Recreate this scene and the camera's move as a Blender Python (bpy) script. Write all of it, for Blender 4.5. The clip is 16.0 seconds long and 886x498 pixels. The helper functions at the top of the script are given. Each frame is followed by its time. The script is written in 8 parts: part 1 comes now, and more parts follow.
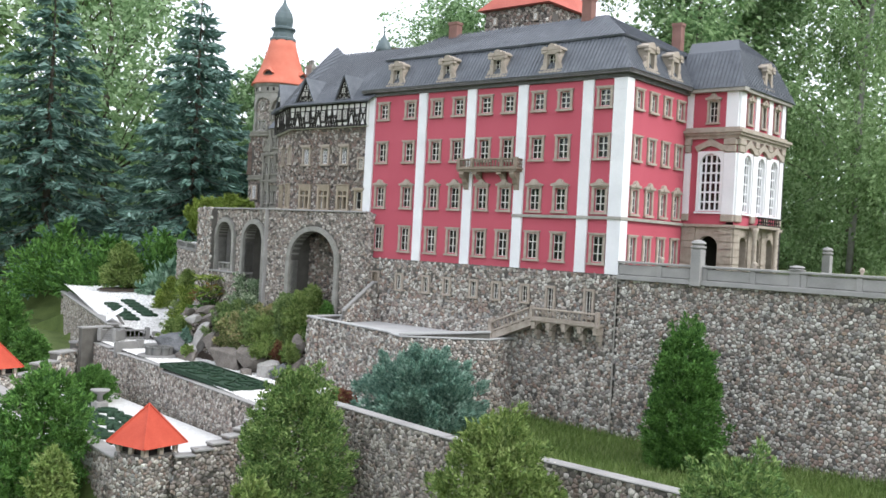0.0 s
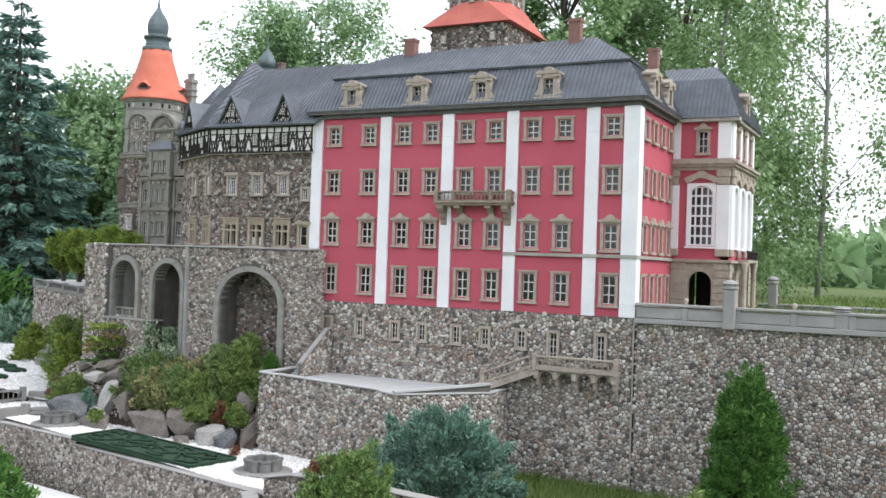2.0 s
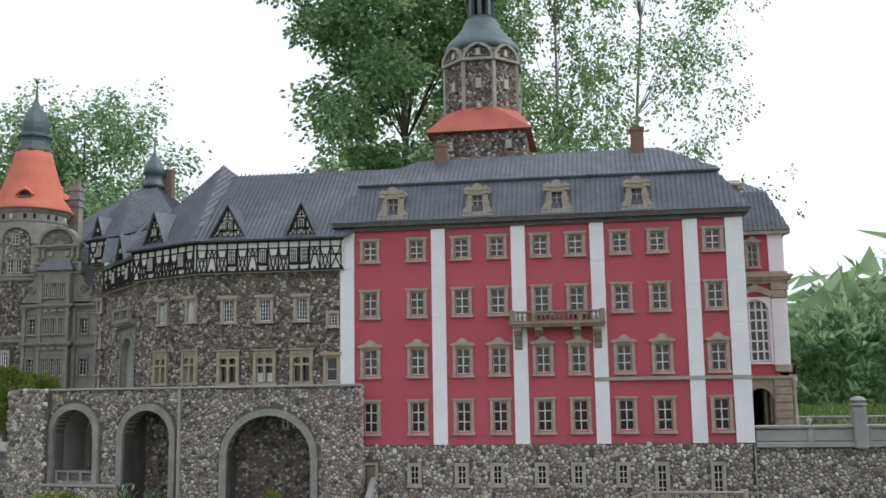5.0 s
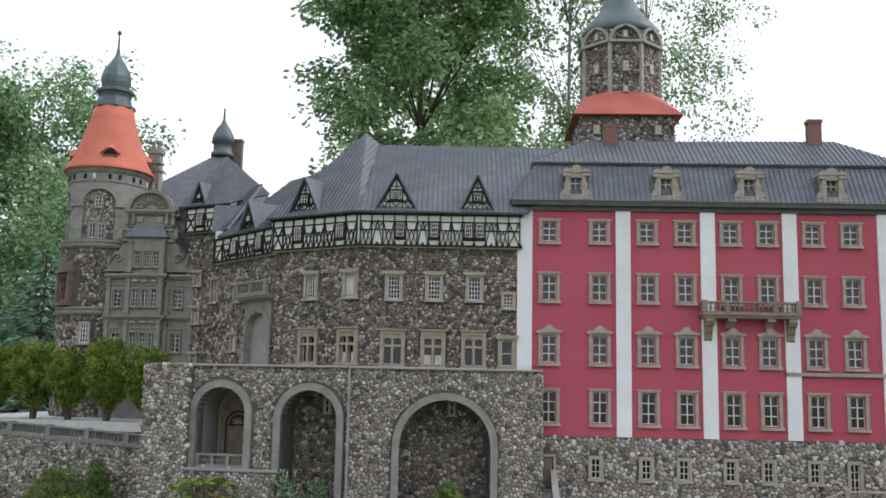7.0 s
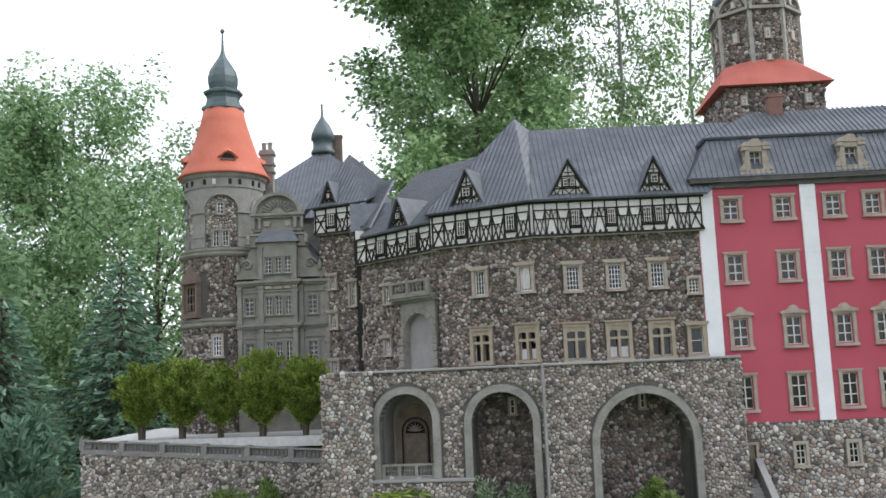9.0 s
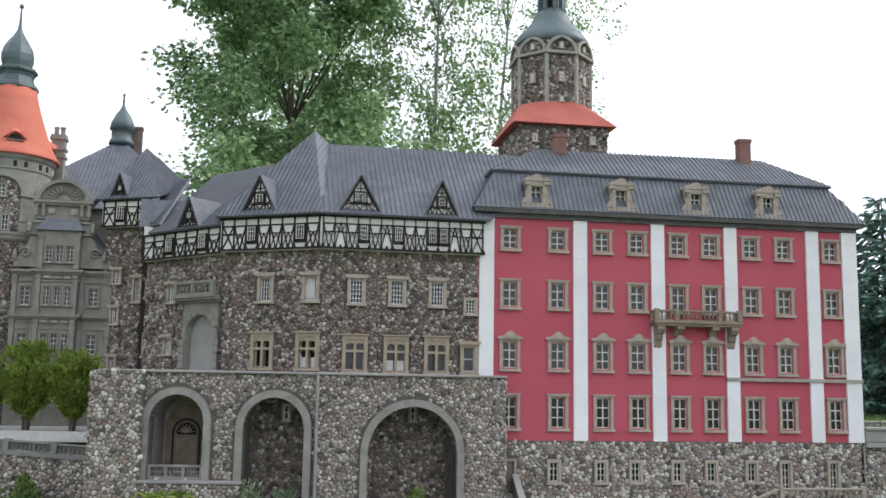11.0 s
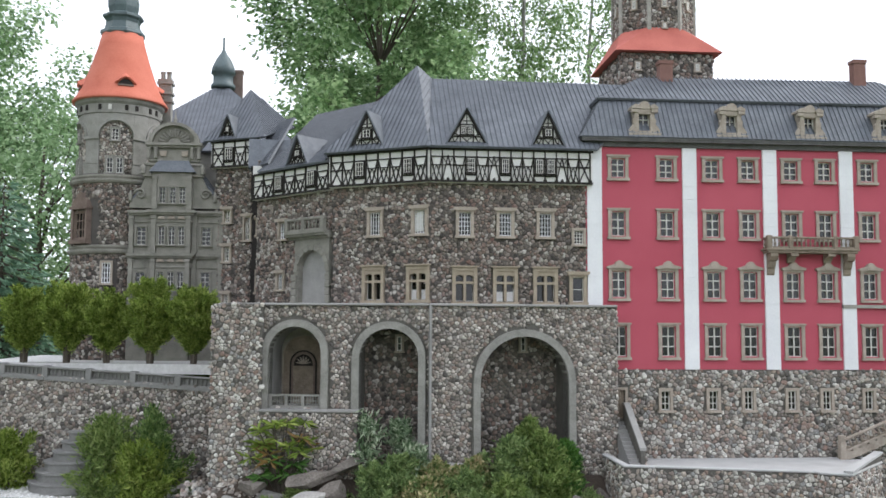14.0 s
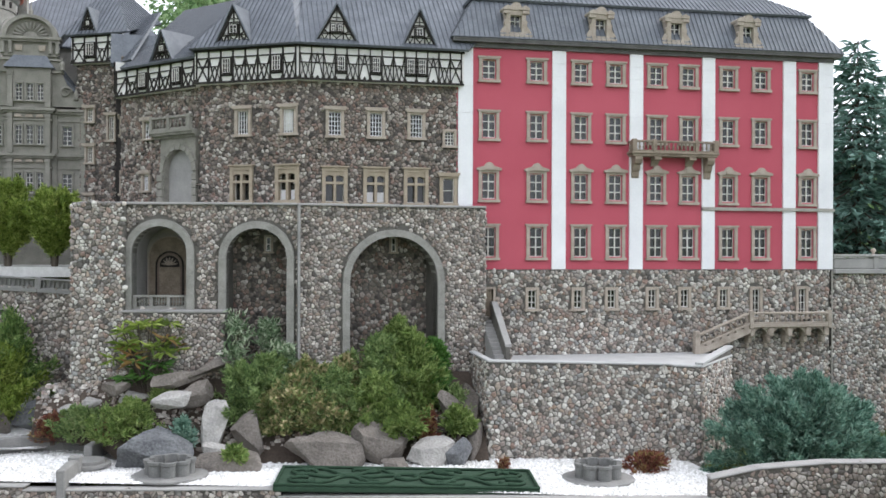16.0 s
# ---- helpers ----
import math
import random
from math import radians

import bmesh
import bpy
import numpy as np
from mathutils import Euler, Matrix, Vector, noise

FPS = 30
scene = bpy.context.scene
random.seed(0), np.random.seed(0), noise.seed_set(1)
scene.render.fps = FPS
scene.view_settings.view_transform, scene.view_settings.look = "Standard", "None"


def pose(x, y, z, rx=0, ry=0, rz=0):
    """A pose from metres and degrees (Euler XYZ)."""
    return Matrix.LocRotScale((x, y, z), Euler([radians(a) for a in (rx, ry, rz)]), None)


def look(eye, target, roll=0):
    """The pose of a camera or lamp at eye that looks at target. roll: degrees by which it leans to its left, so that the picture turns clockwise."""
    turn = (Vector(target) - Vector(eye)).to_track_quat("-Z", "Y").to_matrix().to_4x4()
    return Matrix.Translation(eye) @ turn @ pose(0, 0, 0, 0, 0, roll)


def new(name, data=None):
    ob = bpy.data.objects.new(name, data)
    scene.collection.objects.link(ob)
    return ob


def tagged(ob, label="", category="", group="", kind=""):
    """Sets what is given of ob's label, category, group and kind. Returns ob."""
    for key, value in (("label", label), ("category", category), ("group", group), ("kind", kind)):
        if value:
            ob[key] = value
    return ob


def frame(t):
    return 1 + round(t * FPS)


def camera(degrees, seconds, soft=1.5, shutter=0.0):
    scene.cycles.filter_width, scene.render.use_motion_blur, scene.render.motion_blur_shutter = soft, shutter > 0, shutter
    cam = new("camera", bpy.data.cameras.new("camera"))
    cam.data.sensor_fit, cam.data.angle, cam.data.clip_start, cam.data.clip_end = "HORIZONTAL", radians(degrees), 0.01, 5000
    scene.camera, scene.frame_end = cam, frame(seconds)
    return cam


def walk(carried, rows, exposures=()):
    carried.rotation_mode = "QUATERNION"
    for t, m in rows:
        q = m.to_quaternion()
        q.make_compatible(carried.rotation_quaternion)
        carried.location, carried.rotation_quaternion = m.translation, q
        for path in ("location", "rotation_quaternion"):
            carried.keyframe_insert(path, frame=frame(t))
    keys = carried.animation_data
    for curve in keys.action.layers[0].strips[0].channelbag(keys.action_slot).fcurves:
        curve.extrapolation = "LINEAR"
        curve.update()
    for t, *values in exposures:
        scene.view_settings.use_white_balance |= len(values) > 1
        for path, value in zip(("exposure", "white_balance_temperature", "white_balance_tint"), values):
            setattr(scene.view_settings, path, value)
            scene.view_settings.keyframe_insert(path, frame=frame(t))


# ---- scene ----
cam = camera(48.81, 16.0, 1.6)
PATH = [
    (0, (3.178, -3.099, 0.087), (1.868, -1.587, 0.072), 3.02),
    (0.5, (2.942, -3.199, 0.074), (1.856, -1.52, 0.032), 1.69),
    (1, (2.726, -3.229, 0.095), (1.666, -1.533, 0.077), 3.04),
    (1.5, (2.497, -3.194, 0.098), (1.487, -1.468, 0.155), -0.68),
    (2, (2.271, -3.228, 0.158), (1.354, -1.452, 0.19), 1.94),
    (2.5, (1.933, -3.357, 0.213), (1.174, -1.525, 0.472), 3.52),
    (3, (1.678, -3.336, 0.186), (0.884, -1.536, 0.546), 2.26),
    (3.5, (1.492, -3.206, 0.182), (0.682, -1.396, 0.446), -0.14),
    (4, (1.299, -3.23, 0.17), (0.617, -1.375, 0.474), 0.85),
    (4.2, (1.21, -3.243, 0.205), (0.666, -1.34, 0.49), 1.43),
    (6.3, (0.213, -3.222, 0.146), (0.087, -1.247, 0.434), -1.97),
    (6.5, (0.108, -3.233, 0.168), (0.028, -1.258, 0.469), -1.32),
    (7, (-0.123, -3.133, 0.127), (-0.195, -1.156, 0.418), 1.15),
    (7.5, (-0.36, -2.974, 0.132), (-0.508, -1.003, 0.434), -1.6),
    (8, (-0.596, -2.973, 0.152), (-0.661, -1.003, 0.493), -1.68),
    (8.5, (-0.696, -2.987, 0.177), (-0.653, -1.01, 0.472), -1.4),
    (9, (-0.706, -3.006, 0.17), (-0.76, -1.024, 0.434), -2.47),
    (9.5, (-0.68, -3.023, 0.181), (-0.609, -1.054, 0.521), 0.16),
    (10, (-0.637, -3.048, 0.177), (-0.365, -1.089, 0.477), 0.43),
    (10.2, (-0.634, -3.063, 0.175), (-0.302, -1.111, 0.457), 1.09),
    (12.3, (-0.67, -3.101, 0.149), (-0.419, -1.136, 0.425), -1.38),
    (12.5, (-0.695, -3.105, 0.17), (-0.497, -1.13, 0.413), -1.54),
    (13, (-0.708, -3.101, 0.21), (-0.518, -1.12, 0.414), -1.29),
    (13.5, (-0.715, -3.091, 0.18), (-0.511, -1.113, 0.387), -0.74),
    (14, (-0.721, -3.082, 0.12), (-0.554, -1.096, 0.287), 0.28),
    (14.5, (-0.734, -3.063, 0.049), (-0.552, -1.072, 0.1), 0.81),
    (15, (-0.709, -3.075, 0.054), (-0.512, -1.085, 0.087), -0.22),
    (15.5, (-0.683, -3.087, 0.059), (-0.414, -1.106, 0.112), 0.43),
    (16, (-0.654, -3.087, 0.069), (-0.266, -1.125, 0.067), 0.21),
]
EXPOSURE = [(0, 1.0), (1.5, 1.02), (2.0, 0.93), (2.5, 0.68), (3.0, 0.48), (3.5, 0.34), (4.2, 0.26), (6.3, 0.36), (7.5, 0.47), (8, 0.57), (8.5, 0.64), (9.5, 0.68), (10.2, 0.62), (12.5, 0.62), (13.5, 0.72), (14, 0.79), (14.5, 0.88), (16, 0.98)]
walk(cam, [(t, look(eye, target, roll)) for t, eye, target, roll in PATH], EXPOSURE)

# ---- light ----
W = 1.334          # width of the red front
world = bpy.data.worlds.new("world")
scene.world = world
world.use_nodes = True
wn, wl = world.node_tree.nodes, world.node_tree.links
wn.clear()
sky = wn.new("ShaderNodeTexSky")
sky.sky_type, sky.sun_disc = "NISHITA", False
sky.sun_elevation, sky.sun_rotation = radians(48), radians(80)
cloud = wn.new("ShaderNodeMixRGB")
cloud.inputs[0].default_value = 0.9
cloud.inputs[2].default_value = (9.2, 9.65, 10.75, 1)
back = wn.new("ShaderNodeBackground")
back.inputs[1].default_value = 0.105
wout = wn.new("ShaderNodeOutputWorld")
wl.new(sky.outputs[0], cloud.inputs[1])
wl.new(cloud.outputs[0], back.inputs[0])
wl.new(back.outputs[0], wout.inputs[0])
sun = new("sun", bpy.data.lights.new("sun", "SUN"))
sun.data.energy, sun.data.angle, sun.data.color = 1.2, radians(25), (1.0, 0.98, 0.95)
sun.matrix_world = look((7, 1.0, 6), (0, 0, 0))

# ---- materials ----


def ramp(nodes, stops):
    r = nodes.new("ShaderNodeValToRGB")
    el = r.color_ramp.elements
    while len(el) < len(stops):
        el.new(0.5)
    for e, (p, c) in zip(el, stops):
        e.position, e.color = p, (*c, 1)
    return r


def base_mat(name, rough=0.85, metal=0.0, spec=0.3):
    m = bpy.data.materials.new(name)
    m.use_nodes = True
    b = m.node_tree.nodes["Principled BSDF"]
    b.inputs["Roughness"].default_value = rough
    b.inputs["Metallic"].default_value = metal
    b.inputs["Specular IOR Level"].default_value = spec
    return m, m.node_tree.nodes, m.node_tree.links, b


def surface(name, c1, c2, scale=30.0, fine=220.0, rough=0.85, bump=0.15, metal=0.0, spec=0.3, dirt=None, stretch=(1, 1, 1)):
    """A surface in two tones with coarse blotches, fine grain and relief."""
    m, n, l, b = base_mat(name, rough, metal, spec)
    co = n.new("ShaderNodeTexCoord")
    mp = n.new("ShaderNodeMapping")
    mp.inputs["Scale"].default_value = stretch
    l.new(co.outputs["Object"], mp.inputs[0])
    a = n.new("ShaderNodeTexNoise")
    a.inputs["Scale"].default_value, a.inputs["Detail"].default_value = scale, 6
    f = n.new("ShaderNodeTexNoise")
    f.inputs["Scale"].default_value, f.inputs["Detail"].default_value = fine, 4
    l.new(mp.outputs[0], a.inputs[0])
    l.new(mp.outputs[0], f.inputs[0])
    add = n.new("ShaderNodeMath")
    add.operation = "MULTIPLY_ADD"
    add.inputs[1].default_value = 0.45
    l.new(f.outputs[0], add.inputs[0])
    sc = n.new("ShaderNodeMath")
    sc.operation = "MULTIPLY"
    sc.inputs[1].default_value = 0.6
    l.new(a.outputs[0], sc.inputs[0])
    l.new(sc.outputs[0], add.inputs[2])
    stops = [(0.3, c1), (0.72, c2)]
    if dirt:
        stops = [(0.22, dirt), (0.38, c1), (0.72, c2)]
    r = ramp(n, stops)
    l.new(add.outputs[0], r.inputs[0])
    l.new(r.outputs[0], b.inputs["Base Color"])
    bp = n.new("ShaderNodeBump")
    bp.inputs["Strength"].default_value, bp.inputs["Distance"].default_value = bump, 0.004
    l.new(f.outputs[0], bp.inputs["Height"])
    l.new(bp.outputs[0], b.inputs["Normal"])
    return m


def pieces(name, stops, by_object=True, rough=0.8, fine=160.0, bump=0.35, vary=0.35):
    """Pieces that differ from one another, each with its own grain."""
    m, n, l, b = base_mat(name, rough)
    if by_object:
        src = n.new("ShaderNodeObjectInfo").outputs["Random"]
    else:
        src = n.new("ShaderNodeNewGeometry").outputs["Random Per Island"]
    r = ramp(n, stops)
    l.new(src, r.inputs[0])
    geo = n.new("ShaderNodeNewGeometry")
    f = n.new("ShaderNodeTexNoise")
    f.inputs["Scale"].default_value, f.inputs["Detail"].default_value = fine, 5
    l.new(geo.outputs["Position"], f.inputs[0])
    mr = n.new("ShaderNodeMapRange")
    mr.inputs[1].default_value, mr.inputs[2].default_value = 0.3, 0.7
    mr.inputs[3].default_value, mr.inputs[4].default_value = 1 - vary, 1 + vary
    l.new(f.outputs[0], mr.inputs[0])
    mx = n.new("ShaderNodeVectorMath")
    mx.operation = "SCALE"
    l.new(r.outputs[0], mx.inputs[0])
    l.new(mr.outputs[0], mx.inputs["Scale"])
    l.new(mx.outputs[0], b.inputs["Base Color"])
    bp = n.new("ShaderNodeBump")
    bp.inputs["Strength"].default_value, bp.inputs["Distance"].default_value = bump, 0.003
    l.new(f.outputs[0], bp.inputs["Height"])
    l.new(bp.outputs[0], b.inputs["Normal"])
    return m


def leaf_mat(name, stops, glow=0.35, rough=0.55, patch=2.5):
    """Leaves: tone by leaf and by coarse patches, some light passing through."""
    m, n, l, b = base_mat(name, rough, 0, 0.25)
    isl = n.new("ShaderNodeNewGeometry")
    ns = n.new("ShaderNodeTexNoise")
    ns.inputs["Scale"].default_value = patch
    l.new(isl.outputs["Position"], ns.inputs[0])
    mixv = n.new("ShaderNodeMath")
    mixv.operation = "MULTIPLY_ADD"
    mixv.inputs[1].default_value = 0.55
    l.new(isl.outputs["Random Per Island"], mixv.inputs[0])
    half = n.new("ShaderNodeMath")
    half.operation = "MULTIPLY"
    half.inputs[1].default_value = 0.5
    l.new(ns.outputs[0], half.inputs[0])
    l.new(half.outputs[0], mixv.inputs[2])
    r = ramp(n, stops)
    l.new(mixv.outputs[0], r.inputs[0])
    l.new(r.outputs[0], b.inputs["Base Color"])
    tr = n.new("ShaderNodeBsdfTranslucent")
    l.new(r.outputs[0], tr.inputs[0])
    ms = n.new("ShaderNodeMixShader")
    ms.inputs[0].default_value = glow
    l.new(b.outputs[0], ms.inputs[1])
    l.new(tr.outputs[0], ms.inputs[2])
    l.new(ms.outputs[0], n["Material Output"].inputs[0])
    return m


def glass_mat(name, tint, see=0.55):
    m = bpy.data.materials.new(name)
    m.use_nodes = True
    n, l = m.node_tree.nodes, m.node_tree.links
    b = n["Principled BSDF"]
    b.inputs["Base Color"].default_value = (*tint, 1)
    b.inputs["Roughness"].default_value = 0.12
    b.inputs["Transmission Weight"].default_value = see
    return m


LIGHT_STONES = [(0.0, (0.08, 0.075, 0.072)), (0.12, (0.19, 0.17, 0.155)), (0.26, (0.37, 0.31, 0.275)), (0.38, (0.28, 0.285, 0.285)), (0.5, (0.30, 0.20, 0.165)),
                (0.62, (0.42, 0.39, 0.36)), (0.76, (0.52, 0.50, 0.47)), (0.88, (0.70, 0.68, 0.65)), (1.0, (0.34, 0.25, 0.19))]
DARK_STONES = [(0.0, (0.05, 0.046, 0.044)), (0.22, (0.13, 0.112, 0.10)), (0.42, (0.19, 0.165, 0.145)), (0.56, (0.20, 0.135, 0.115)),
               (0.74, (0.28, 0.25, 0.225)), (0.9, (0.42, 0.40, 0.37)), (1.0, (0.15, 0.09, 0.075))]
LIGHT_STONES = [(p, tuple((0.88 * a + 0.12 * b) * k for a, b, k in zip(c, (0.285, 0.272, 0.255), (0.96, 0.96, 0.92)))) for p, c in LIGHT_STONES]
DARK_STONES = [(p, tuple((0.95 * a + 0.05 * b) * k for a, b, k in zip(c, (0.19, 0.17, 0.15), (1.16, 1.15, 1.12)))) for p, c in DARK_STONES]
# Grey-brown mix of the light stones; also used for walls lying in shade.
MID_STONES = [(p, tuple(0.62 * a + 0.30 * b for a, b in zip(c, (c[0] * 1.1, c[0] * 0.95, c[0] * 0.84)))) for p, c in LIGHT_STONES]
M_STONE = pieces("rubble_piece", LIGHT_STONES)
M_MSTONE = pieces("grey_brown_and_shaded_rubble_piece", MID_STONES)
M_MSTONE_J = pieces("grey_brown_and_shaded_rubble_rest", MID_STONES, False)
M_STONE_J = pieces("rubble_rest", LIGHT_STONES, False)
M_DSTONE = pieces("brown_rubble_piece", DARK_STONES)
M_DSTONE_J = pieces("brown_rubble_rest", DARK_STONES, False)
M_MORTAR = surface("mortar", (0.085, 0.08, 0.07), (0.155, 0.147, 0.13), 25, 300, 0.95, 0.4)
M_DMORTAR = surface("dark_mortar", (0.07, 0.064, 0.058), (0.12, 0.11, 0.10), 25, 300, 0.95, 0.4)
M_RED = surface("red_plaster", (0.42, 0.078, 0.108), (0.49, 0.105, 0.138), 5, 400, 0.85, 0.1, dirt=(0.36, 0.066, 0.09))
M_WHITE = surface("white_paint", (0.70, 0.70, 0.71), (0.83, 0.83, 0.83), 9, 300, 0.8, 0.1, dirt=(0.55, 0.54, 0.52))
M_TRIM = surface("tan_stone_trim", (0.29, 0.245, 0.20), (0.45, 0.395, 0.33), 40, 300, 0.85, 0.25, dirt=(0.16, 0.13, 0.1))
M_GREYTRIM = surface("grey_sandstone", (0.26, 0.247, 0.218), (0.41, 0.39, 0.345), 25, 260, 0.9, 0.3, dirt=(0.15, 0.14, 0.125))
M_GABLE = surface("dark_sandstone", (0.19, 0.182, 0.158), (0.32, 0.305, 0.265), 25, 260, 0.9, 0.3, dirt=(0.10, 0.095, 0.085))
M_CONC = surface("grey_concrete", (0.25, 0.245, 0.235), (0.36, 0.35, 0.33), 14, 260, 0.9, 0.25, dirt=(0.15, 0.145, 0.13))
M_SLATE = surface("grey_roof_sheet", (0.08, 0.09, 0.105), (0.155, 0.17, 0.19), 22, 160, 0.55, 0.25, dirt=(0.045, 0.05, 0.055), spec=0.5)
M_SLATE2 = surface("grey_roof_seam", (0.06, 0.066, 0.078), (0.11, 0.12, 0.135), 10, 180, 0.55, 0.15, spec=0.5)
M_ORANGE = surface("orange_roof", (0.50, 0.135, 0.085), (0.62, 0.20, 0.135), 12, 240, 0.75, 0.25, dirt=(0.36, 0.105, 0.07))
M_REDROOF = surface("red_skirt_roof", (0.40, 0.105, 0.08), (0.52, 0.155, 0.12), 12, 240, 0.75, 0.25, dirt=(0.3, 0.09, 0.07))
M_PAVE = surface("light_paving", (0.36, 0.36, 0.355), (0.49, 0.49, 0.48), 14, 260, 0.9, 0.2)
M_WELL = surface("dark_cast_stone", (0.11, 0.11, 0.105), (0.2, 0.2, 0.19), 24, 240, 0.9, 0.3)
M_CURB = surface("grey_cast_stone", (0.17, 0.167, 0.16), (0.27, 0.265, 0.25), 20, 240, 0.9, 0.3)
M_TAN = surface("tan_sandstone", (0.29, 0.24, 0.178), (0.41, 0.35, 0.268), 30, 260, 0.9, 0.3, dirt=(0.22, 0.17, 0.115))
M_TILE = surface("red_tile_roof", (0.40, 0.055, 0.03), (0.52, 0.09, 0.05), 16, 240, 0.7, 0.3, dirt=(0.36, 0.07, 0.045))
M_COPPER = surface("dark_green_metal", (0.05, 0.075, 0.08), (0.115, 0.155, 0.16), 18, 200, 0.5, 0.15, spec=0.5)
M_BEAM = surface("black_timber", (0.012, 0.011, 0.010), (0.04, 0.035, 0.03), 30, 250, 0.8, 0.3)
M_CREAM = surface("off_white_infill", (0.62, 0.61, 0.57), (0.80, 0.79, 0.76), 14, 300, 0.9, 0.15, dirt=(0.48, 0.47, 0.42))
M_SASH = surface("sash_paint", (0.55, 0.53, 0.48), (0.72, 0.70, 0.66), 60, 300, 0.7, 0.1)
M_GLASS = glass_mat("window_glass", (0.035, 0.037, 0.037), 0.4)
# Dark grey gutter tone, with the thin shadow under the eave painted in.
M_CORNICE = surface("dark_gutter_and_eave_shade", (0.085, 0.083, 0.08), (0.16, 0.155, 0.15), 30, 260, 0.7, 0.2, dirt=(0.05, 0.05, 0.05))
M_BALC = surface("brown_weathered_stone", (0.17, 0.135, 0.10), (0.33, 0.275, 0.215), 30, 260, 0.9, 0.3, dirt=(0.09, 0.065, 0.045))
M_ASHLAR = surface("grey_ashlar", (0.20, 0.195, 0.175), (0.335, 0.325, 0.295), 26, 260, 0.9, 0.35, dirt=(0.12, 0.115, 0.10))
M_ORIEL = surface("red_brown_carved_stone", (0.13, 0.095, 0.078), (0.25, 0.19, 0.16), 30, 260, 0.9, 0.35, dirt=(0.075, 0.055, 0.045))
# Near-black: shade of rooms and hollows put into the colour; also dark trim.
M_DARK = surface("inside_shade_and_dark_trim", (0.02, 0.018, 0.016), (0.035, 0.03, 0.028), 20, 100, 0.95, 0.1)
M_BRICK = surface("red_brown_chimney", (0.17, 0.09, 0.075), (0.27, 0.15, 0.125), 30, 300, 0.9, 0.3)
M_GRASS_G = surface("grass_soil", (0.055, 0.085, 0.02), (0.12, 0.16, 0.045), 6, 90, 0.95, 0.5, dirt=(0.06, 0.05, 0.03))
M_SOIL = surface("garden_soil", (0.035, 0.026, 0.02), (0.085, 0.066, 0.052), 14, 140, 0.95, 0.6)
M_GRAVEL_G = surface("white_gravel_bed", (0.5, 0.49, 0.47), (0.72, 0.71, 0.69), 60, 260, 0.9, 0.5)
M_PEBBLE = pieces("white_pebble", [(0.0, (0.5, 0.49, 0.46)), (0.5, (0.74, 0.73, 0.71)), (1.0, (0.86, 0.85, 0.84))], False, 0.7, 200, 0.2, 0.15)
M_PARTERRE = surface("green_turf_board", (0.018, 0.04, 0.024), (0.035, 0.07, 0.042), 30, 200, 0.9, 0.4)
M_HEDGE = surface("green_hedge_strip", (0.014, 0.036, 0.02), (0.032, 0.065, 0.038), 50, 260, 0.95, 0.7)
M_BARK = surface("bark", (0.05, 0.04, 0.032), (0.13, 0.11, 0.09), 30, 200, 0.95, 0.8, stretch=(1, 1, 0.25))
M_BIRCH = surface("birch_bark", (0.2, 0.19, 0.18), (0.36, 0.35, 0.33), 12, 120, 0.9, 0.5, dirt=(0.06, 0.055, 0.05))
G_LEAF = leaf_mat("broad_leaf", [(0.2, (0.10, 0.18, 0.085)), (0.5, (0.25, 0.385, 0.185)), (0.85, (0.52, 0.66, 0.42))], 0.55)
G_BIRCH = leaf_mat("birch_leaf", [(0.2, (0.11, 0.185, 0.075)), (0.5, (0.235, 0.355, 0.155)), (0.85, (0.45, 0.58, 0.33))], 0.55)
G_MAPLE = leaf_mat("dark_broad_leaf", [(0.2, (0.09, 0.17, 0.07)), (0.5, (0.22, 0.35, 0.155)), (0.85, (0.49, 0.62, 0.36))], 0.58, patch=1.6)
G_SPRUCE = leaf_mat("spruce_needle", [(0.2, (0.05, 0.105, 0.082)), (0.5, (0.115, 0.21, 0.17)), (0.85, (0.26, 0.385, 0.34))], 0.25)
G_YOUNG = leaf_mat("young_spruce_needle", [(0.2, (0.07, 0.135, 0.085)), (0.5, (0.16, 0.28, 0.185)), (0.85, (0.33, 0.47, 0.35))], 0.3)
G_THUJA = leaf_mat("thuja_spray", [(0.2, (0.032, 0.090, 0.023)), (0.5, (0.081, 0.188, 0.039)), (0.85, (0.162, 0.315, 0.078))], 0.25, patch=14)
G_YEW = leaf_mat("yellow_green_spray", [(0.2, (0.07, 0.115, 0.022)), (0.5, (0.22, 0.31, 0.058)), (0.85, (0.47, 0.54, 0.16))], 0.4, patch=14)
G_OLIVE = leaf_mat("olive_spray", [(0.2, (0.075, 0.128, 0.034)), (0.5, (0.17, 0.25, 0.066)), (0.85, (0.33, 0.40, 0.15))], 0.25, patch=14)
G_OLIVE_D = leaf_mat("dull_olive_spray", [(0.2, (0.042, 0.092, 0.028)), (0.5, (0.13, 0.225, 0.062)), (0.85, (0.31, 0.40, 0.15))], 0.25, patch=22)
G_BLUE = leaf_mat("blue_green_spray", [(0.2, (0.055, 0.13, 0.095)), (0.5, (0.15, 0.27, 0.205)), (0.85, (0.32, 0.46, 0.37))], 0.25, patch=14)
G_HEATH = leaf_mat("garden_leaf", [(0.2, (0.075, 0.125, 0.045)), (0.5, (0.18, 0.27, 0.095)), (0.8, (0.33, 0.41, 0.18)), (0.95, (0.48, 0.46, 0.27))], 0.25, patch=10)
G_REDL = leaf_mat("red_leaf", [(0.2, (0.10, 0.035, 0.028)), (0.55, (0.23, 0.085, 0.06)), (0.85, (0.28, 0.24, 0.085))], 0.25, patch=20)
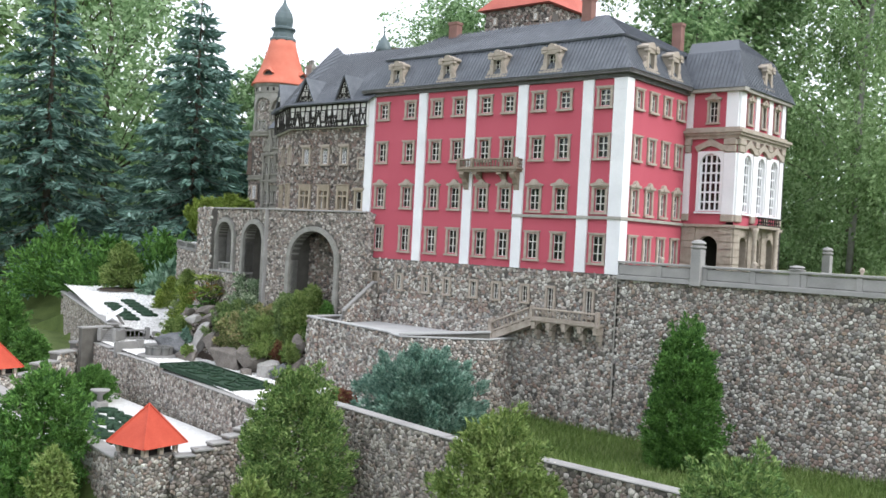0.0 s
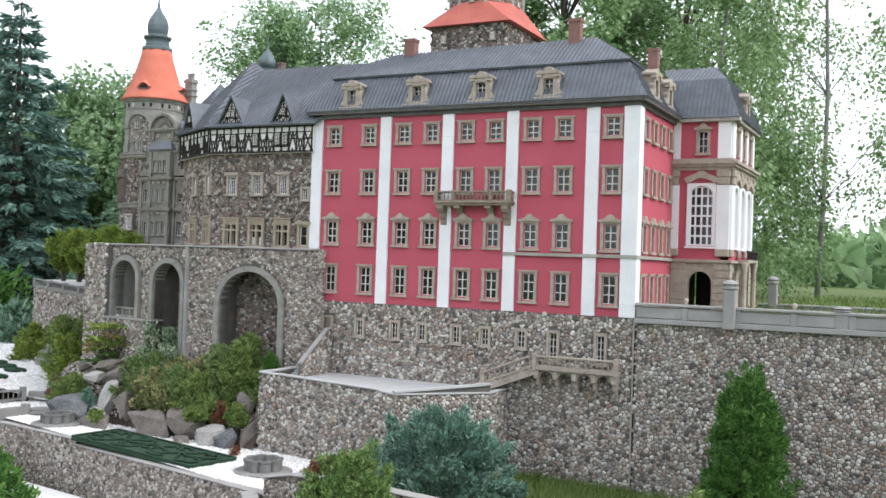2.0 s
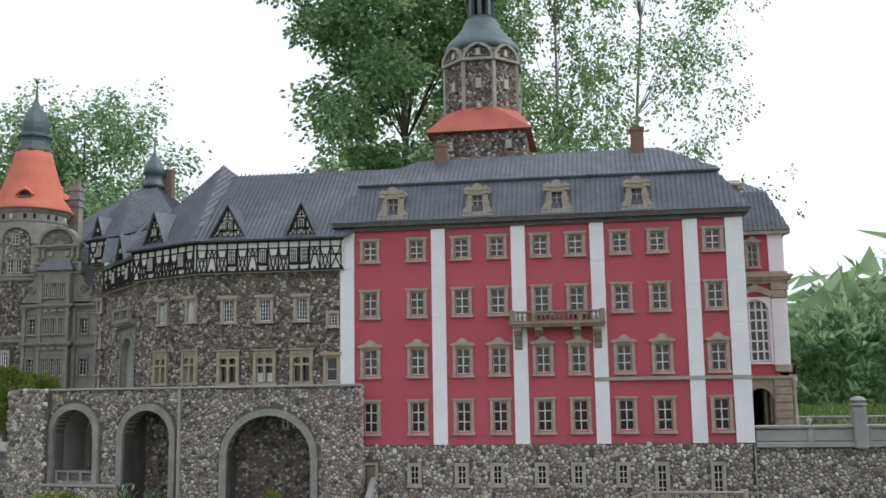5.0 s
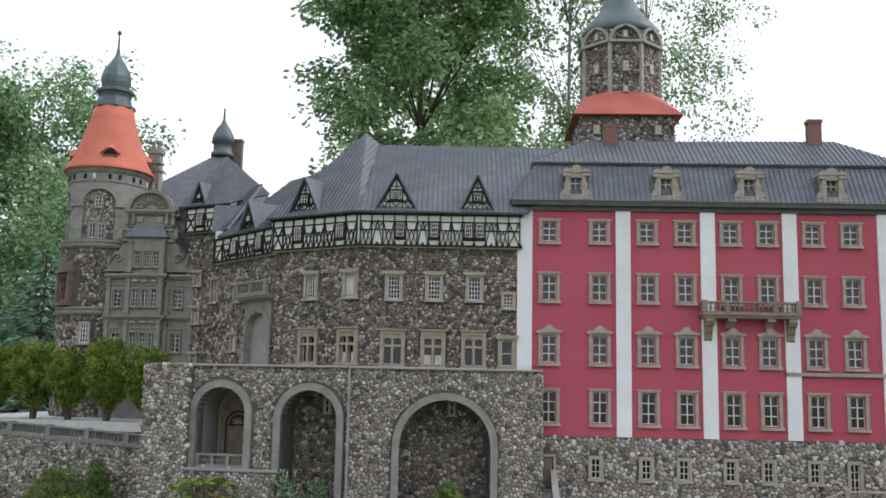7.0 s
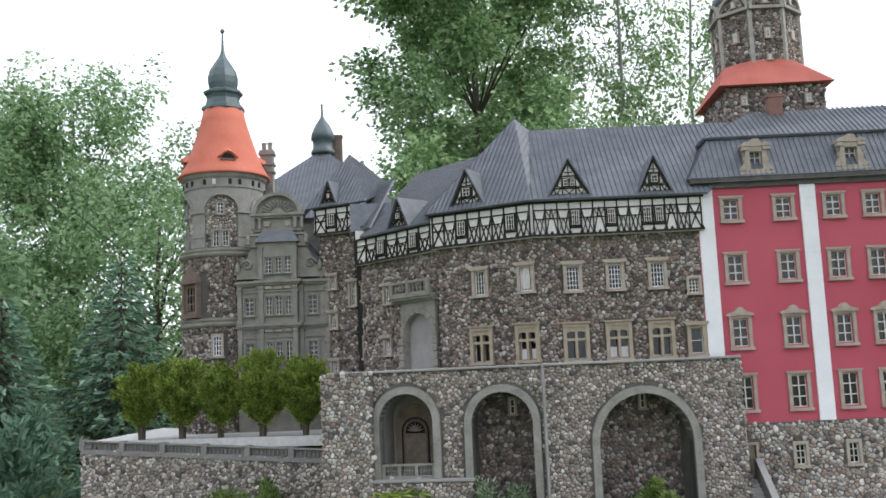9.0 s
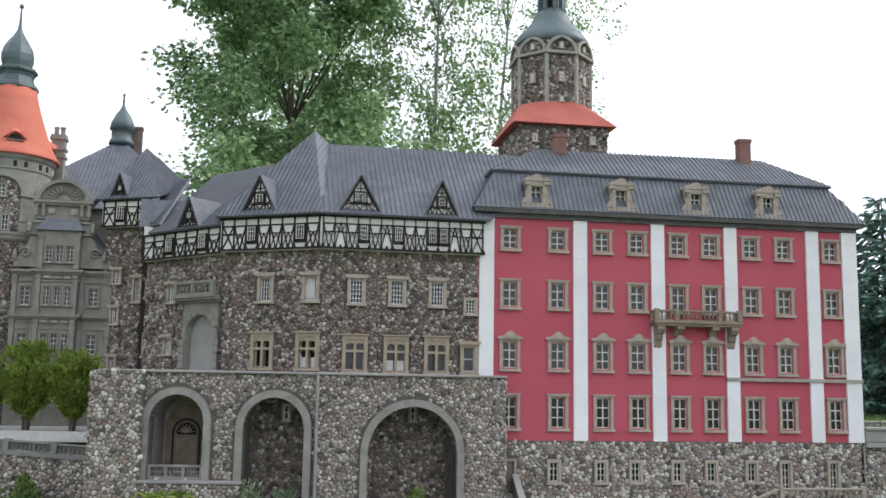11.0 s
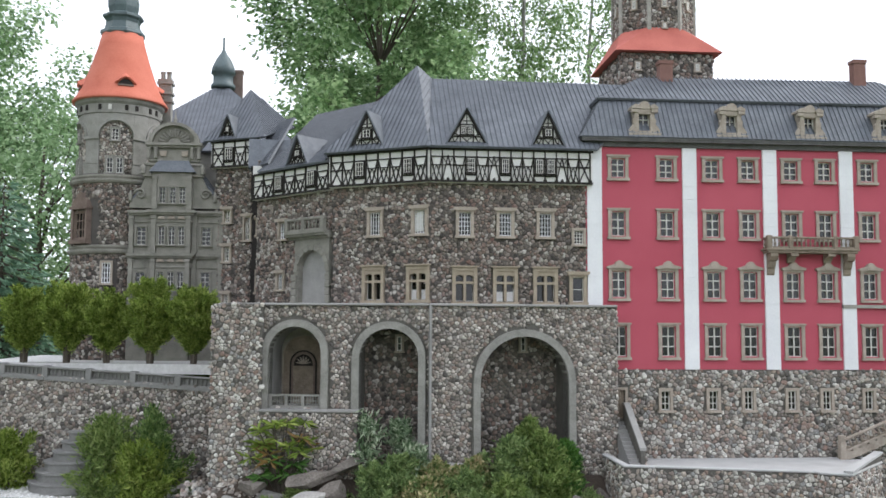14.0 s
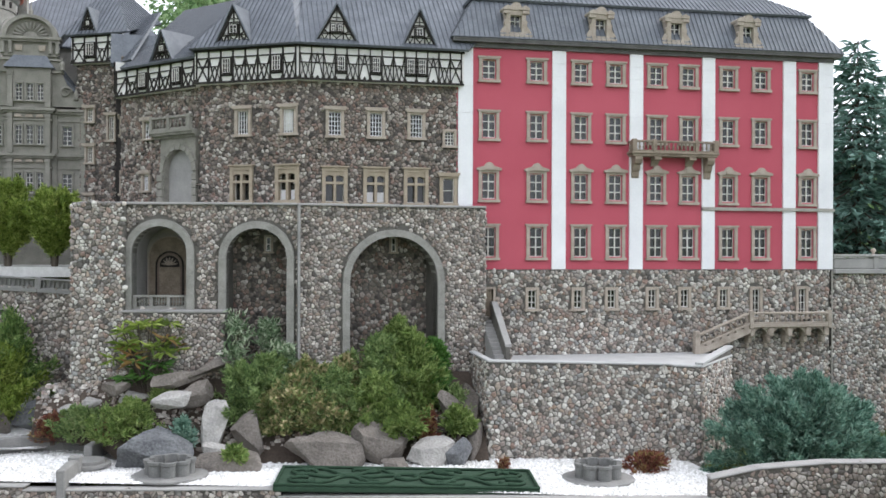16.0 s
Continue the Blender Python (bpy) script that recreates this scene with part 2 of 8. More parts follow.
G_GRASS = leaf_mat("grass_blade", [(0.2, (0.072, 0.120, 0.029)), (0.5, (0.132, 0.204, 0.050)), (0.9, (0.240, 0.300, 0.115))], 0.3, patch=4)

G_SEDUM = leaf_mat("sedum_head", [(0.2, (0.07, 0.115, 0.04)), (0.45, (0.19, 0.245, 0.085)), (0.62, (0.33, 0.31, 0.15)), (0.9, (0.46, 0.37, 0.22))], 0.15, patch=22)
G_VARI = leaf_mat("white_edged_leaf", [(0.25, (0.06, 0.11, 0.05)), (0.55, (0.2, 0.28, 0.16)), (0.85, (0.6, 0.65, 0.5))], 0.2, patch=20)
G_RUST = leaf_mat("rust_leaf", [(0.2, (0.1, 0.09, 0.025)), (0.6, (0.24, 0.14, 0.05)), (0.9, (0.32, 0.22, 0.08))], 0.25, patch=20)
M_ROCK_SLATE = surface("slate_rock", (0.07, 0.073, 0.078), (0.2, 0.205, 0.21), 18, 150, 0.75, 0.9, dirt=(0.3, 0.29, 0.27))
M_ROCK_BROWN = surface("brown_rock", (0.105, 0.092, 0.08), (0.25, 0.222, 0.195), 16, 150, 0.85, 0.9, dirt=(0.07, 0.06, 0.055))
M_ROCK_PALE = surface("pale_rock", (0.26, 0.25, 0.235), (0.46, 0.44, 0.41), 18, 150, 0.85, 0.8, dirt=(0.14, 0.12, 0.1))

# ---- building blocks ----


def link_mesh(name, bm, material, smooth=False):
    me = bpy.data.meshes.new(name)
    bm.normal_update()
    bm.to_mesh(me)
    bm.free()
    me.materials.append(material)
    if smooth:
        me.polygons.foreach_set("use_smooth", [True] * len(me.polygons))
    return me


def part(name, bm, material, parent=None, label="", smooth=False, m=None):
    """Links a bmesh (or a mesh) as one mesh object under a thing or under a part."""
    me = bm if isinstance(bm, bpy.types.Mesh) else link_mesh(name, bm, material, smooth)
    ob = new(name, me)
    if parent is not None:
        ob.parent = parent
    if m is not None:
        ob.matrix_basis = m
    if label:
        ob["label"] = label
    return ob


def thing(name, label, category, m=None, group="", kind=""):
    ob = new(name)
    ob.empty_display_size = 0.05
    if m is not None:
        ob.matrix_basis = m
    return tagged(ob, label, category, group, kind)


def box(bm, x0, x1, y0, y1, z0, z1, m=None):
    v = [bm.verts.new((x, y, z)) for z in (z0, z1) for y in (y0, y1) for x in (x0, x1)]
    for f in ((0, 2, 3, 1), (4, 5, 7, 6), (0, 1, 5, 4), (2, 6, 7, 3), (0, 4, 6, 2), (1, 3, 7, 5)):
        bm.faces.new([v[i] for i in f])
    if m is not None:
        bmesh.ops.transform(bm, matrix=m, verts=v)
    return v


def bevelled(bm, w=0.002, seg=1):
    bmesh.ops.bevel(bm, geom=bm.edges[:], offset=w, segments=seg, affect="EDGES")
    return bm


def prism(bm, pts, y0, y1, m=None):
    """A polygon in local x, z, carried from depth y0 to y1."""
    a = [bm.verts.new((x, y0, z)) for x, z in pts]
    b = [bm.verts.new((x, y1, z)) for x, z in pts]
    n = len(pts)
    bm.faces.new(a)
    bm.faces.new(b[::-1])
    for i in range(n):
        bm.faces.new((a[i], b[i], b[(i + 1) % n], a[(i + 1) % n]))
    if m is not None:
        bmesh.ops.transform(bm, matrix=m, verts=a + b)
    return a + b


def slab(bm, pts, z0, z1):
    """A plan polygon carried from z0 to z1."""
    a = [bm.verts.new((x, y, z0)) for x, y in pts]
    b = [bm.verts.new((x, y, z1)) for x, y in pts]
    n = len(pts)
    bm.faces.new(a[::-1])
    bm.faces.new(b)
    for i in range(n):
        bm.faces.new((a[i], a[(i + 1) % n], b[(i + 1) % n], b[i]))


def lathe(bm, prof, n=24, c=(0, 0), turn=0.0, a0=0.0, a1=360.0):
    """Turns a profile of (radius, z) round an upright axis at c."""
    rings = []
    full = abs(a1 - a0) >= 359.9
    k = n if full else n + 1
    for r, z in prof:
        rings.append([bm.verts.new((c[0] + r * math.cos(radians(a0 + turn + (a1 - a0) * i / n)), c[1] + r * math.sin(radians(a0 + turn + (a1 - a0) * i / n)), z)) for i in range(k)])
    for r0, r1 in zip(rings, rings[1:]):
        for i in range(n):
            j = (i + 1) % k
            bm.faces.new((r0[i], r0[j], r1[j], r1[i]))
    if full:
        bm.faces.new(rings[0][::-1])
        bm.faces.new(rings[-1])
    return bm


def along(p0, p1, z=0.0):
    """A wall's own frame: x along the wall from p0 to p1, y into it, z up."""
    d = Vector((p1[0] - p0[0], p1[1] - p0[1]))
    length = d.length
    d /= length
    return Matrix(((d.x, -d.y, 0, p0[0]), (d.y, d.x, 0, p0[1]), (0, 0, 1, z), (0, 0, 0, 1))), length


def tube(bm, pts, radii, n=6):
    """A round limb through points with its own radius at each."""
    rings = []
    for i, p in enumerate(pts):
        p = Vector(p)
        d = (Vector(pts[min(i + 1, len(pts) - 1)]) - Vector(pts[max(i - 1, 0)])).normalized()
        s = d.cross(Vector((0.3, 0.9, 0.1))).normalized()
        t = d.cross(s)
        rings.append([bm.verts.new(p + radii[i] * (math.cos(2 * math.pi * k / n) * s + math.sin(2 * math.pi * k / n) * t)) for k in range(n)])
    for r0, r1 in zip(rings, rings[1:]):
        for i in range(n):
            bm.faces.new((r0[i], r0[(i + 1) % n], r1[(i + 1) % n], r1[i]))
    bm.faces.new(rings[-1])
    bm.faces.new(rings[0][::-1])


def wall_slab(bm, length, z0, z1, thick, holes):
    """A wall with rectangular holes (x0, x1, z0, z1) right through it."""
    xs = sorted({0.0, length, *[v for h in holes for v in h[:2]]})
    zs = sorted({z0, z1, *[v for h in holes for v in h[2:4]]})
    xs = [x for x in xs if 0 <= x <= length]
    zs = [z for z in zs if z0 <= z <= z1]
    solid = {}
    for i in range(len(xs) - 1):
        for j in range(len(zs) - 1):
            cx, cz = (xs[i] + xs[i + 1]) / 2, (zs[j] + zs[j + 1]) / 2
            solid[i, j] = not any(h[0] < cx < h[1] and h[2] < cz < h[3] for h in holes)
    verts = {}

    def vert(i, j, y):
        if (i, j, y) not in verts:
            verts[i, j, y] = bm.verts.new((xs[i], y, zs[j]))
        return verts[i, j, y]
    for (i, j), s in solid.items():
        if not s:
            continue
        bm.faces.new((vert(i, j, 0.0), vert(i + 1, j, 0.0), vert(i + 1, j + 1, 0.0), vert(i, j + 1, 0.0)))
        bm.faces.new((vert(i, j, thick), vert(i, j + 1, thick), vert(i + 1, j + 1, thick), vert(i + 1, j, thick)))
        for di, dj, a, b in ((-1, 0, (i, j), (i, j + 1)), (1, 0, (i + 1, j + 1), (i + 1, j)), (0, -1, (i + 1, j), (i, j)), (0, 1, (i, j + 1), (i + 1, j + 1))):
            if not solid.get((i + di, j + dj), False):
                bm.faces.new((vert(*a, 0.0), vert(*b, 0.0), vert(*b, thick), vert(*a, thick)))


def stone_cells(length, z0, z1, size, rng, keep):
    """Irregular stones that fill a wall: outlines in x, z, each a little shrunk for the joint."""
    nx, nz = max(2, int(length / size)), max(2, int((z1 - z0) / (size * 0.74)))
    dx, dz = length / nx, (z1 - z0) / nz
    pts = {}
    for j in range(-2, nz + 2):
        for i in range(-2, nx + 2):
            pts[i, j] = ((i + 0.5 + (0.25 if j % 2 else -0.25) + rng.uniform(-0.5, 0.5)) * dx, z0 + (j + 0.5 + rng.uniform(-0.5, 0.5)) * dz, rng.uniform(0.0, 1.0))
    for key in [q for q in pts if rng.random() < 0.13]:
        del pts[key]
    out = []
    for j in range(nz):
        for i in range(nx):
            if (i, j) not in pts:
                continue
            px, pz, _ = pts[i, j]
            if not keep(px, pz):
                continue
            poly = [(px - 2 * dx, pz - 2 * dz), (px + 2 * dx, pz - 2 * dz), (px + 2 * dx, pz + 2 * dz), (px - 2 * dx, pz + 2 * dz)]
            for b in (-2, -1, 0, 1, 2):
                for a in (-2, -1, 0, 1, 2):
                    if not (a or b):
                        continue
                    qx, qz, _ = pts.get((i + a, j + b), (1e3, 1e3, 0))
                    if qx > 1e2:
                        continue
                    mx, mz, ux, uz = (px + qx) / 2, (pz + qz) / 2, qx - px, qz - pz
                    res = []
                    for k in range(len(poly)):
                        p, q = poly[k], poly[(k + 1) % len(poly)]
                        dp, dq = (p[0] - mx) * ux + (p[1] - mz) * uz, (q[0] - mx) * ux + (q[1] - mz) * uz
                        if dp <= 0:
                            res.append(p)
                        if dp * dq < 0:
                            t = dp / (dp - dq)
                            res.append((p[0] + t * (q[0] - p[0]), p[1] + t * (q[1] - p[1])))
                    poly = res
                    if len(poly) < 3:
                        break
                if len(poly) < 3:
                    break
            if len(poly) < 3:
                continue
            cx, cz = sum(p[0] for p in poly) / len(poly), sum(p[1] for p in poly) / len(poly)
            g = rng.uniform(0.84, 0.99)
            rm = 1.05 * sum(math.hypot(x - cx, z - cz) for x, z in poly) / len(poly)
            poly = [(cx + (x - cx) * g * min(1.0, rm / max(1e-6, math.hypot(x - cx, z - cz))), cz + (z - cz) * g * min(1.0, rm / max(1e-6, math.hypot(x - cx, z - cz)))) for x, z in poly]
            soft = []
            if size < 0.0195:
                soft, poly = poly, []
            for k in range(len(poly)):
                p, q = poly[k], poly[(k + 1) % len(poly)]
                if (p[0] - q[0]) ** 2 + (p[1] - q[1]) ** 2 < (size * 0.12) ** 2:
                    soft.append(((p[0] + q[0]) / 2, (p[1] + q[1]) / 2))
                else:
                    soft += [(p[0] * 0.75 + q[0] * 0.25, p[1] * 0.75 + q[1] * 0.25), (p[0] * 0.25 + q[0] * 0.75, p[1] * 0.25 + q[1] * 0.75)]
            out.append((cx, cz, soft, rng.uniform(0.16, 0.40) * size))
    return out


def stone_shape(cx, cz, outline, h, rng, wrap=None):
    """One stone: a foot in the mortar, a swelling flank and a worn top."""
    lean, lift = rng.uniform(-0.2, 0.2), rng.uniform(-0.2, 0.2)
    v, f, n = [], [], len(outline)
    for s, y in ((1.0, 0.003), (0.95, -h * 0.55), (0.66, -h)):
        for x, z in outline:
            p = (cx + (x - cx) * s, y + (lean * (x - cx) + lift * (z - cz)) * (y < 0), cz + (z - cz) * s)
            v.append(wrap(p) if wrap else p)
    for r in (0, 1):
        for k in range(n):
            f.append((r * n + k, r * n + (k + 1) % n, (r + 1) * n + (k + 1) % n, (r + 1) * n + k))
    f.append(tuple(range(2 * n, 3 * n)))
    return v, f


def data_mesh(name, v, f, material, smooth=False):
    me = bpy.data.meshes.new(name)
    me.from_pydata(v, [], f)
    me.materials.append(material)
    if smooth:
        me.polygons.foreach_set("use_smooth", [True] * len(me.polygons))
    me.update()
    return me


STONE_JOBS = []


def stones_on(parent, m, length, z0, z1, size, seed, keep, single=0, near=None, dark=False, wrap=None):
    """Notes a wall face to be laid with stones at the end of the script."""
    STONE_JOBS.append((parent, m, length, z0, z1, size, seed, keep, single, near, dark, wrap))


def lay_stones():
    for parent, m, length, z0, z1, size, seed, keep, single, near, dark, wrap in STONE_JOBS:
        rng = random.Random(seed)
        cells = stone_cells(length, z0, z1, size, rng, keep)
        cells.sort(key=lambda c: abs(c[0] - near) if near is not None else 0)
        rest_v, rest_f = [], []
        for k, (cx, cz, outline, h) in enumerate(cells):
            v, f = stone_shape(cx, cz, outline, h, rng, wrap)
            if k < single:
                ob = new("stone", data_mesh("stone", v, f, (M_STONE, M_DSTONE, M_MSTONE)[dark], True))
                ob.parent, ob.matrix_basis = parent, m
            else:
                o = len(rest_v)
                rest_v += v
                rest_f += [tuple(i + o for i in q) for q in f]
        if rest_v:
            ob = new("rubble_facing", data_mesh("rubble_facing", rest_v, rest_f, (M_STONE_J, M_DSTONE_J, M_MSTONE_J)[dark], True))
            ob.parent, ob.matrix_basis = parent, m
            ob["kind"] = "stuff"


def outside(holes, margin=0.006, arches=()):
    def keep(x, z):
        for h in holes:
            if h[0] - margin < x < h[1] + margin and h[2] - margin < z < h[3] + margin:
                return False
        for a0, a1, spring in arches:
            c, r = (a0 + a1) / 2, (a1 - a0) / 2 + margin
            if z < spring and abs(x - c) < r or (x - c) ** 2 + (z - spring) ** 2 < r * r:
                return False
        return True
    return keep


WINDOW_MESHES = {}


def window(parent, m, w, h, border=0.011, hood="", nx=2, nz=3, material=None, depth=0.012, arched=False, sash_m=None, bar=0.0022):
    """A window at m (its lower middle on the wall's face): surround, sash bars and pane."""
    material = material or M_TRIM
    key = (round(w, 4), round(h, 4), border, hood, nx, nz, material.name, arched, bar)
    if key not in WINDOW_MESHES:
        bm = bmesh.new()
        iw, top = w / 2 - border, h - border
        if arched:
            r = iw
            sp = top - r
            arc = [(r * math.cos(math.pi * k / 10), sp + r * math.sin(math.pi * k / 10)) for k in range(11)]
            prism(bm, [(-w / 2, border), (-iw, border), (-iw, sp), *arc[::-1][1:6], (0, h), (-w / 2, h)], -0.006, depth)
            prism(bm, [(iw, border), (w / 2, border), (w / 2, h), (0, h), *arc[::-1][5:10], (iw, sp)], -0.006, depth)
        else:
            lo = border * 0.8
            prism(bm, [(-w / 2, lo), (-iw, lo), (-iw, top), (iw, top), (iw, lo), (w / 2, lo), (w / 2, h), (-w / 2, h)], -0.006, depth)
            bmesh.ops.recalc_face_normals(bm, faces=bm.faces[:])
        extra = []

        def piece(name, build):
            pb = bmesh.new()
            build(pb)
            bmesh.ops.recalc_face_normals(pb, faces=pb.faces[:])
            extra.append((name, link_mesh(name, pb, material)))

        piece("sill", lambda q: box(q, -w / 2 - 0.003, w / 2 + 0.003, -0.011, depth, 0, border * 0.8))
        if hood == "flat":
            piece("hood", lambda q: prism(q, [(-w / 2 - 0.004, h - 0.004), (w / 2 + 0.004, h - 0.004), (w / 2 + 0.005, h + 0.0005), (w / 2 + 0.008, h + 0.001), (w / 2 + 0.008, h + 0.007), (-w / 2 - 0.008, h + 0.007), (-w / 2 - 0.008, h + 0.001), (-w / 2 - 0.005, h + 0.0005)], -0.013, -0.0065))
        if hood == "ear":
            piece("hood", lambda q: box(q, -w / 2 - 0.004, w / 2 + 0.004, -0.009, 0.004, h - 0.006, h))
        if hood == "bow":
            pts = [(-w / 2 - 0.007, h + 0.004), (-w / 2 - 0.007, h - 0.003), (w / 2 + 0.007, h - 0.003), (w / 2 + 0.007, h + 0.004), (w / 4, h + 0.011), (w / 8, h + 0.021), (0, h + 0.024), (-w / 8, h + 0.021), (-w / 4, h + 0.011)]
            piece("hood", lambda q: prism(q, pts, -0.012, 0.003))
            piece("keystone", lambda q: prism(q, [(-w / 5, h - 0.001), (w / 5, h - 0.001), (w / 7, h + 0.012), (-w / 7, h + 0.012)], -0.015, -0.0121))
        if hood == "gothic":
            for sg in (-1, 1):
                c = sg * iw / 2
                piece("tracery_head", lambda q: prism(q, [(c - iw / 2, h * 0.74), (c - iw / 2, h - border), (c + iw / 2, h - border), (c + iw / 2, h * 0.74), (c + iw / 3, h * 0.775), (c, h * 0.80), (c - iw / 3, h * 0.775)], -0.002, depth))
            piece("transom", lambda q: box(q, -iw, iw, -0.0032, depth, h * 0.555, h * 0.62))
            piece("mullion", lambda q: box(q, -0.004, 0.004, -0.003, depth, border, h - border))
            piece("hood", lambda q: box(q, -w / 2 - 0.005, w / 2 + 0.005, -0.012, 0.002, h + 0.0005, h + 0.005))
        surround = link_mesh("window", bm, material)
        bm = bmesh.new()
        y0, y1 = depth - 0.008, depth - 0.004
        for k in range(1, nx):
            x = -iw + 2 * iw * k / nx
            box(bm, x - bar / 2, x + bar / 2, y0, y1, border, top)
        for k in range(1, nz):
            z = border + (top - border) * k / nz
            box(bm, -iw, iw, y0 + 0.0006, y1 - 0.0006, z - bar / 2, z + bar / 2)
        e = bar * 1.1
        box(bm, -iw - 0.0006, -iw + e, y0 - 0.0004, y1, border, top)
        box(bm, iw - e, iw + 0.0006, y0 - 0.0004, y1, border, top)
        box(bm, -iw, iw, y0 - 0.0002, y1, top - e, top + 0.0006)
        box(bm, -iw, iw, y0 - 0.0002, y1, border - 0.0006, border + e)
        sash = link_mesh("sash", bm, sash_m or M_SASH)
        bm = bmesh.new()
        box(bm, -iw - 0.001, iw + 0.001, depth - 0.003, depth - 0.002, border - 0.001, top + 0.001)
        WINDOW_MESHES[key] = (surround, sash, link_mesh("pane", bm, M_GLASS), extra)
    a, b, c, more = WINDOW_MESHES[key]
    wd = part("window", a, None, parent, m=m)
    part("sash", b, None, wd)
    part("pane", c, None, wd)
    for nm, me in more:
        part(nm, me, None, wd)
    return wd


def roof_seams(bm, poly, pitch=0.023, wide=0.0022, high=0.0028):
    """Raised seams up a flat roof face; the first edge of poly is its eave."""
    p = [Vector(q) for q in poly]
    u = (p[1] - p[0]).normalized()
    nrm = u.cross(p[2] - p[0]).normalized()
    v = nrm.cross(u)
    flat = [((q - p[0]).dot(u), (q - p[0]).dot(v)) for q in p]
    lo, hi = min(a for a, _ in flat), max(a for a, _ in flat)
    x = lo + pitch / 2
    while x < hi:
        cut = []
        for k in range(len(flat)):
            (ax, ay), (bx, by) = flat[k], flat[(k + 1) % len(flat)]
            if (ax - x) * (bx - x) < 0:
                cut.append(ay + (by - ay) * (x - ax) / (bx - ax))
        if len(cut) >= 2 and max(cut) - min(cut) > 0.01:
            a, b = min(cut), max(cut)
            q = [p[0] + u * (x + s * wide / 2) + v * t + nrm * hgt for t in (a, b) for s, hgt in ((-1, -0.001), (1, -0.001), (0.5, high), (-0.5, high))]
            q = [bm.verts.new(w) for w in q]
            for f in ((0, 3, 2, 1), (4, 5, 6, 7), (0, 1, 5, 4), (1, 2, 6, 5), (2, 3, 7, 6), (3, 0, 4, 7)):
                bm.faces.new([q[i] for i in f])
        x += pitch


def roof(parent, faces, name="roof", label="", pitch=0.0165, material=None):
    """Flat roof slopes, each a part with its raised seams under it."""
    for poly in faces:
        bm = bmesh.new()
        p = [Vector(q) for q in poly]
        n = (p[1] - p[0]).cross(p[2] - p[0]).normalized()
        top = [bm.verts.new(q) for q in p]
        low = [bm.verts.new(q - n * 0.008) for q in p]
        bm.faces.new(top)
        bm.faces.new(low[::-1])
        for i in range(len(p)):
            j = (i + 1) % len(p)
            bm.faces.new((top[j], top[i], low[i], low[j]))
        ob = part(name, bm, material or M_SLATE, parent, label)
        if pitch:
            sm = bmesh.new()
            roof_seams(sm, poly, pitch)
            part("roof_seams", sm, M_SLATE2, ob)["kind"] = "stuff"

# ---- ground ----


def ground_height(x, y):
    """The lie of the land: low garden in front, lawn and castle terrace behind, gentle rise far off."""
    edge = 0.06 if x > -0.05 else 0.36 if x > -1.2 else 0.31 - 0.26 * (x + 1.215)
    if x > -2.06 and y >= edge:
        return -0.02
    wall = -0.835 - 0.16 * (x - 0.44) if x < 1.42 else -1.0 - 0.034 * (x - 1.42)
    if x > 0.46:
        return -0.575 + 0.012 * math.sin(3 * x) * (x > 1) if y > wall else -0.88
    if x > -2.06:
        return -0.75 if y > -1.35 else -0.88
    if y < -0.22 - 0.413 * (x + 1.47):
        return -0.72 if y > -1.35 else -0.88
    return -0.47 + 0.40 * max(0.0, min(1.0, (y - 1.2) / 2.5)) + 0.012 * math.sin(1.3 * x + y)


bm = bmesh.new()
gx = [-900, -300, -90, -30, -14, -9, -6.5, -5, -4, -3.2, -2.7, -2.4, -2.2, -2.12, -2.07, -2.04, -1.9, -1.8, -1.5, -1.3, -1.2, -1, -0.6, -0.2, 0.2, 0.43, 0.48, 0.6, 0.75, 0.9, 1.05, 1.2, 1.35, 1.5, 1.8, 2.1, 2.5, 3, 4, 6, 9, 14, 30, 90, 300, 900]
gy = [-900, -300, -90, -30, -12, -6, -3.5, -2.2, -1.6, -1.38, -1.33, -1.2, -1.1, -1.06, -1.035, -1.015, -0.995, -0.97, -0.945, -0.92, -0.9, -0.88, -0.86, -0.84, -0.8, -0.6, -0.45, -0.3, -0.15, 0.02, 0.1, 0.28, 0.34, 0.4, 0.46, 0.52, 0.58, 0.64, 0.8, 1.2, 1.8, 2.5, 3.2, 4.5, 7, 12, 30, 90, 300, 900]
rows = [[bm.verts.new((x, y, ground_height(x, y))) for x in gx] for y in gy]
for r0, r1 in zip(rows, rows[1:]):
    for i in range(len(gx) - 1):
        bm.faces.new((r0[i], r0[i + 1], r1[i + 1], r1[i]))
ground = part("ground", bm, M_GRASS_G)
tagged(ground, "uneven green lawn and garden ground round the model castle", "ground", kind="structure")


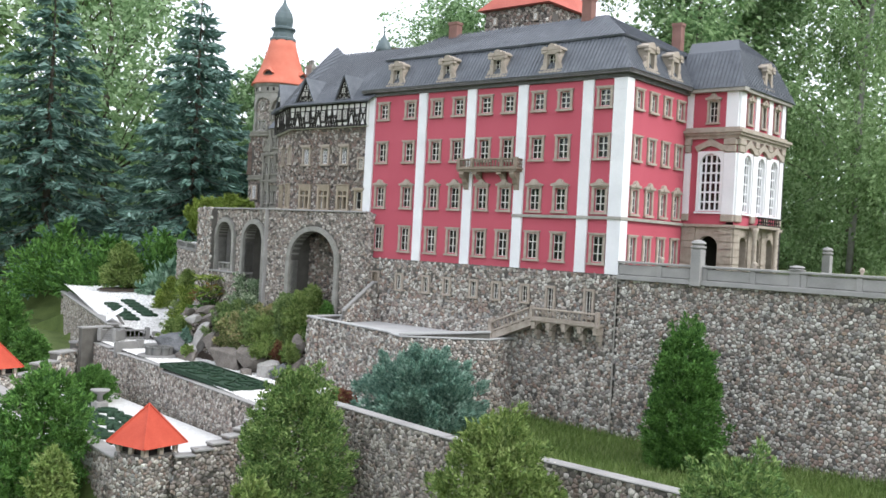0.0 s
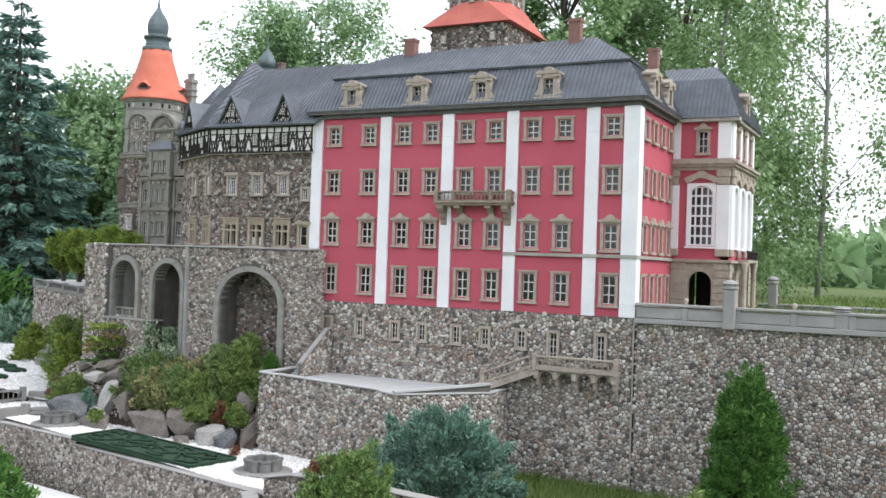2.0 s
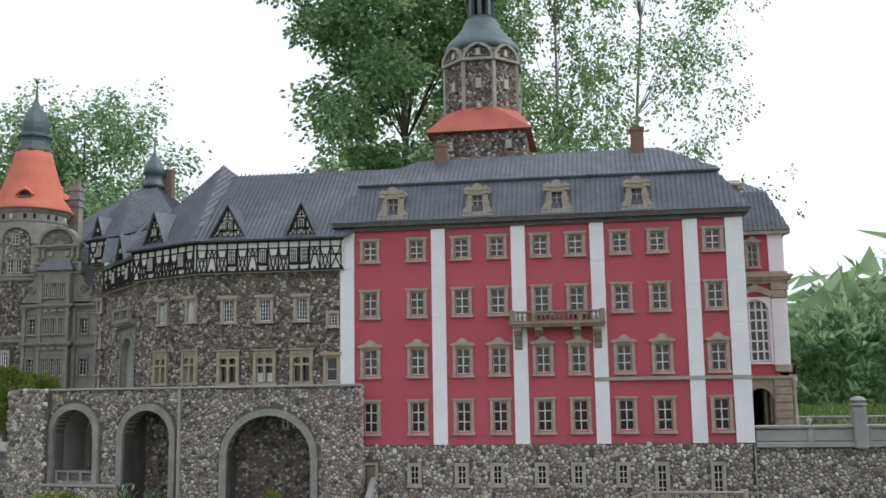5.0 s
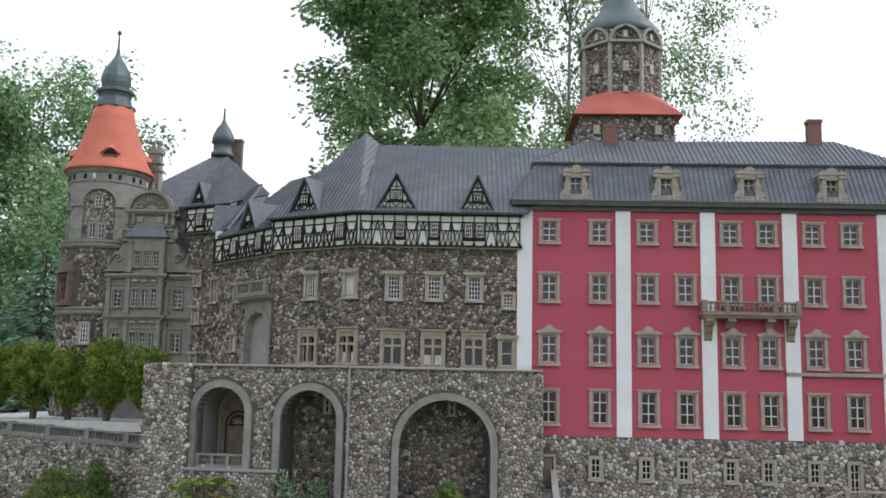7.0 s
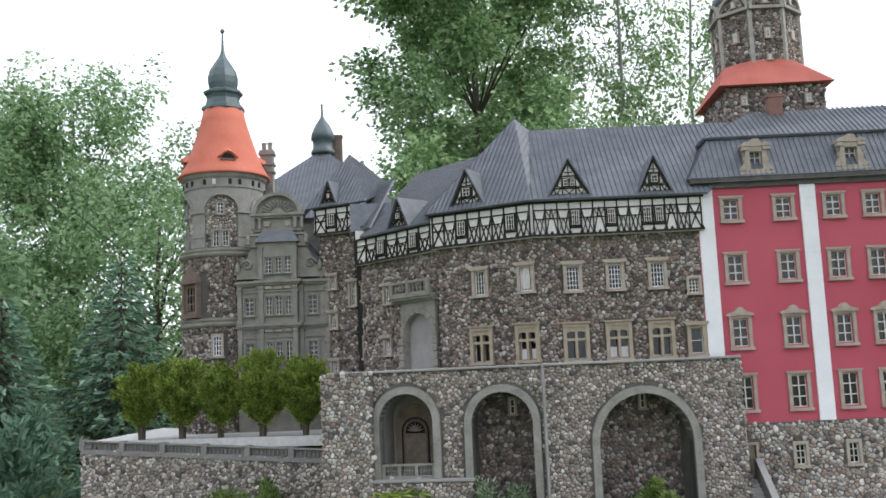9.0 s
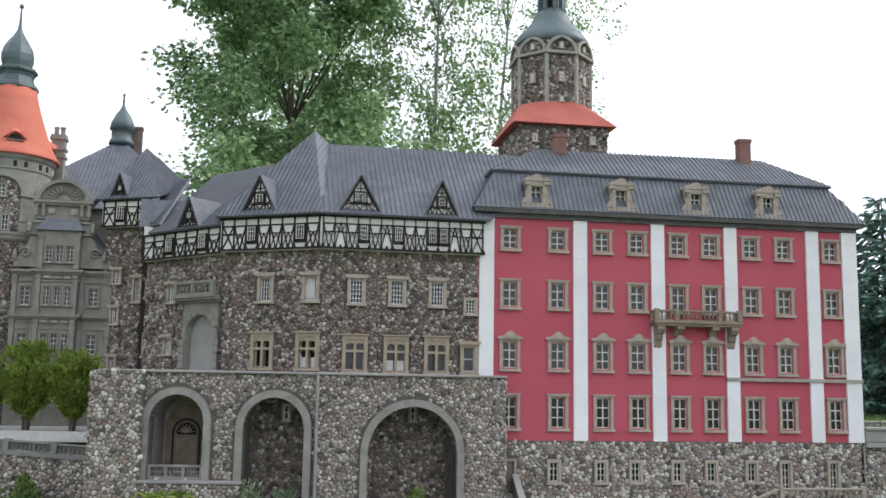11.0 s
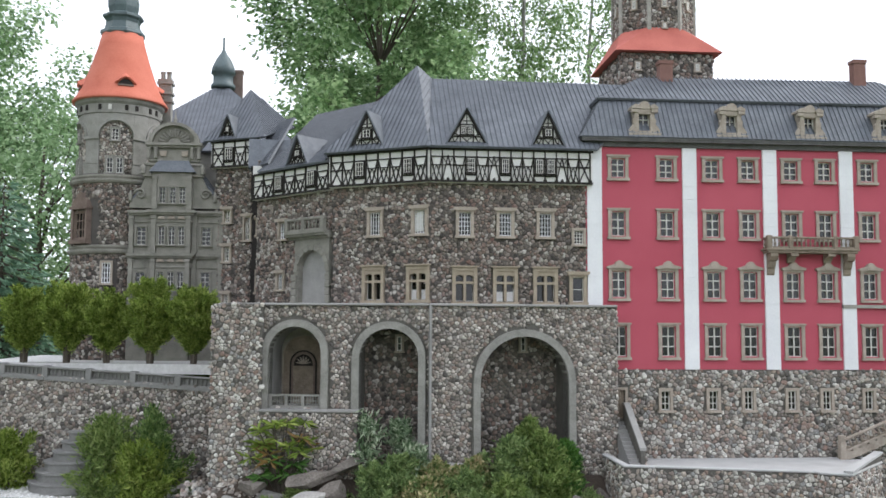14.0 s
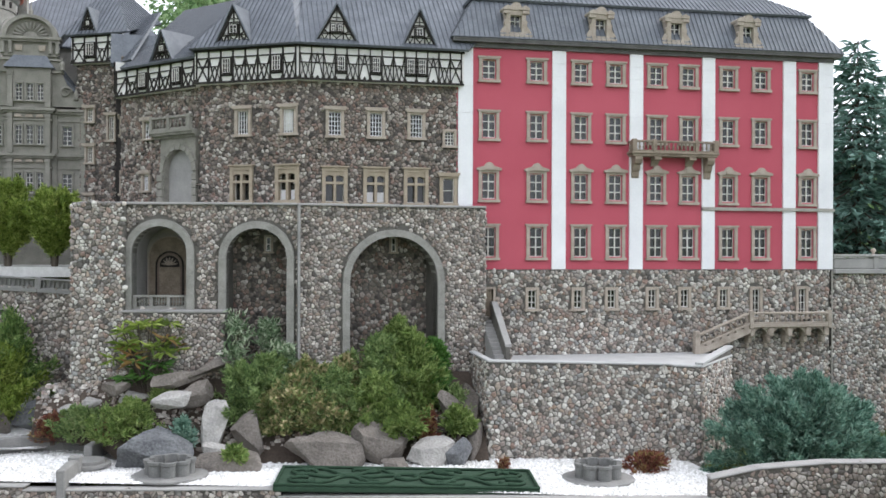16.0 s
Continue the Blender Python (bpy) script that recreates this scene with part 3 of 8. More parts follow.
def rubble_wall(name, label, pts, z0, z1, seed, size=0.018, coping=0.0, single=0, near=None, thick=0.05, cope_mat=None, over=0.006, dark=0):
    """A rubble garden wall along plan points (left to right as seen from its face), with a coping."""
    first = None
    for k in range(len(pts) - 1):
        m, length = along(pts[k], pts[k + 1])
        bm = bmesh.new()
        box(bm, 0, length, 0, thick, z0, z1)
        if first is None:
            ob = part(name, bm, M_MORTAR, m=m)
            tagged(ob, label, "wall", kind="structure")
            first = ob
            local = Matrix.Identity(4)
        else:
            local = first.matrix_basis.inverted() @ m
            ob = part("wall_stretch", bm, M_MORTAR, first, m=local)
        n = int(single * length / sum((Vector(b) - Vector(a)).length for a, b in zip(pts, pts[1:])))
        stones_on(first, local, length, z0, z1, size, seed + k, lambda x, z: True, n, length * (near if near is not None else 0.5), dark)
        if coping:
            bm = bmesh.new()
            box(bm, -0.004, length + 0.004, -over - 0.006, thick + over, z1 + 0.0005, z1 + coping)
            bevelled(bm, 0.002)
            part("coping", bm, cope_mat or M_CONC, first, m=local)
    return first


# right-hand retaining wall below the lawn, its parapet and posts
rubble_wall("wall_east", "tall grey rubble retaining wall under a concrete parapet", [(W + 0.012, 0.0), (3.4, 0.0)], -0.60, -0.004, 11, 0.0134, single=300, near=0.2, thick=0.1)
parapet = thing("parapet", "long grey concrete parapet with recessed panels and posts", "parapet", pose(W + 0.012, -0.012, -0.004))
x = 0.0
while x < 2.05:
    bm = bmesh.new()
    w = 0.17
    box(bm, x, x + w - 0.012, 0.004, 0.034, 0.006, 0.044)
    part("panel", bevelled(bm, 0.003), M_CONC, parapet)
    bm = bmesh.new()
    box(bm, x + w - 0.016, x + w + 0.004, 0.0, 0.038, 0.004, 0.047)
    part("pier", bevelled(bm, 0.002), M_CONC, parapet)
    if int(round(x / w)) % 2 == 0:
        bm = bmesh.new()
        lathe(bm, [(0.006, 0.056), (0.004, 0.060), (0.009, 0.068), (0.008, 0.074), (0.003, 0.078)], 8, (x + w - 0.006, 0.019))
        part("finial", bm, M_TRIM, parapet, smooth=True)
    x += w
bm = bmesh.new()
box(bm, -0.002, 2.06, -0.004, 0.042, 0.047, 0.056)
part("rail", bevelled(bm, 0.002), M_CONC, parapet)
bm = bmesh.new()
box(bm, -0.002, 2.06, -0.008, 0.046, -0.012, 0.005)
part("plinth", bevelled(bm, 0.002), M_CONC, parapet)


def post(x, y, z, h, label):
    p = thing("post", label, "post", pose(x, y, z), "parapet posts")
    bm = bmesh.new()
    box(bm, -0.019, 0.019, -0.019, 0.019, 0, h * 0.82)
    part("shaft", bevelled(bm, 0.003), M_CONC, p)
    bm = bmesh.new()
    lathe(bm, [(0.02, h * 0.82), (0.027, h * 0.85), (0.027, h * 0.88), (0.018, h * 0.9), (0.026, h * 0.95), (0.02, h), (0.004, h * 1.03)], 10)
    part("capital", bm, M_CONC, p)


post(1.655, -0.012, -0.02, 0.155, "grey concrete parapet post with a carved capital")
post(1.99, 0.006, -0.02, 0.088, "short grey concrete parapet post")
post(2.33, -0.012, -0.02, 0.155, "grey concrete parapet post with a carved capital")
post(1.56, 1.49, -0.03, 0.18, "grey concrete garden post standing on the lawn")
post(2.35, 1.9, -0.03, 0.18, "grey concrete garden post standing on the lawn")
far_par = thing("low_wall", "low grey concrete wall across the lawn", "wall", pose(1.5, 1.5, -0.03))
bm = bmesh.new()
box(bm, 0, 2.6, -0.02, 0.02, 0, 0.05)
part("wall_body", bevelled(bm, 0.004), M_CONC, far_par)
bm = bmesh.new()
box(bm, -0.005, 2.605, -0.026, 0.026, 0.05, 0.06)
part("rail", bevelled(bm, 0.002), M_CONC, far_par)

# ---- red palace wing ----
palace = thing("palace_wing", "crimson model palace wing with white pilasters and grey mansard roof", "model castle")
COLS = (0.107, 0.268, 0.421, 0.542, 0.687, 0.803, 0.949, 1.070, 1.246)
ROWS_Z = ((0.608, 0.693, "ear"), (0.417, 0.519, "ear"), (0.218, 0.325, "bow"), (0.030, 0.149, "ear"))
WW = 0.068
holes = [(c - 0.021, c + 0.021, a + 0.012, b - 0.012) for c in COLS for a, b, _ in ROWS_Z]
bm = bmesh.new()
wall_slab(bm, W, 0.0, 0.722, 0.03, holes)
front = part("front_wall", bm, M_RED, palace)
for c in COLS:
    for a, b, hood in ROWS_Z:
        window(front, pose(c, 0, a), WW, b - a, 0.0105, hood, 2, 3, bar=0.0034)
SIDE_M, SIDE_L = along((W, 0.0), (W, 0.485))
SIDE_Y = (0.092, 0.200, 0.308, 0.416)
holes = [(c - 0.019, c + 0.019, a + 0.012, b - 0.012) for c in SIDE_Y for a, b, _ in ROWS_Z]
bm = bmesh.new()
wall_slab(bm, SIDE_L, 0.0, 0.722, 0.03, holes)
side = part("side_wall", bm, M_RED, palace, m=SIDE_M)
for c in SIDE_Y:
    for a, b, hood in ROWS_Z:
        window(side, pose(c, 0, a), 0.062, b - a, 0.0105, hood, 2, 3, bar=0.0034)
# closing walls and backing, painted near-black so the rooms look unlit
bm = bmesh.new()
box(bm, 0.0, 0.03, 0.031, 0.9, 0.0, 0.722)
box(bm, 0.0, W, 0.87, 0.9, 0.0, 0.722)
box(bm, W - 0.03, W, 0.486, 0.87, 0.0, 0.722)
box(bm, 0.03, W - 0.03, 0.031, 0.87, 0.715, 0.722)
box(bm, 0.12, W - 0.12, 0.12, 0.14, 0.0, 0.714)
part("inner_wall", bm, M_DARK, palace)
PIL = ((0.004, 0.052), (0.320, 0.367), (0.590, 0.637), (0.851, 0.897), (1.152, 1.199), (1.286, W))
for a, b in PIL:
    bm = bmesh.new()
    n = 17
    for k in range(n):
        z0, z1 = 0.719 * k / n, 0.719 * (k + 1) / n - 0.0012
        box(bm, a, b, -0.008, 0.0, z0, z1)
    box(bm, a + 0.001, b - 0.001, -0.0065, 0.0, 0.0, 0.719)
    part("pilaster", bm, M_WHITE, palace)
bm = bmesh.new()
box(bm, W, W + 0.008, -0.008, 0.042, 0.0, 0.719)
part("pilaster", bm, M_WHITE, palace)
bm = bmesh.new()
box(bm, 0.851, W + 0.012, -0.012, 0.001, 0.200, 0.211)
box(bm, W, W + 0.012, 0.001, 0.484, 0.200, 0.211)
part("string_course", bm, M_GREYTRIM, palace)
# gutter mouldings; their dark colour also carries the eave's shadow line
prof = ((0.0, 0.719), (0.010, 0.728), (0.010, 0.734), (0.028, 0.741), (0.030, 0.748))
for (d0, z0), (d1, z1) in zip(prof, prof[1:]):
    d = max(d0, d1)
    for x0, x1, y0, y1 in ((-d * 0.6, W + d, -d, 0.02), (W - 0.02, W + d, 0.0201, 0.484)):
        bm = bmesh.new()
        box(bm, x0, x1, y0, y1, z0, z1)
        part("cornice", bm, M_CORNICE, palace)
# mansard roof
e0, e1 = 0.748, 0.892
xl, xr = -0.022, W + 0.034
A = [(xl, -0.034, e0), (xr, -0.034, e0), (xr, 0.93, e0), (xl, 0.93, e0)]
B = [(0.068, 0.055, e1), (W - 0.060, 0.055, e1), (W - 0.060, 0.80, e1), (0.068, 0.80, e1)]
C = [(0.245, 0.205, 1.006), (1.105, 0.205, 1.014)]
roof(palace, [(A[0], A[1], B[1], B[0]), (A[1], A[2], B[2], B[1]), (A[2], A[3], B[3], B[2]), (A[3], A[0], B[0], B[3])], "mansard_roof", "grey sheet-metal mansard slope with raised seams")
Bo = [(0.052, 0.040, e1), (W - 0.045, 0.040, e1), (W - 0.045, 0.815, e1), (0.052, 0.815, e1)]
roof(palace, [(Bo[0], Bo[1], C[1], C[0]), (Bo[1], Bo[2], C[1]), (Bo[2], Bo[3], C[0], C[1]), (Bo[3], Bo[0], C[0])], "upper_roof", "flatter grey upper roof slope")


def tan_dormer(parent, m):
    """A mansard dormer: stone front with scrolls and a bowed cap over a small window."""
    bm = bmesh.new()
    wd, h = 0.066, 0.086
    box(bm, -wd / 2, -0.019, -0.012, 0.05, 0, h)
    box(bm, 0.019, wd / 2, -0.012, 0.05, 0, h)
    box(bm, -0.019, 0.019, -0.012, 0.05, h - 0.016, h)
    box(bm, -0.019, 0.019, -0.012, 0.05, 0, 0.014)
    box(bm, -wd / 2 - 0.020, wd / 2 + 0.020, -0.018, 0.004, -0.008, 0.006)
    for s in (-1, 1):
        prism(bm, [(s * wd / 2, 0.006), (s * (wd / 2 + 0.018), 0.006), (s * (wd / 2 + 0.019), 0.016), (s * (wd / 2 + 0.012), 0.026), (s * (wd / 2 + 0.004), 0.036), (s * (wd / 2 + 0.006), 0.050), (s * wd / 2, 0.058)][::s], -0.010, 0.004)
        box(bm, s * 0.032 - 0.011, s * 0.032 + 0.011, -0.019, 0.0, h - 0.012, h - 0.002)
        prism(bm, [(s * 0.044, h), (s * 0.044, h + 0.007), (s * 0.030, h + 0.015), (s * 0.019, h + 0.010), (s * 0.016, h)][::-s], -0.019, 0.03)
    cap = [(-0.018, h), (0.018, h), (0.017, h + 0.014), (0.010, h + 0.023), (0, h + 0.026), (-0.010, h + 0.023), (-0.017, h + 0.014)]
    prism(bm, cap, -0.015, 0.03)
    ob = part("dormer", bm, M_TRIM, parent, "tan stone dormer with scrolls and a bowed cap", m=m)
    bm = bmesh.new()
    prism(bm, [(-0.033, 0.03), (0.033, 0.03), (0.034, h * 0.95), (0.02, h + 0.012), (-0.02, h + 0.012), (-0.034, h * 0.95)], 0.031, 0.14)
    part("dormer_body", bm, M_SLATE, ob)
    window(ob, pose(0, 0.0, 0.010), 0.044, 0.066, 0.004, "", 2, 3)
    return ob


for c in (0.191, 0.482, 0.748, 1.010):
    tan_dormer(palace, pose(c, -0.012, 0.756))
for c in (0.13, 0.32):
    tan_dormer(palace, SIDE_M @ pose(c, -0.012, 0.756))


def chimney(parent, x, y, z0, z1, w, material, cap=None):
    bm = bmesh.new()
    box(bm, x - w / 2, x + w / 2, y - w * 0.4, y + w * 0.4, z0, z1 - 0.012)
    box(bm, x - w / 2 - 0.003, x + w / 2 + 0.003, y - w * 0.4 - 0.003, y + w * 0.4 + 0.003, z1 - 0.012, z1)
    ob = part("chimney", bm, material, parent)
    # near-black cap: the flue's inner shade as colour
    bm = bmesh.new()
    box(bm, x - w / 3, x + w / 3, y - w * 0.25, y + w * 0.25, z1, z1 + 0.002)
    part("flue", bm, M_DARK, ob)


chimney(palace, 0.330, 0.195, 0.93, 1.063, 0.046, M_BRICK)
chimney(palace, 1.030, 0.190, 0.94, 1.084, 0.044, M_BRICK)

# stone base of the palace
BW = (0.254, 0.411, 0.528, 0.672, 0.789, 0.931)
holes = [(c - 0.014, c + 0.014, -0.128, -0.068) for c in BW] + [(c - 0.014, c + 0.014, -0.16, -0.068) for c in (1.052, 1.225)] + [(0.088, 0.122, -0.155, -0.065)]
bm = bmesh.new()
wall_slab(bm, W, -0.60, -0.001, 0.06, holes)
plinth = part("plinth_wall", bm, M_MORTAR, palace, "grey rubble plinth under the red front")
stones_on(plinth, Matrix.Identity(4), W, -0.60, -0.003, 0.0142, 21, outside(holes, 0.012), 300, 0.9)
for c in BW:
    window(plinth, pose(c, -0.004, -0.137), 0.046, 0.078, 0.009, "", 2, 3, M_TRIM)
for c in (1.052, 1.225):
    window(plinth, pose(c, -0.004, -0.172), 0.046, 0.113, 0.009, "", 2, 4, M_TRIM)
# near-black backing added behind the plinth windows as room shade
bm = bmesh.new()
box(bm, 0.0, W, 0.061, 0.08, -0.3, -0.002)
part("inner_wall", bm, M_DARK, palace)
bm = bmesh.new()
box(bm, 0.089, 0.121, 0.006, 0.016, -0.155, -0.066)
for k in range(4):
    box(bm, 0.0900 + 0.0076 * k, 0.0970 + 0.0076 * k, 0.003, 0.0058, -0.153, -0.068)
part("door", bm, M_BALC, plinth, "small red-brown plank door")
bm = bmesh.new()
box(bm, 0.080, 0.088, -0.008, 0.02, -0.158, -0.057)
box(bm, 0.122, 0.130, -0.008, 0.02, -0.158, -0.057)
box(bm, 0.088, 0.122, -0.008, 0.02, -0.065, -0.057)
part("door_frame", bm, M_TRIM, plinth)
bm = bmesh.new()
box(bm, W + 0.003, W + 0.009, -0.010, -0.004, -0.58, -0.004)
part("drainpipe", bevelled(bm, 0.003), M_GREYTRIM, palace)


def baluster_run(parent, m, length, h, n, material, depth=0.012):
    """A balustrade: plinth, turned balusters and rail."""
    bm = bmesh.new()
    box(bm, 0, length, 0, depth, 0, h * 0.16)
    part("balustrade_plinth", bm, material, parent, m=m)
    bm = bmesh.new()
    box(bm, -0.001, length + 0.001, -0.002, depth + 0.002, h * 0.82, h)
    part("rail", bevelled(bm, 0.0015), material, parent, m=m)
    bm = bmesh.new()
    lathe(bm, [(0.0022, h * 0.16), (0.0022, h * 0.24), (0.0044, h * 0.38), (0.0022, h * 0.62), (0.0030, h * 0.75), (0.0028, h * 0.82)], 6)
    me = link_mesh("baluster", bm, material, True)
    for k in range(n):
        part("baluster", me, None, parent, m=m @ pose(length * (k + 0.5) / n, depth / 2, 0))


# balcony on the red front
bm = bmesh.new()
box(bm, 0.586, 0.888, -0.046, 0.0, 0.376, 0.384)
box(bm, 0.581, 0.893, -0.050, 0.0, 0.384, 0.391)
balcony = part("balcony", bevelled(bm, 0.0015), M_BALC, palace, "weathered brown stone balcony on carved brackets")
baluster_run(balcony, pose(0.588, -0.047, 0.391), 0.298, 0.038, 20, M_BALC, 0.009)
for a, b in ((0.583, 0.600), (0.655, 0.668), (0.806, 0.819), (0.874, 0.891)):
    bm = bmesh.new()
    box(bm, a, b, -0.050, -0.036, 0.390, 0.433)
    part("pier", bevelled(bm, 0.002), M_BALC, balcony)
for x in (0.596, 0.888):
    baluster_run(balcony, pose(x, -0.036, 0.391) @ pose(0, 0, 0, 0, 0, 90), 0.034, 0.038, 3, M_BALC, 0.008)
for c, low in ((0.608, 0.305), (0.676, 0.345), (0.800, 0.345), (0.866, 0.305)):
    bm = bmesh.new()
    h = 0.375 - low
    pts = [(-0.008, 0.3755), (-0.044, 0.3755), (-0.046, 0.366), (-0.040, 0.375 - h * 0.3), (-0.026, 0.375 - h * 0.36), (-0.020, 0.375 - h * 0.62), (-0.014, 0.375 - h * 0.7), (-0.012, 0.375 - h * 0.92), (-0.008, low)]
    vs = [[bm.verts.new((c + s * 0.0125, y, z)) for y, z in pts] for s in (-1, 1)]
    bm.faces.new(vs[0][::-1])
    bm.faces.new(vs[1])
    for k in range(len(pts)):
        j = (k + 1) % len(pts)
        bm.faces.new((vs[0][k], vs[0][j], vs[1][j], vs[1][k]))
    part("bracket", bm, M_BALC, balcony)

# lower stair balcony
lower = part("stair_balcony", (lambda b: (box(b, 1.006, 1.300, -0.062, -0.009, -0.196, -0.184), bevelled(b, 0.002))[1])(bmesh.new()), M_TRIM, palace, "small grey stone balcony with a stair on four arched brackets")
baluster_run(lower, pose(1.006, -0.062, -0.184), 0.294, 0.04, 15, M_TRIM)
for k in range(5):
    c = 1.013 + 0.069 * k
    bm = bmesh.new()
    box(bm, c - 0.009, c + 0.009, -0.058, -0.009, -0.226, -0.1965)
    box(bm, c - 0.0075, c + 0.0075, -0.038, -0.009, -0.25, -0.226)
    box(bm, c - 0.006, c + 0.006, -0.022, -0.009, -0.268, -0.25)
    part("bracket", bevelled(bm, 0.003), M_TRIM, lower)
for k in range(4):
    c = 1.013 + 0.069 * (k + 0.5)
    bm = bmesh.new()
    r = 0.026
    pts = [(c - 0.033, -0.1965), (c - 0.033, -0.222)] + [(c - r * math.cos(math.pi * i / 8), -0.226 + r * math.sin(math.pi * i / 8)) for i in range(9)] + [(c + 0.033, -0.222), (c + 0.033, -0.1965)]
    prism(bm, pts, -0.048, -0.038)
    part("arch", bm, M_TRIM, lower)
for k in range(7):
    bm = bmesh.new()
    xa, xb, zk = 1.006 - 0.027 * (k + 1), 1.006 - 0.027 * k, -0.190 - 0.0106 * k
    prism(bm, [(xa, zk - 0.034), (xb, zk - 0.0234), (xb, zk), (xa, zk)], -0.058, -0.009)
    part("step", bm, M_TRIM, lower)
sm = pose(0.816, -0.062, -0.258) @ pose(0, 0, 0, 0, -21.5, 0)
baluster_run(lower, sm, 0.205, 0.04, 10, M_TRIM)
for x0, x1, y1, z0, z1 in ((0.801, 0.819, -0.044, -0.285, -0.205), (0.999, 1.013, -0.046, -0.20, -0.138), (1.290, 1.304, -0.046, -0.20, -0.138)):
    bm = bmesh.new()
    box(bm, x0, x1, -0.064, y1, z0, z1)
    part("pier", bevelled(bm, 0.002), M_TRIM, lower)

# ---- white annex with tall windows ----
annex = thing("annex", "ornate annex with tall arched white windows over a rusticated tan base", "model castle")
AX0, AX1, AY0, AY1 = W + 0.001, 1.550, 0.480, 0.920
for (p0, p1), nm in ((((AX0, AY0), (AX1, AY0)), "front"), (((AX1, AY0), (AX1, AY1)), "flank")):
    m, L = along(p0, p1)
    cs = (0.110,) if nm == "front" else (0.095, 0.225, 0.355)
    ww = 0.108 if nm == "front" else 0.086
    arch_w = 0.088 if nm == "front" else 0.07
    bm = bmesh.new()
    wall_slab(bm, L, 0.0, 0.2, 0.03, [(c - arch_w / 2, c + arch_w / 2, 0.0, 0.165) for c in cs])
    for c in cs:
        r = arch_w / 2
        for s in (-1, 1):
            arc = [(c + s * r * math.cos(math.pi / 2 * k / 6), 0.165 - r + r * math.sin(math.pi / 2 * k / 6)) for k in range(7)]
            prism(bm, ([(c + s * r, 0.165)] + arc)[::s], 0.001, 0.029)
    base = part("base_wall", bm, M_TRIM, annex, "tan rusticated ground floor with an arch", m=m)
    for k in range(1, 8):
        xs = sorted([0.0, L] + [v for c in cs for v in (c - arch_w / 2 - 0.004, c + arch_w / 2 + 0.004)])
        for a, b in zip(xs[::2], xs[1::2]):
            if b - a > 0.006:
                bm = bmesh.new()
                box(bm, a + 0.001, b - 0.001, -0.006, 0.0, 0.2 * (k - 1) / 7 + 0.0015, 0.2 * k / 7 - 0.0015)
                part("course", bm, M_TRIM, base)
    bm = bmesh.new()
    wall_slab(bm, L, 0.2, 0.735, 0.03, [(c - ww / 2 + 0.008, c + ww / 2 - 0.008, 0.262, 0.485) for c in cs] + [(c - 0.017, c + 0.017, 0.612, 0.695) for c in cs])
    up = part("upper_wall", bm, M_RED, annex, m=m)
    for c in cs:
        window(up, pose(c, 0, 0.252), ww, 0.245, 0.009, "", 4 if nm == "front" else 3, 6, M_WHITE, arched=True, sash_m=M_WHITE, bar=0.0062)
        window(up, pose(c, 0, 0.602), 0.052, 0.1, 0.009, "bow", 2, 3)
        bm = bmesh.new()
        prism(bm, [(c - ww / 2, 0.495), (c - ww / 2 - 0.012, 0.515), (c - 0.02, 0.535), (c, 0.548), (c + 0.02, 0.535), (c + ww / 2 + 0.012, 0.515), (c + ww / 2, 0.495), (c + 0.02, 0.512), (c, 0.517), (c - 0.02, 0.512)], -0.014, 0.0)
        part("arch_crown", bm, M_TRIM, up)
    ps = ((0.0, 0.026), (0.166, L)) if nm == "front" else ((0.0, 0.05), (0.142, 0.178), (0.272, 0.308), (0.405, L))
    for a, b in ps:
        for d, z0, z1 in ((0.008, 0.25, 0.49), (0.007, 0.59, 0.728)):
            bm = bmesh.new()
            box(bm, a, b, -d, 0.0, z0, z1)
            part("pilaster", bm, M_WHITE, up)
        for nm2, e, d, z0, z1 in (("capital", 0.002, 0.016, 0.520, 0.545), ("capital_neck", -0.001, 0.013, 0.492, 0.520), ("pilaster_base", 0.002, 0.012, 0.222, 0.25)):
            bm = bmesh.new()
            box(bm, a - e, b + e, -d, 0.0, z0, z1)
            part(nm2, bevelled(bm, 0.003), M_TRIM, up)
    for d, z0, z1 in ((0.012, 0.5455, 0.558), (0.022, 0.558, 0.568), (0.030, 0.568, 0.578), (0.014, 0.578, 0.5895), (0.014, 0.2, 0.21)):
        bm = bmesh.new()
        box(bm, -0.0, L + d, -d, 0.0, z0, z1)
        part("entablature", bm, M_TRIM, up)
    bm = bmesh.new()
    box(bm, 0.0, L + 0.03, -0.022, 0.02, 0.728, 0.742)
    part("cornice", bm, M_GREYTRIM, up)
# annex backing: interior darkness is in its near-black colour
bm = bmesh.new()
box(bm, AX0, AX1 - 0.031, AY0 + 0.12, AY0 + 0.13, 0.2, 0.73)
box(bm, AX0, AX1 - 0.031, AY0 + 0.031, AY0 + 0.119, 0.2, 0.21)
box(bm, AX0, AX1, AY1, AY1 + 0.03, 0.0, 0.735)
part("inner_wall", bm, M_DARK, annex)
bm = bmesh.new()
box(bm, AX1 + 0.008, AX1 + 0.05, 0.60, 0.82, 0.205, 0.215)
an_bal = part("balcony", bm, M_TRIM, annex)
baluster_run(an_bal, pose(AX1 + 0.05, 0.60, 0.215, 0, 0, 90), 0.22, 0.035, 10, M_DARK, 0.006)
for y in (0.605, 0.81):
    bm = bmesh.new()
    lathe(bm, [(0.014, 0.0), (0.014, 0.02), (0.010, 0.03), (0.009, 0.17), (0.014, 0.19), (0.015, 0.204)], 10, (AX1 + 0.036, y))
    part("column", bm, M_TRIM, annex, smooth=True)
a0, a1 = 0.742, 0.90
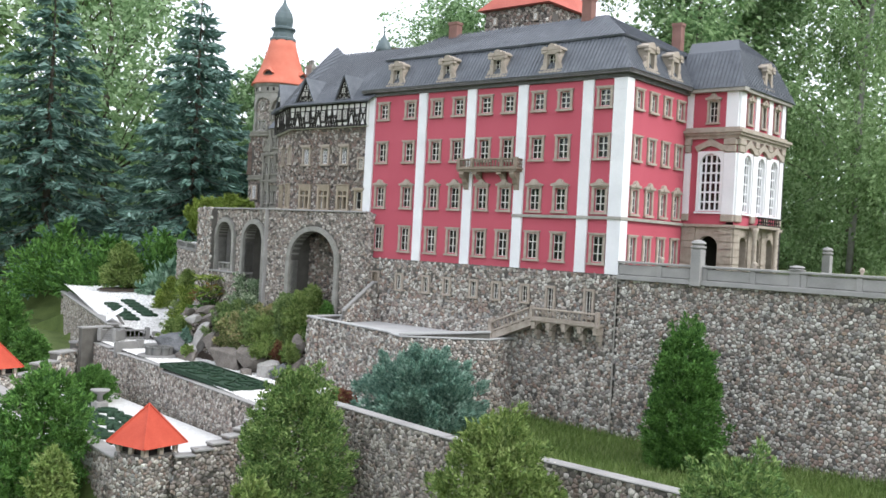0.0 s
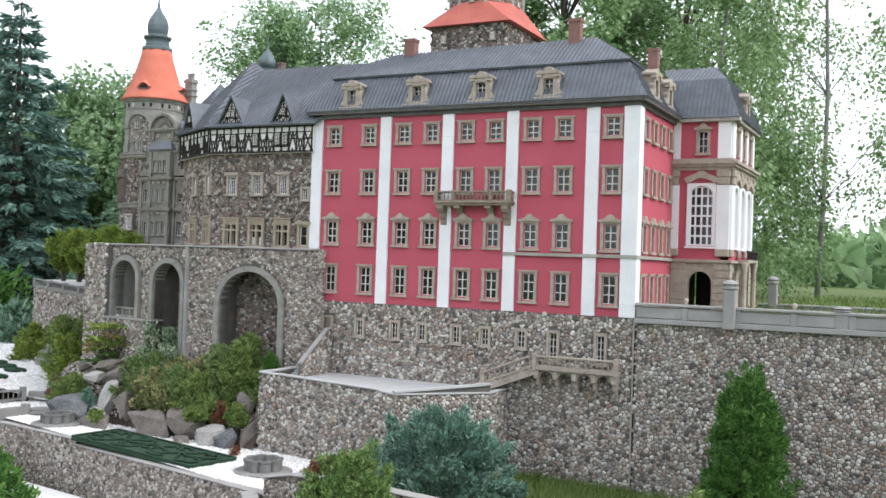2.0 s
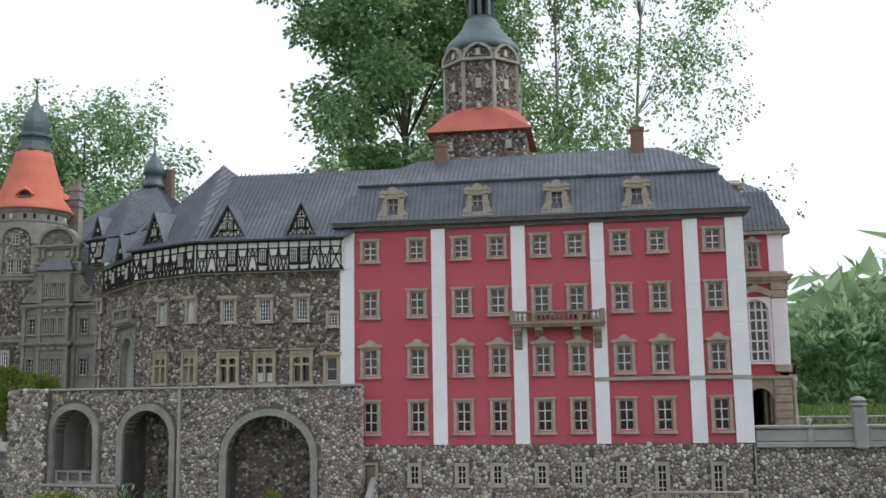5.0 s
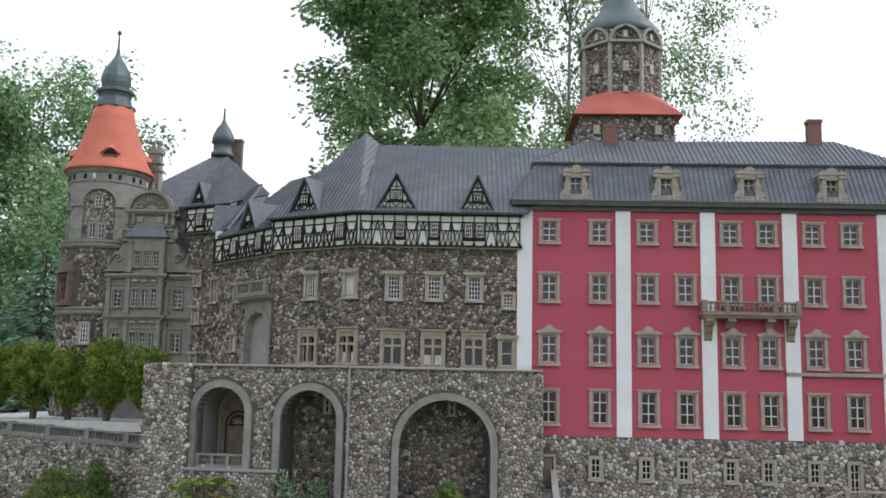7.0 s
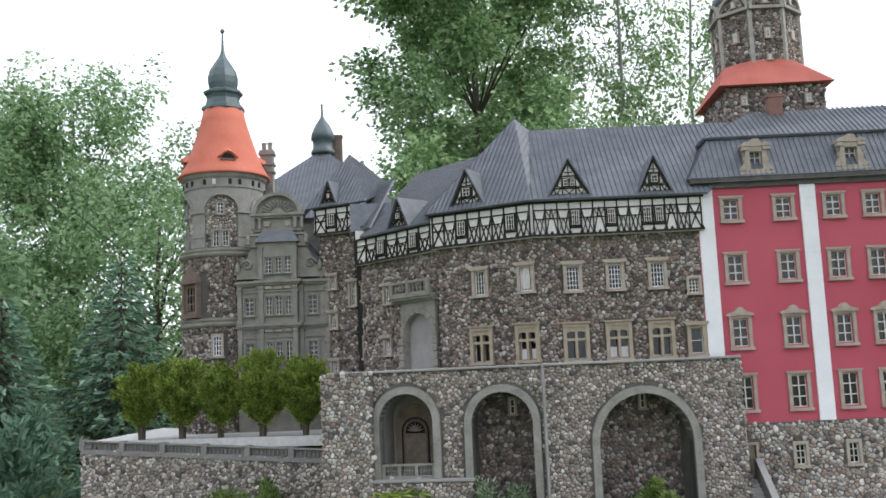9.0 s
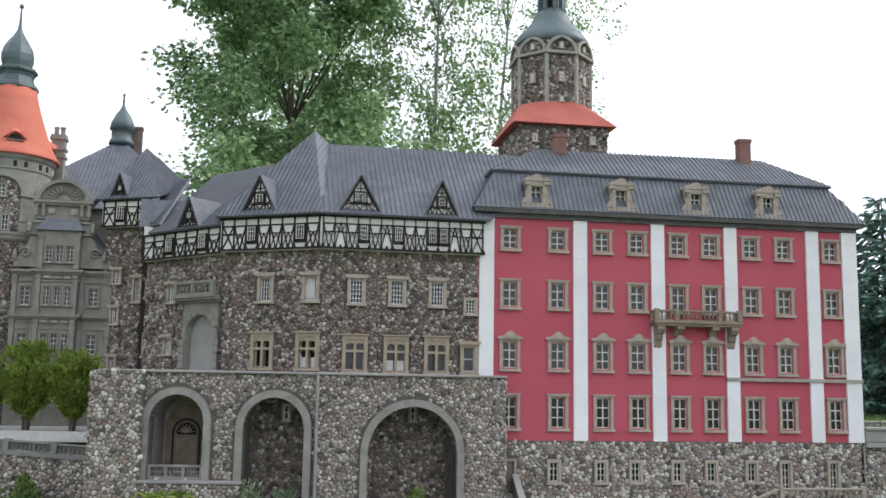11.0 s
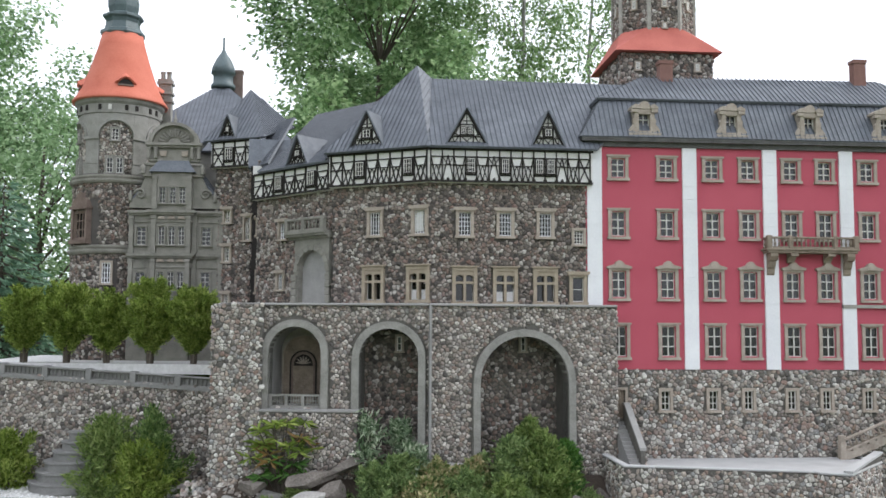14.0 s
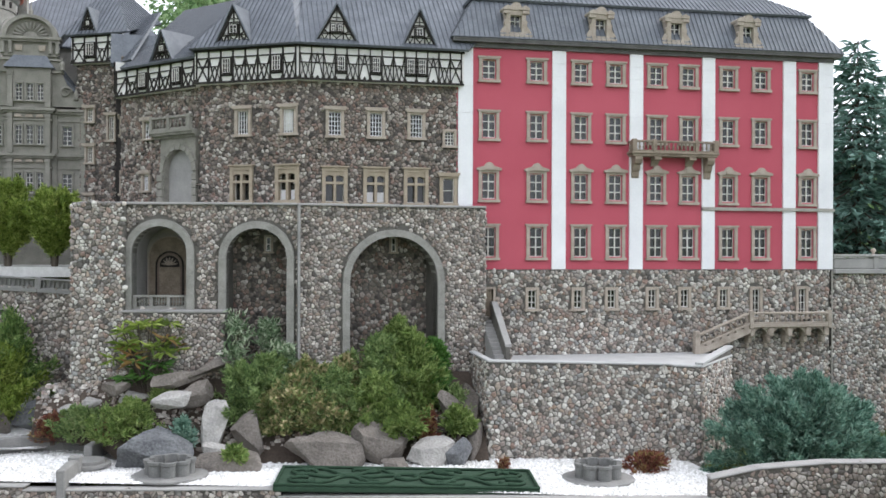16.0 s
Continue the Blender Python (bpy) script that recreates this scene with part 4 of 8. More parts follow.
A = [(AX0 - 0.04, AY0 - 0.026, a0), (AX1 + 0.03, AY0 - 0.026, a0), (AX1 + 0.03, AY1 + 0.04, a0), (AX0 - 0.04, AY1 + 0.04, a0)]
B = [(AX0 - 0.04, AY0 + 0.05, a1), (AX1 - 0.035, AY0 + 0.05, a1), (AX1 - 0.035, AY1 - 0.05, a1), (AX0 - 0.04, AY1 - 0.05, a1)]
C = [(AX0 - 0.1, 0.68, 0.975), (AX1 - 0.11, 0.68, 0.975)]
roof(annex, [(A[0], A[1], B[1], B[0]), (A[1], A[2], B[2], B[1]), (A[2], A[3], B[3], B[2])], "mansard_roof")
roof(annex, [(B[0], B[1], C[1], C[0]), (B[1], B[2], C[1]), (B[2], B[3], C[0], C[1])], "upper_roof")
tan_dormer(annex, along((AX1, AY0), (AX1, AY1))[0] @ pose(0.23, -0.004, 0.76))
chimney(annex, 1.215, 0.59, 0.9, 1.045, 0.040, M_BRICK)

# ---- main tower ----
TX, TY = 0.436, 0.668
tower = thing("main_tower", "square rubble tower with octagonal drum, orange skirt roof and dark dome", "model tower", pose(TX, TY, 0.009) @ Matrix.Diagonal((0.928, 0.928, 0.928, 1)))
bm = bmesh.new()
box(bm, -0.19, 0.19, -0.19, 0.19, -0.02, 1.262)
core = part("tower_base", bm, M_DMORTAR, tower)
for k, rot in enumerate((0, 90, -90)):
    stones_on(core, pose(0, 0, 0, 0, 0, rot) @ pose(-0.19, -0.19, 0), 0.38, 0.88, 1.262, 0.017, 31 + k, outside([(0.05, 0.08, 1.19, 1.225), (0.3, 0.33, 1.19, 1.225), (0.17, 0.2, 1.1, 1.13)]), 0, None, True)
for x, z in ((0.065, 1.185), (0.315, 1.185), (0.185, 1.095)):
    window(core, pose(x - 0.19, -0.192, z), 0.028, 0.042, 0.007, "", 2, 2, M_TRIM, 0.002)
bm = bmesh.new()
low = [bm.verts.new((sx * 0.224, sy * 0.224, 1.264)) for sx, sy in ((-1, -1), (1, -1), (1, 1), (-1, 1))]
top = [bm.verts.new((0.172 * math.cos(radians(a)), 0.172 * math.sin(radians(a)), 1.382)) for a in range(202, 562, 45)]
for k in range(4):
    i = 2 * k
    bm.faces.new((low[k], low[(k + 1) % 4], top[(i + 2) % 8], top[(i + 1) % 8]))
    bm.faces.new((low[k], top[(i + 1) % 8], top[i % 8]))
bm.faces.new(low[::-1])
bm.faces.new(top)
part("skirt_roof", bm, M_REDROOF, tower, "orange-red skirt roof")
bm = bmesh.new()
lathe(bm, [(0.170, 1.27), (0.170, 1.66)], 8, turn=22.5)
drum = part("drum", bm, M_DMORTAR, tower)
for k in range(8):
    a = 22.5 + 45 * k
    p0 = (0.170 * math.cos(radians(a)), 0.170 * math.sin(radians(a)))
    p1 = (0.170 * math.cos(radians(a + 45)), 0.170 * math.sin(radians(a + 45)))
    m, L = along(p0, p1)
    stones_on(drum, m, L, 1.34, 1.655, 0.0135, 51 + k, outside([(L / 2 - 0.012, L / 2 + 0.012, 1.47, 1.51)]), 0, None, True)
    window(drum, m @ pose(L / 2, -0.002, 1.465), 0.028, 0.048, 0.007, "", 2, 2, M_TRIM, 0.002)
    if k % 2 == 1:
        window(drum, m @ pose(L / 2, -0.002, 1.375), 0.022, 0.03, 0.006, "", 2, 2, M_TRIM, 0.002)
    bm = bmesh.new()
    box(bm, -0.008, 0.008, -0.008, 0.004, 1.33, 1.60)
    part("corner_strip", bm, M_GREYTRIM, drum, m=m)
    bm = bmesh.new()
    r, c = L / 2 - 0.008, L / 2
    outer = [(c - (r + 0.012) * math.cos(math.pi * i / 12), 1.60 + (r + 0.012) * math.sin(math.pi * i / 12)) for i in range(13)]
    inner = [(c - r * math.cos(math.pi * i / 12), 1.60 + r * math.sin(math.pi * i / 12)) for i in range(13)]
    for i in range(12):
        prism(bm, [inner[i], inner[i + 1], outer[i + 1], outer[i]], -0.016, 0.0)
    box(bm, -0.004, L + 0.004, -0.018, 0.0, 1.590, 1.602)
    part("round_gable", bm, M_GREYTRIM, drum, m=m)
    window(drum, m @ pose(L / 2, -0.002, 1.612), 0.022, 0.034, 0.006, "", 2, 2, M_TRIM, 0.002)
bm = bmesh.new()
lathe(bm, [(0.176, 1.655), (0.165, 1.69), (0.148, 1.715), (0.118, 1.745), (0.09, 1.78), (0.078, 1.81), (0.07, 1.822)], 16)
part("dome", bm, M_COPPER, tower, smooth=True)
bm = bmesh.new()
lathe(bm, [(0.072, 1.82), (0.072, 1.828), (0.058, 1.83), (0.058, 1.84)], 8)
lan = part("lantern", bm, M_COPPER, tower)
for k in range(8):
    a = radians(45 * k)
    bm = bmesh.new()
    box(bm, -0.009, 0.009, -0.008, 0.008, 1.84, 1.925)
    part("lantern_post", bm, M_COPPER, lan, m=pose(0.052 * math.cos(a), 0.052 * math.sin(a), 0, 0, 0, 45 * k))
# near-black core added for the shade inside the open lantern
bm = bmesh.new()
lathe(bm, [(0.03, 1.84), (0.03, 1.925)], 8)
part("lantern_core", bm, M_DARK, lan)
bm = bmesh.new()
lathe(bm, [(0.07, 1.925), (0.072, 1.935), (0.05, 1.945), (0.062, 1.975), (0.05, 2.01), (0.022, 2.04), (0.012, 2.08), (0.008, 2.16), (0.003, 2.24)], 16)
part("spire", bm, M_COPPER, tower, smooth=True)

# ---- stone wing with half-timbered top ----
wing = thing("stone_wing", "brown rubble model castle wing with half-timbered attic and grey roof", "model castle")
P0, P1, P2 = (0.010, 0.003), (-0.505, -0.005), (-0.812, 0.163)
P3, P4, P5, P6 = (-0.815, 0.190), (-1.095, 0.490), (-1.105, 0.610), (-1.280, 0.700)
ZS = 0.594


def wing_face(p0, p1, z0, z1, seed, holes, single=0, near=0.5):
    m, L = along(p0, p1)
    bm = bmesh.new()
    wall_slab(bm, L, z0, z1, 0.03, holes)
    ob = part("wall", bm, M_DMORTAR, wing, m=m)
    stones_on(ob, Matrix.Identity(4), L, z0, z1, 0.0132, seed, outside(holes, 0.012), single, L * near, True)
    return ob, L


def grid_window(ob, c, z, w=0.058, h=0.098, hood="flat"):
    return window(ob, pose(c, -0.004, z), w, h, 0.010, hood, 4, 5, M_TRIM, bar=0.0015, sash_m=M_WHITE)


def gothic(ob, c, z, w=0.082, h=0.114, curtain=False):
    wd = window(ob, pose(c, -0.004, z), w, h, 0.011, "gothic", 2, 1, M_TAN, 0.02, bar=0.0015)
    if curtain:
        for s in (-1, 1):
            bm = bmesh.new()
            box(bm, s * 0.0165 - 0.0105, s * 0.0165 + 0.0105, 0.0150, 0.0165, 0.013, h * 0.36)
            part("curtain", bm, M_WHITE, wd, "white half curtain")
    return wd


def hole(c, z, w, h, b=0.009):
    return (c - w / 2 + b, c + w / 2 - b, z + b, z + h - b)


xs = (0.112, 0.242, 0.372)
hs = [hole(c, 0.414, 0.058, 0.092) for c in xs] + [hole(c, 0.203, 0.080, 0.118) for c in xs] + [(0.466, 0.496, 0.402, 0.440), (0.458, 0.498, 0.213, 0.290)]
fA, LA = wing_face(P1, P0, 0.15, ZS, 61, hs, 300, 0.3)
for i, c in enumerate(xs):
    grid_window(fA, c, 0.414, h=0.092)
    gothic(fA, c, 0.203, 0.080, 0.118, curtain=i == 1)
window(fA, pose(0.481, -0.004, 0.392), 0.046, 0.060, 0.008, "", 3, 4, M_TRIM)
window(fA, pose(0.478, -0.004, 0.204), 0.058, 0.100, 0.011, "flat", 1, 2, M_TAN)
xs = (0.152, 0.312)
hs = [hole(c + 0.005, 0.420, 0.058, 0.092) for c in xs] + [hole(c, 0.208, 0.080, 0.118) for c in xs]
fB, LB = wing_face(P2, P1, 0.15, ZS, 62, hs, 150, 0.6)
for i, c in enumerate(xs):
    wd = grid_window(fB, c + 0.005, 0.420, h=0.092)
    if i:
        # pale panel over part of the window, between sash and pane
        bm = bmesh.new()
        box(bm, -0.017, 0.010, 0.0082, 0.0088, 0.016, 0.080)
        part("drawn_curtain", bm, M_CREAM, wd, "pale panel between sash and pane")
    gothic(fB, c, 0.208, 0.080, 0.118, curtain=bool(i))
SMALL = ((0.150, 0.432, 0.052, 0.072), (0.141, 0.255, 0.046, 0.068))
hs = [hole(c, z, w, h) for c, z, w, h in SMALL] + [(0.244, 0.396, 0.16, 0.392)]
fC, LC = wing_face(P4, P3, 0.0, 0.590, 63, hs, 150)
for c, z, w, h in SMALL:
    window(fC, pose(c, -0.004, z), w, h, 0.008, "flat", 3, 4, M_TRIM, sash_m=M_WHITE, bar=0.0018)
# portal with a small balcony over it
bm = bmesh.new()
r, c = 0.072, 0.320
arc = [(c - r * math.cos(math.pi * k / 12), 0.318 + r * math.sin(math.pi * k / 12)) for k in range(13)]
prism(bm, [(c - 0.092, 0.16), (c - r, 0.16), *arc[:7], (c, 0.43), (c - 0.092, 0.43)], -0.014, 0.03)
prism(bm, [(c + r, 0.16), (c + 0.086, 0.16), (c + 0.086, 0.43), (c, 0.43), *arc[6:]], -0.014, 0.03)
portal = part("portal", bm, M_GABLE, fC, "grey arched stone portal under a small balustrade")
for k in range(6):
    for s in (-1, 1):
        bm = bmesh.new()
        box(bm, c + s * 0.089 - 0.017, c + s * 0.089 + 0.013 - 0.008 * (s > 0), -0.021, -0.0142, 0.163 + 0.025 * k, 0.185 + 0.025 * k)
        part("rustic_block", bevelled(bm, 0.002), M_GABLE, portal)
for k in range(9):
    t0, t1 = math.pi * (k + 0.04) / 9, math.pi * (k + 0.96) / 9
    bm = bmesh.new()
    prism(bm, [(c - q * math.cos(t), 0.318 + q * math.sin(t)) for q, t in ((r + 0.002, t0), (r + 0.002, t1), (r + 0.020, t1), (r + 0.020, t0))], -0.020, -0.0142)
    part("voussoir", bm, M_GABLE, portal)
bm = bmesh.new()
box(bm, c - r - 0.002, c + r + 0.002, 0.006, 0.014, 0.16, 0.392)
part("blind_panel", bm, M_CONC, portal, "plain grey rendered panel closing the arch")
for z0, z1, d in ((0.430, 0.438, 0.022), (0.438, 0.446, 0.036), (0.446, 0.454, 0.042)):
    bm = bmesh.new()
    box(bm, c - 0.118, c + 0.092, -d, 0.0, z0, z1)
    part("balcony_slab", bm, M_GABLE, portal)
baluster_run(portal, pose(c - 0.116, -0.040, 0.454), 0.206, 0.046, 11, M_GABLE, 0.010)
for x in (c - 0.110, c - 0.020, c + 0.080):
    bm = bmesh.new()
    box(bm, x - 0.007, x + 0.007, -0.043, -0.028, 0.454, 0.503)
    part("pier", bevelled(bm, 0.0015), M_GABLE, portal)
mret, lret = along(P3, P2)
bm = bmesh.new()
box(bm, 0, lret, 0, 0.03, 0.1, 0.64)
part("wall", bm, M_DMORTAR, wing, m=mret)
hs = [hole(0.06, 0.37, 0.042, 0.07), hole(0.06, 0.52, 0.042, 0.06), hole(0.15, 0.45, 0.04, 0.1), hole(0.06, 0.2, 0.04, 0.06)]
fD, LD = wing_face(P6, P5, 0.0, 0.735, 64, hs, 60)
for _c, _z, _w, _h in ((0.06, 0.37, 0.042, 0.07), (0.06, 0.52, 0.042, 0.06), (0.15, 0.45, 0.04, 0.1), (0.06, 0.2, 0.04, 0.06)):
    window(fD, pose(_c, -0.004, _z), _w, _h, 0.008, "flat", 3, 4, M_TRIM)
fE, LE = wing_face(P5, P4, 0.0, 0.735, 65, [hole(0.07, 0.25, 0.05, 0.09), hole(0.07, 0.46, 0.04, 0.07)])
window(fE, pose(0.07, -0.004, 0.25), 0.05, 0.09, 0.009, "", 3, 3, M_TRIM)
window(fE, pose(0.07, -0.004, 0.46), 0.04, 0.07, 0.008, "flat", 3, 4, M_TRIM)
# near-black blocks fill the wing, standing in for unlit rooms
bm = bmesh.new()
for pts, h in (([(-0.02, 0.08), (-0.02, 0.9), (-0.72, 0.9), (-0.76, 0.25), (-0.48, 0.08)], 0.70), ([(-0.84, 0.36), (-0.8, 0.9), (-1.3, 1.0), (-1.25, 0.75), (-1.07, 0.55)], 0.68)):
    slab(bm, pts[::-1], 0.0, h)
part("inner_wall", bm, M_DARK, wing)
# iron bracket of a lamp and pennant on the corner
bm = bmesh.new()
tube(bm, [(0.03, -0.002, 0.33), (0.03, -0.03, 0.345), (0.03, -0.05, 0.35)], [0.002, 0.002, 0.0015], 5)
part("bracket", bm, M_DARK, fE)


def bar_beam(parent, m, a, b, w=0.0075, y=-0.004, t=0.006):
    """One straight timber from a to b in a wall's x, z."""
    dx, dz = b[0] - a[0], b[1] - a[1]
    L = math.hypot(dx, dz)
    nx, nz = -dz / L * w / 2, dx / L * w / 2
    bm = bmesh.new()
    prism(bm, [(a[0] - nx, a[1] - nz), (b[0] - nx, b[1] - nz), (b[0] + nx, b[1] + nz), (a[0] + nx, a[1] + nz)], y, y + t)
    part("timber", bm, M_BEAM, parent, m=m)


def timber_band(p0, p1, z0, z1, plan, over=0.022, z_step=0.0):
    """Half-timbered storey: infill, frame, braces by a plan of letters, windows where it says w."""
    m, L = along(p0, p1)
    n = len(plan)
    s = L / n
    bm = bmesh.new()
    box(bm, -0.008, L + 0.008, -over, 0.01, z0, z1)
    ob = part("timber_storey", bm, M_CREAM, wing, "half-timbered attic storey, black beams on cream infill", m=m)
    f = pose(0, -over - 0.001, 0)
    zt, zb = z1 - 0.004, z0 + 0.004
    hmid = z0 + (z1 - z0) * 0.50
    q = 0.012
    bar_beam(ob, f, (-0.010, zt), (L + 0.010, zt), 0.006, -0.006)
    bar_beam(ob, f, (0, hmid), (L, hmid), 0.0028, -0.003)
    bar_beam(ob, f, (-0.008, zb), (L + 0.008, zb), 0.006, -0.006)
    bar_beam(ob, f, (0, zt - 0.024), (L, zt - 0.024), 0.0035)
    for k in range(n + 1):
        bar_beam(ob, f, (s * k, zb), (s * k, zt), 0.0034, -0.005)
        bm = bmesh.new()
        x = s * k
        prism(bm, [(x - 0.004, zb), (x + 0.004, zb), (x + 0.006, zb + 0.006), (x, zb + 0.015), (x - 0.006, zb + 0.006)], -0.0055, 0.0)
        part("foot_board", bm, M_BEAM, ob, m=f)
    for k, ch in enumerate(plan):
        a, b, c = s * k, s * (k + 1), s * (k + 0.5)
        if ch == "w":
            window(ob, f @ pose(c, -0.001, hmid - 0.026), min(0.042, s * 0.8), 0.052, 0.004, "", 3, 3, M_BEAM, 0.002, bar=0.0011)
            bar_beam(ob, f, (a, hmid - 0.030), (b, hmid - 0.030), 0.005)
        elif ch == "v":
            bar_beam(ob, f, (a, zb), (c, hmid), 0.0022, -0.003)
            bar_beam(ob, f, (b, zb), (c, hmid), 0.0022, -0.003)
            bar_beam(ob, f, (a, zt - 0.02), (c, zb), 0.0030)
            bar_beam(ob, f, (b, zt - 0.02), (c, zb), 0.0030)
        elif ch == "a":
            bar_beam(ob, f, (a, zt - 0.024), (c, hmid), 0.0022, -0.003)
            bar_beam(ob, f, (b, zt - 0.024), (c, hmid), 0.0022, -0.003)
            bar_beam(ob, f, (a, zb), (c, zt - 0.02), 0.0030)
            bar_beam(ob, f, (b, zb), (c, zt - 0.02), 0.0030)
        elif ch == "x":
            bar_beam(ob, f, (a, zb), (b, zt - 0.02), 0.0030)
            bar_beam(ob, f, (b, zb), (a, zt - 0.02), 0.0030, -0.0045)
            bar_beam(ob, f, (a, hmid), (b, hmid), 0.005, -0.0035)
        elif ch == "/":
            bar_beam(ob, f, (a, zb), (b, zt - 0.02), 0.0030)
        elif ch == "\\":
            bar_beam(ob, f, (b, zb), (a, zt - 0.02), 0.0030)
        if ch in "va/\\":
            bm = bmesh.new()
            prism(bm, [(c - 0.004, zb), (c + 0.004, zb), (c + 0.005, zb + 0.006), (c, zb + 0.013), (c - 0.005, zb + 0.006)], -0.0055, 0.0)
            part("foot_board", bm, M_BEAM, ob, m=f)
    return ob, m, L


def timber_dormer(m, w, h, wins=1, back=0.30):
    """A steep half-timbered gable with its own small slated roof running back."""
    bm = bmesh.new()
    prism(bm, [(-w / 2, 0), (w / 2, 0), (0, h)], 0.0, 0.012)
    ob = part("gable_dormer", bm, M_CREAM, wing, "steep half-timbered dormer gable", m=m)
    for a, b, t in (((-w / 2, 0.004), (w / 2, 0.004), 0.009), ((-w / 2, 0), (0, h), 0.010), ((w / 2, 0), (0, h), 0.010), ((-w * 0.36, h * 0.27), (w * 0.36, h * 0.27), 0.005), ((-w * 0.18, h * 0.62), (w * 0.18, h * 0.62), 0.006),
                    ((-w * 0.16, 0), (-w * 0.16, h * 0.62), 0.006), ((w * 0.16, 0), (w * 0.16, h * 0.62), 0.006), ((-w * 0.36, 0), (-w * 0.2, h * 0.27), 0.005), ((w * 0.36, 0), (w * 0.2, h * 0.27), 0.005),
                    ((-w * 0.3, h * 0.36), (-w * 0.17, h * 0.27), 0.005), ((w * 0.3, h * 0.36), (w * 0.17, h * 0.27), 0.005), ((0, h * 0.62), (0, h * 0.95), 0.005), ((-w * 0.1, h * 0.72), (w * 0.1, h * 0.72), 0.004), ((-w * 0.27, 0), (-w * 0.36, h * 0.27), 0.004), ((w * 0.27, 0), (w * 0.36, h * 0.27), 0.004), ((-w * 0.16, h * 0.62), (-w * 0.3, h * 0.3), 0.004), ((w * 0.16, h * 0.62), (w * 0.3, h * 0.3), 0.004), ((-w * 0.13, 0), (w * 0.13, h * 0.27), 0.004), ((w * 0.13, 0), (-w * 0.13, h * 0.27), 0.004)):
        bar_beam(ob, Matrix.Identity(4), a, b, t * 0.54, -0.005)
    if wins == 1:
        window(ob, pose(0, -0.002, h * 0.30), w * 0.26, h * 0.28, 0.004, "", 2, 2, M_BEAM, 0.0015, bar=0.0009)
    else:
        for s in (-1, 1):
            window(ob, pose(s * w * 0.085, -0.002, h * 0.30), w * 0.15, h * 0.25, 0.0036, "", 2, 2, M_BEAM, 0.0015, bar=0.0009)
    e = 0.006
    L0, R0, T0 = Vector((-w / 2 - e, -0.012, -e)), Vector((w / 2 + e, -0.012, -e)), Vector((0, -0.012, h + e * 1.6))
    rb = bmesh.new()
    for s, base in ((-1, L0), (1, R0)):
        q = [base, T0, T0 + Vector((0, back, 0)), base + Vector((0, back, 0))]
        if s < 0:
            q = q[::-1]
        nrm = (q[1] - q[0]).cross(q[2] - q[0]).normalized()
        top = [rb.verts.new(v) for v in q]
        low = [rb.verts.new(v - nrm * 0.005) for v in q]
        rb.faces.new(top)
        rb.faces.new(low[::-1])
        for i in range(4):
            j = (i + 1) % 4
            rb.faces.new((top[j], top[i], low[i], low[j]))
    part("dormer_roof", rb, M_SLATE, ob)


ZT = 0.700
timber_band(P1, P0, ZS - 0.004, ZT, "vavwvawvvwwavx")
timber_band(P2, P1, ZS - 0.004, ZT, "xvwvvvwv")
timber_band(P4, P3, 0.588, 0.682, "/vwvvwv")
timber_band(P6, P5, 0.735, 0.838, "xwvx")
timber_band(P5, P4, 0.610, 0.715, "vav")
mA, _ = along(P1, P0)
mB, _ = along(P2, P1)
mC, _ = along(P4, P3)
mD, _ = along(P6, P5)
timber_dormer(mA @ pose(0.114, -0.028, 0.706), 0.130, 0.112, 2)
timber_dormer(mA @ pose(0.377, -0.028, 0.706), 0.104, 0.110)
timber_dormer(mB @ pose(0.137, -0.028, 0.708), 0.124, 0.116)
timber_dormer(mC @ pose(0.257, -0.028, 0.688), 0.106, 0.092, back=0.2)
timber_dormer(mD @ pose(0.07, -0.028, 0.842), 0.07, 0.085, back=0.15)
timber_dormer(along(P5, P4)[0] @ pose(0.07, -0.028, 0.718), 0.075, 0.095, back=0.15)
E0, E1, E2 = (0.03, -0.042, 0.703), (-0.512, -0.053, 0.703), (-0.850, 0.128, 0.703)
R0, R1, PK = (0.34, 0.29, 1.000), (-0.480, 0.29, 1.006), (-0.531, 0.278, 1.048)
roof(wing, [(E1, E0, R0, R1)], "roof", "grey standing-seam roof slope")
roof(wing, [(R1, PK, E1)], "roof")
roof(wing, [(E2, E1, PK)], "roof")
roof(wing, [((-0.80, 0.75, 0.80), E2, PK)], "roof")
roof(wing, [((0.3, 0.95, 0.72), (-0.8, 0.95, 0.72), PK, R1, R0)], "roof", pitch=0)
roof(wing, [((-1.095, 0.425, 0.684), (-0.835, 0.150, 0.684), (-0.65, 0.55, 0.985), (-0.904, 0.819, 0.985))], "roof")
roof(wing, [((-0.65, 0.55, 0.985), (-0.4, 1.0, 0.75), (-1.1, 1.2, 0.75), (-0.904, 0.819, 0.985))], "roof", pitch=0)
PD = (-1.165, 0.80, 1.075)
roof(wing, [((-1.325, 0.672, 0.84), (-1.085, 0.555, 0.84), PD)], "roof")
roof(wing, [((-1.085, 0.555, 0.84), (-0.99, 0.82, 0.93), PD)], "roof")
roof(wing, [((-1.40, 0.95, 0.84), (-1.325, 0.672, 0.84), PD)], "roof")
roof(wing, [((-1.145, 0.56, 0.718), (-1.06, 0.43, 0.718), (-0.98, 0.62, 0.93), (-1.065, 0.75, 0.93))], "roof")
# back range with a cupola
cup = thing("cupola_range", "grey hipped roof range crowned by a green metal cupola", "model castle", pose(-1.37, 1.45, 0))
ap = (0.0, 0.0, 1.262)
q = [(-0.42, -0.46, 0.86), (0.42, -0.46, 0.86), (0.42, 0.4, 0.86), (-0.42, 0.4, 0.86)]
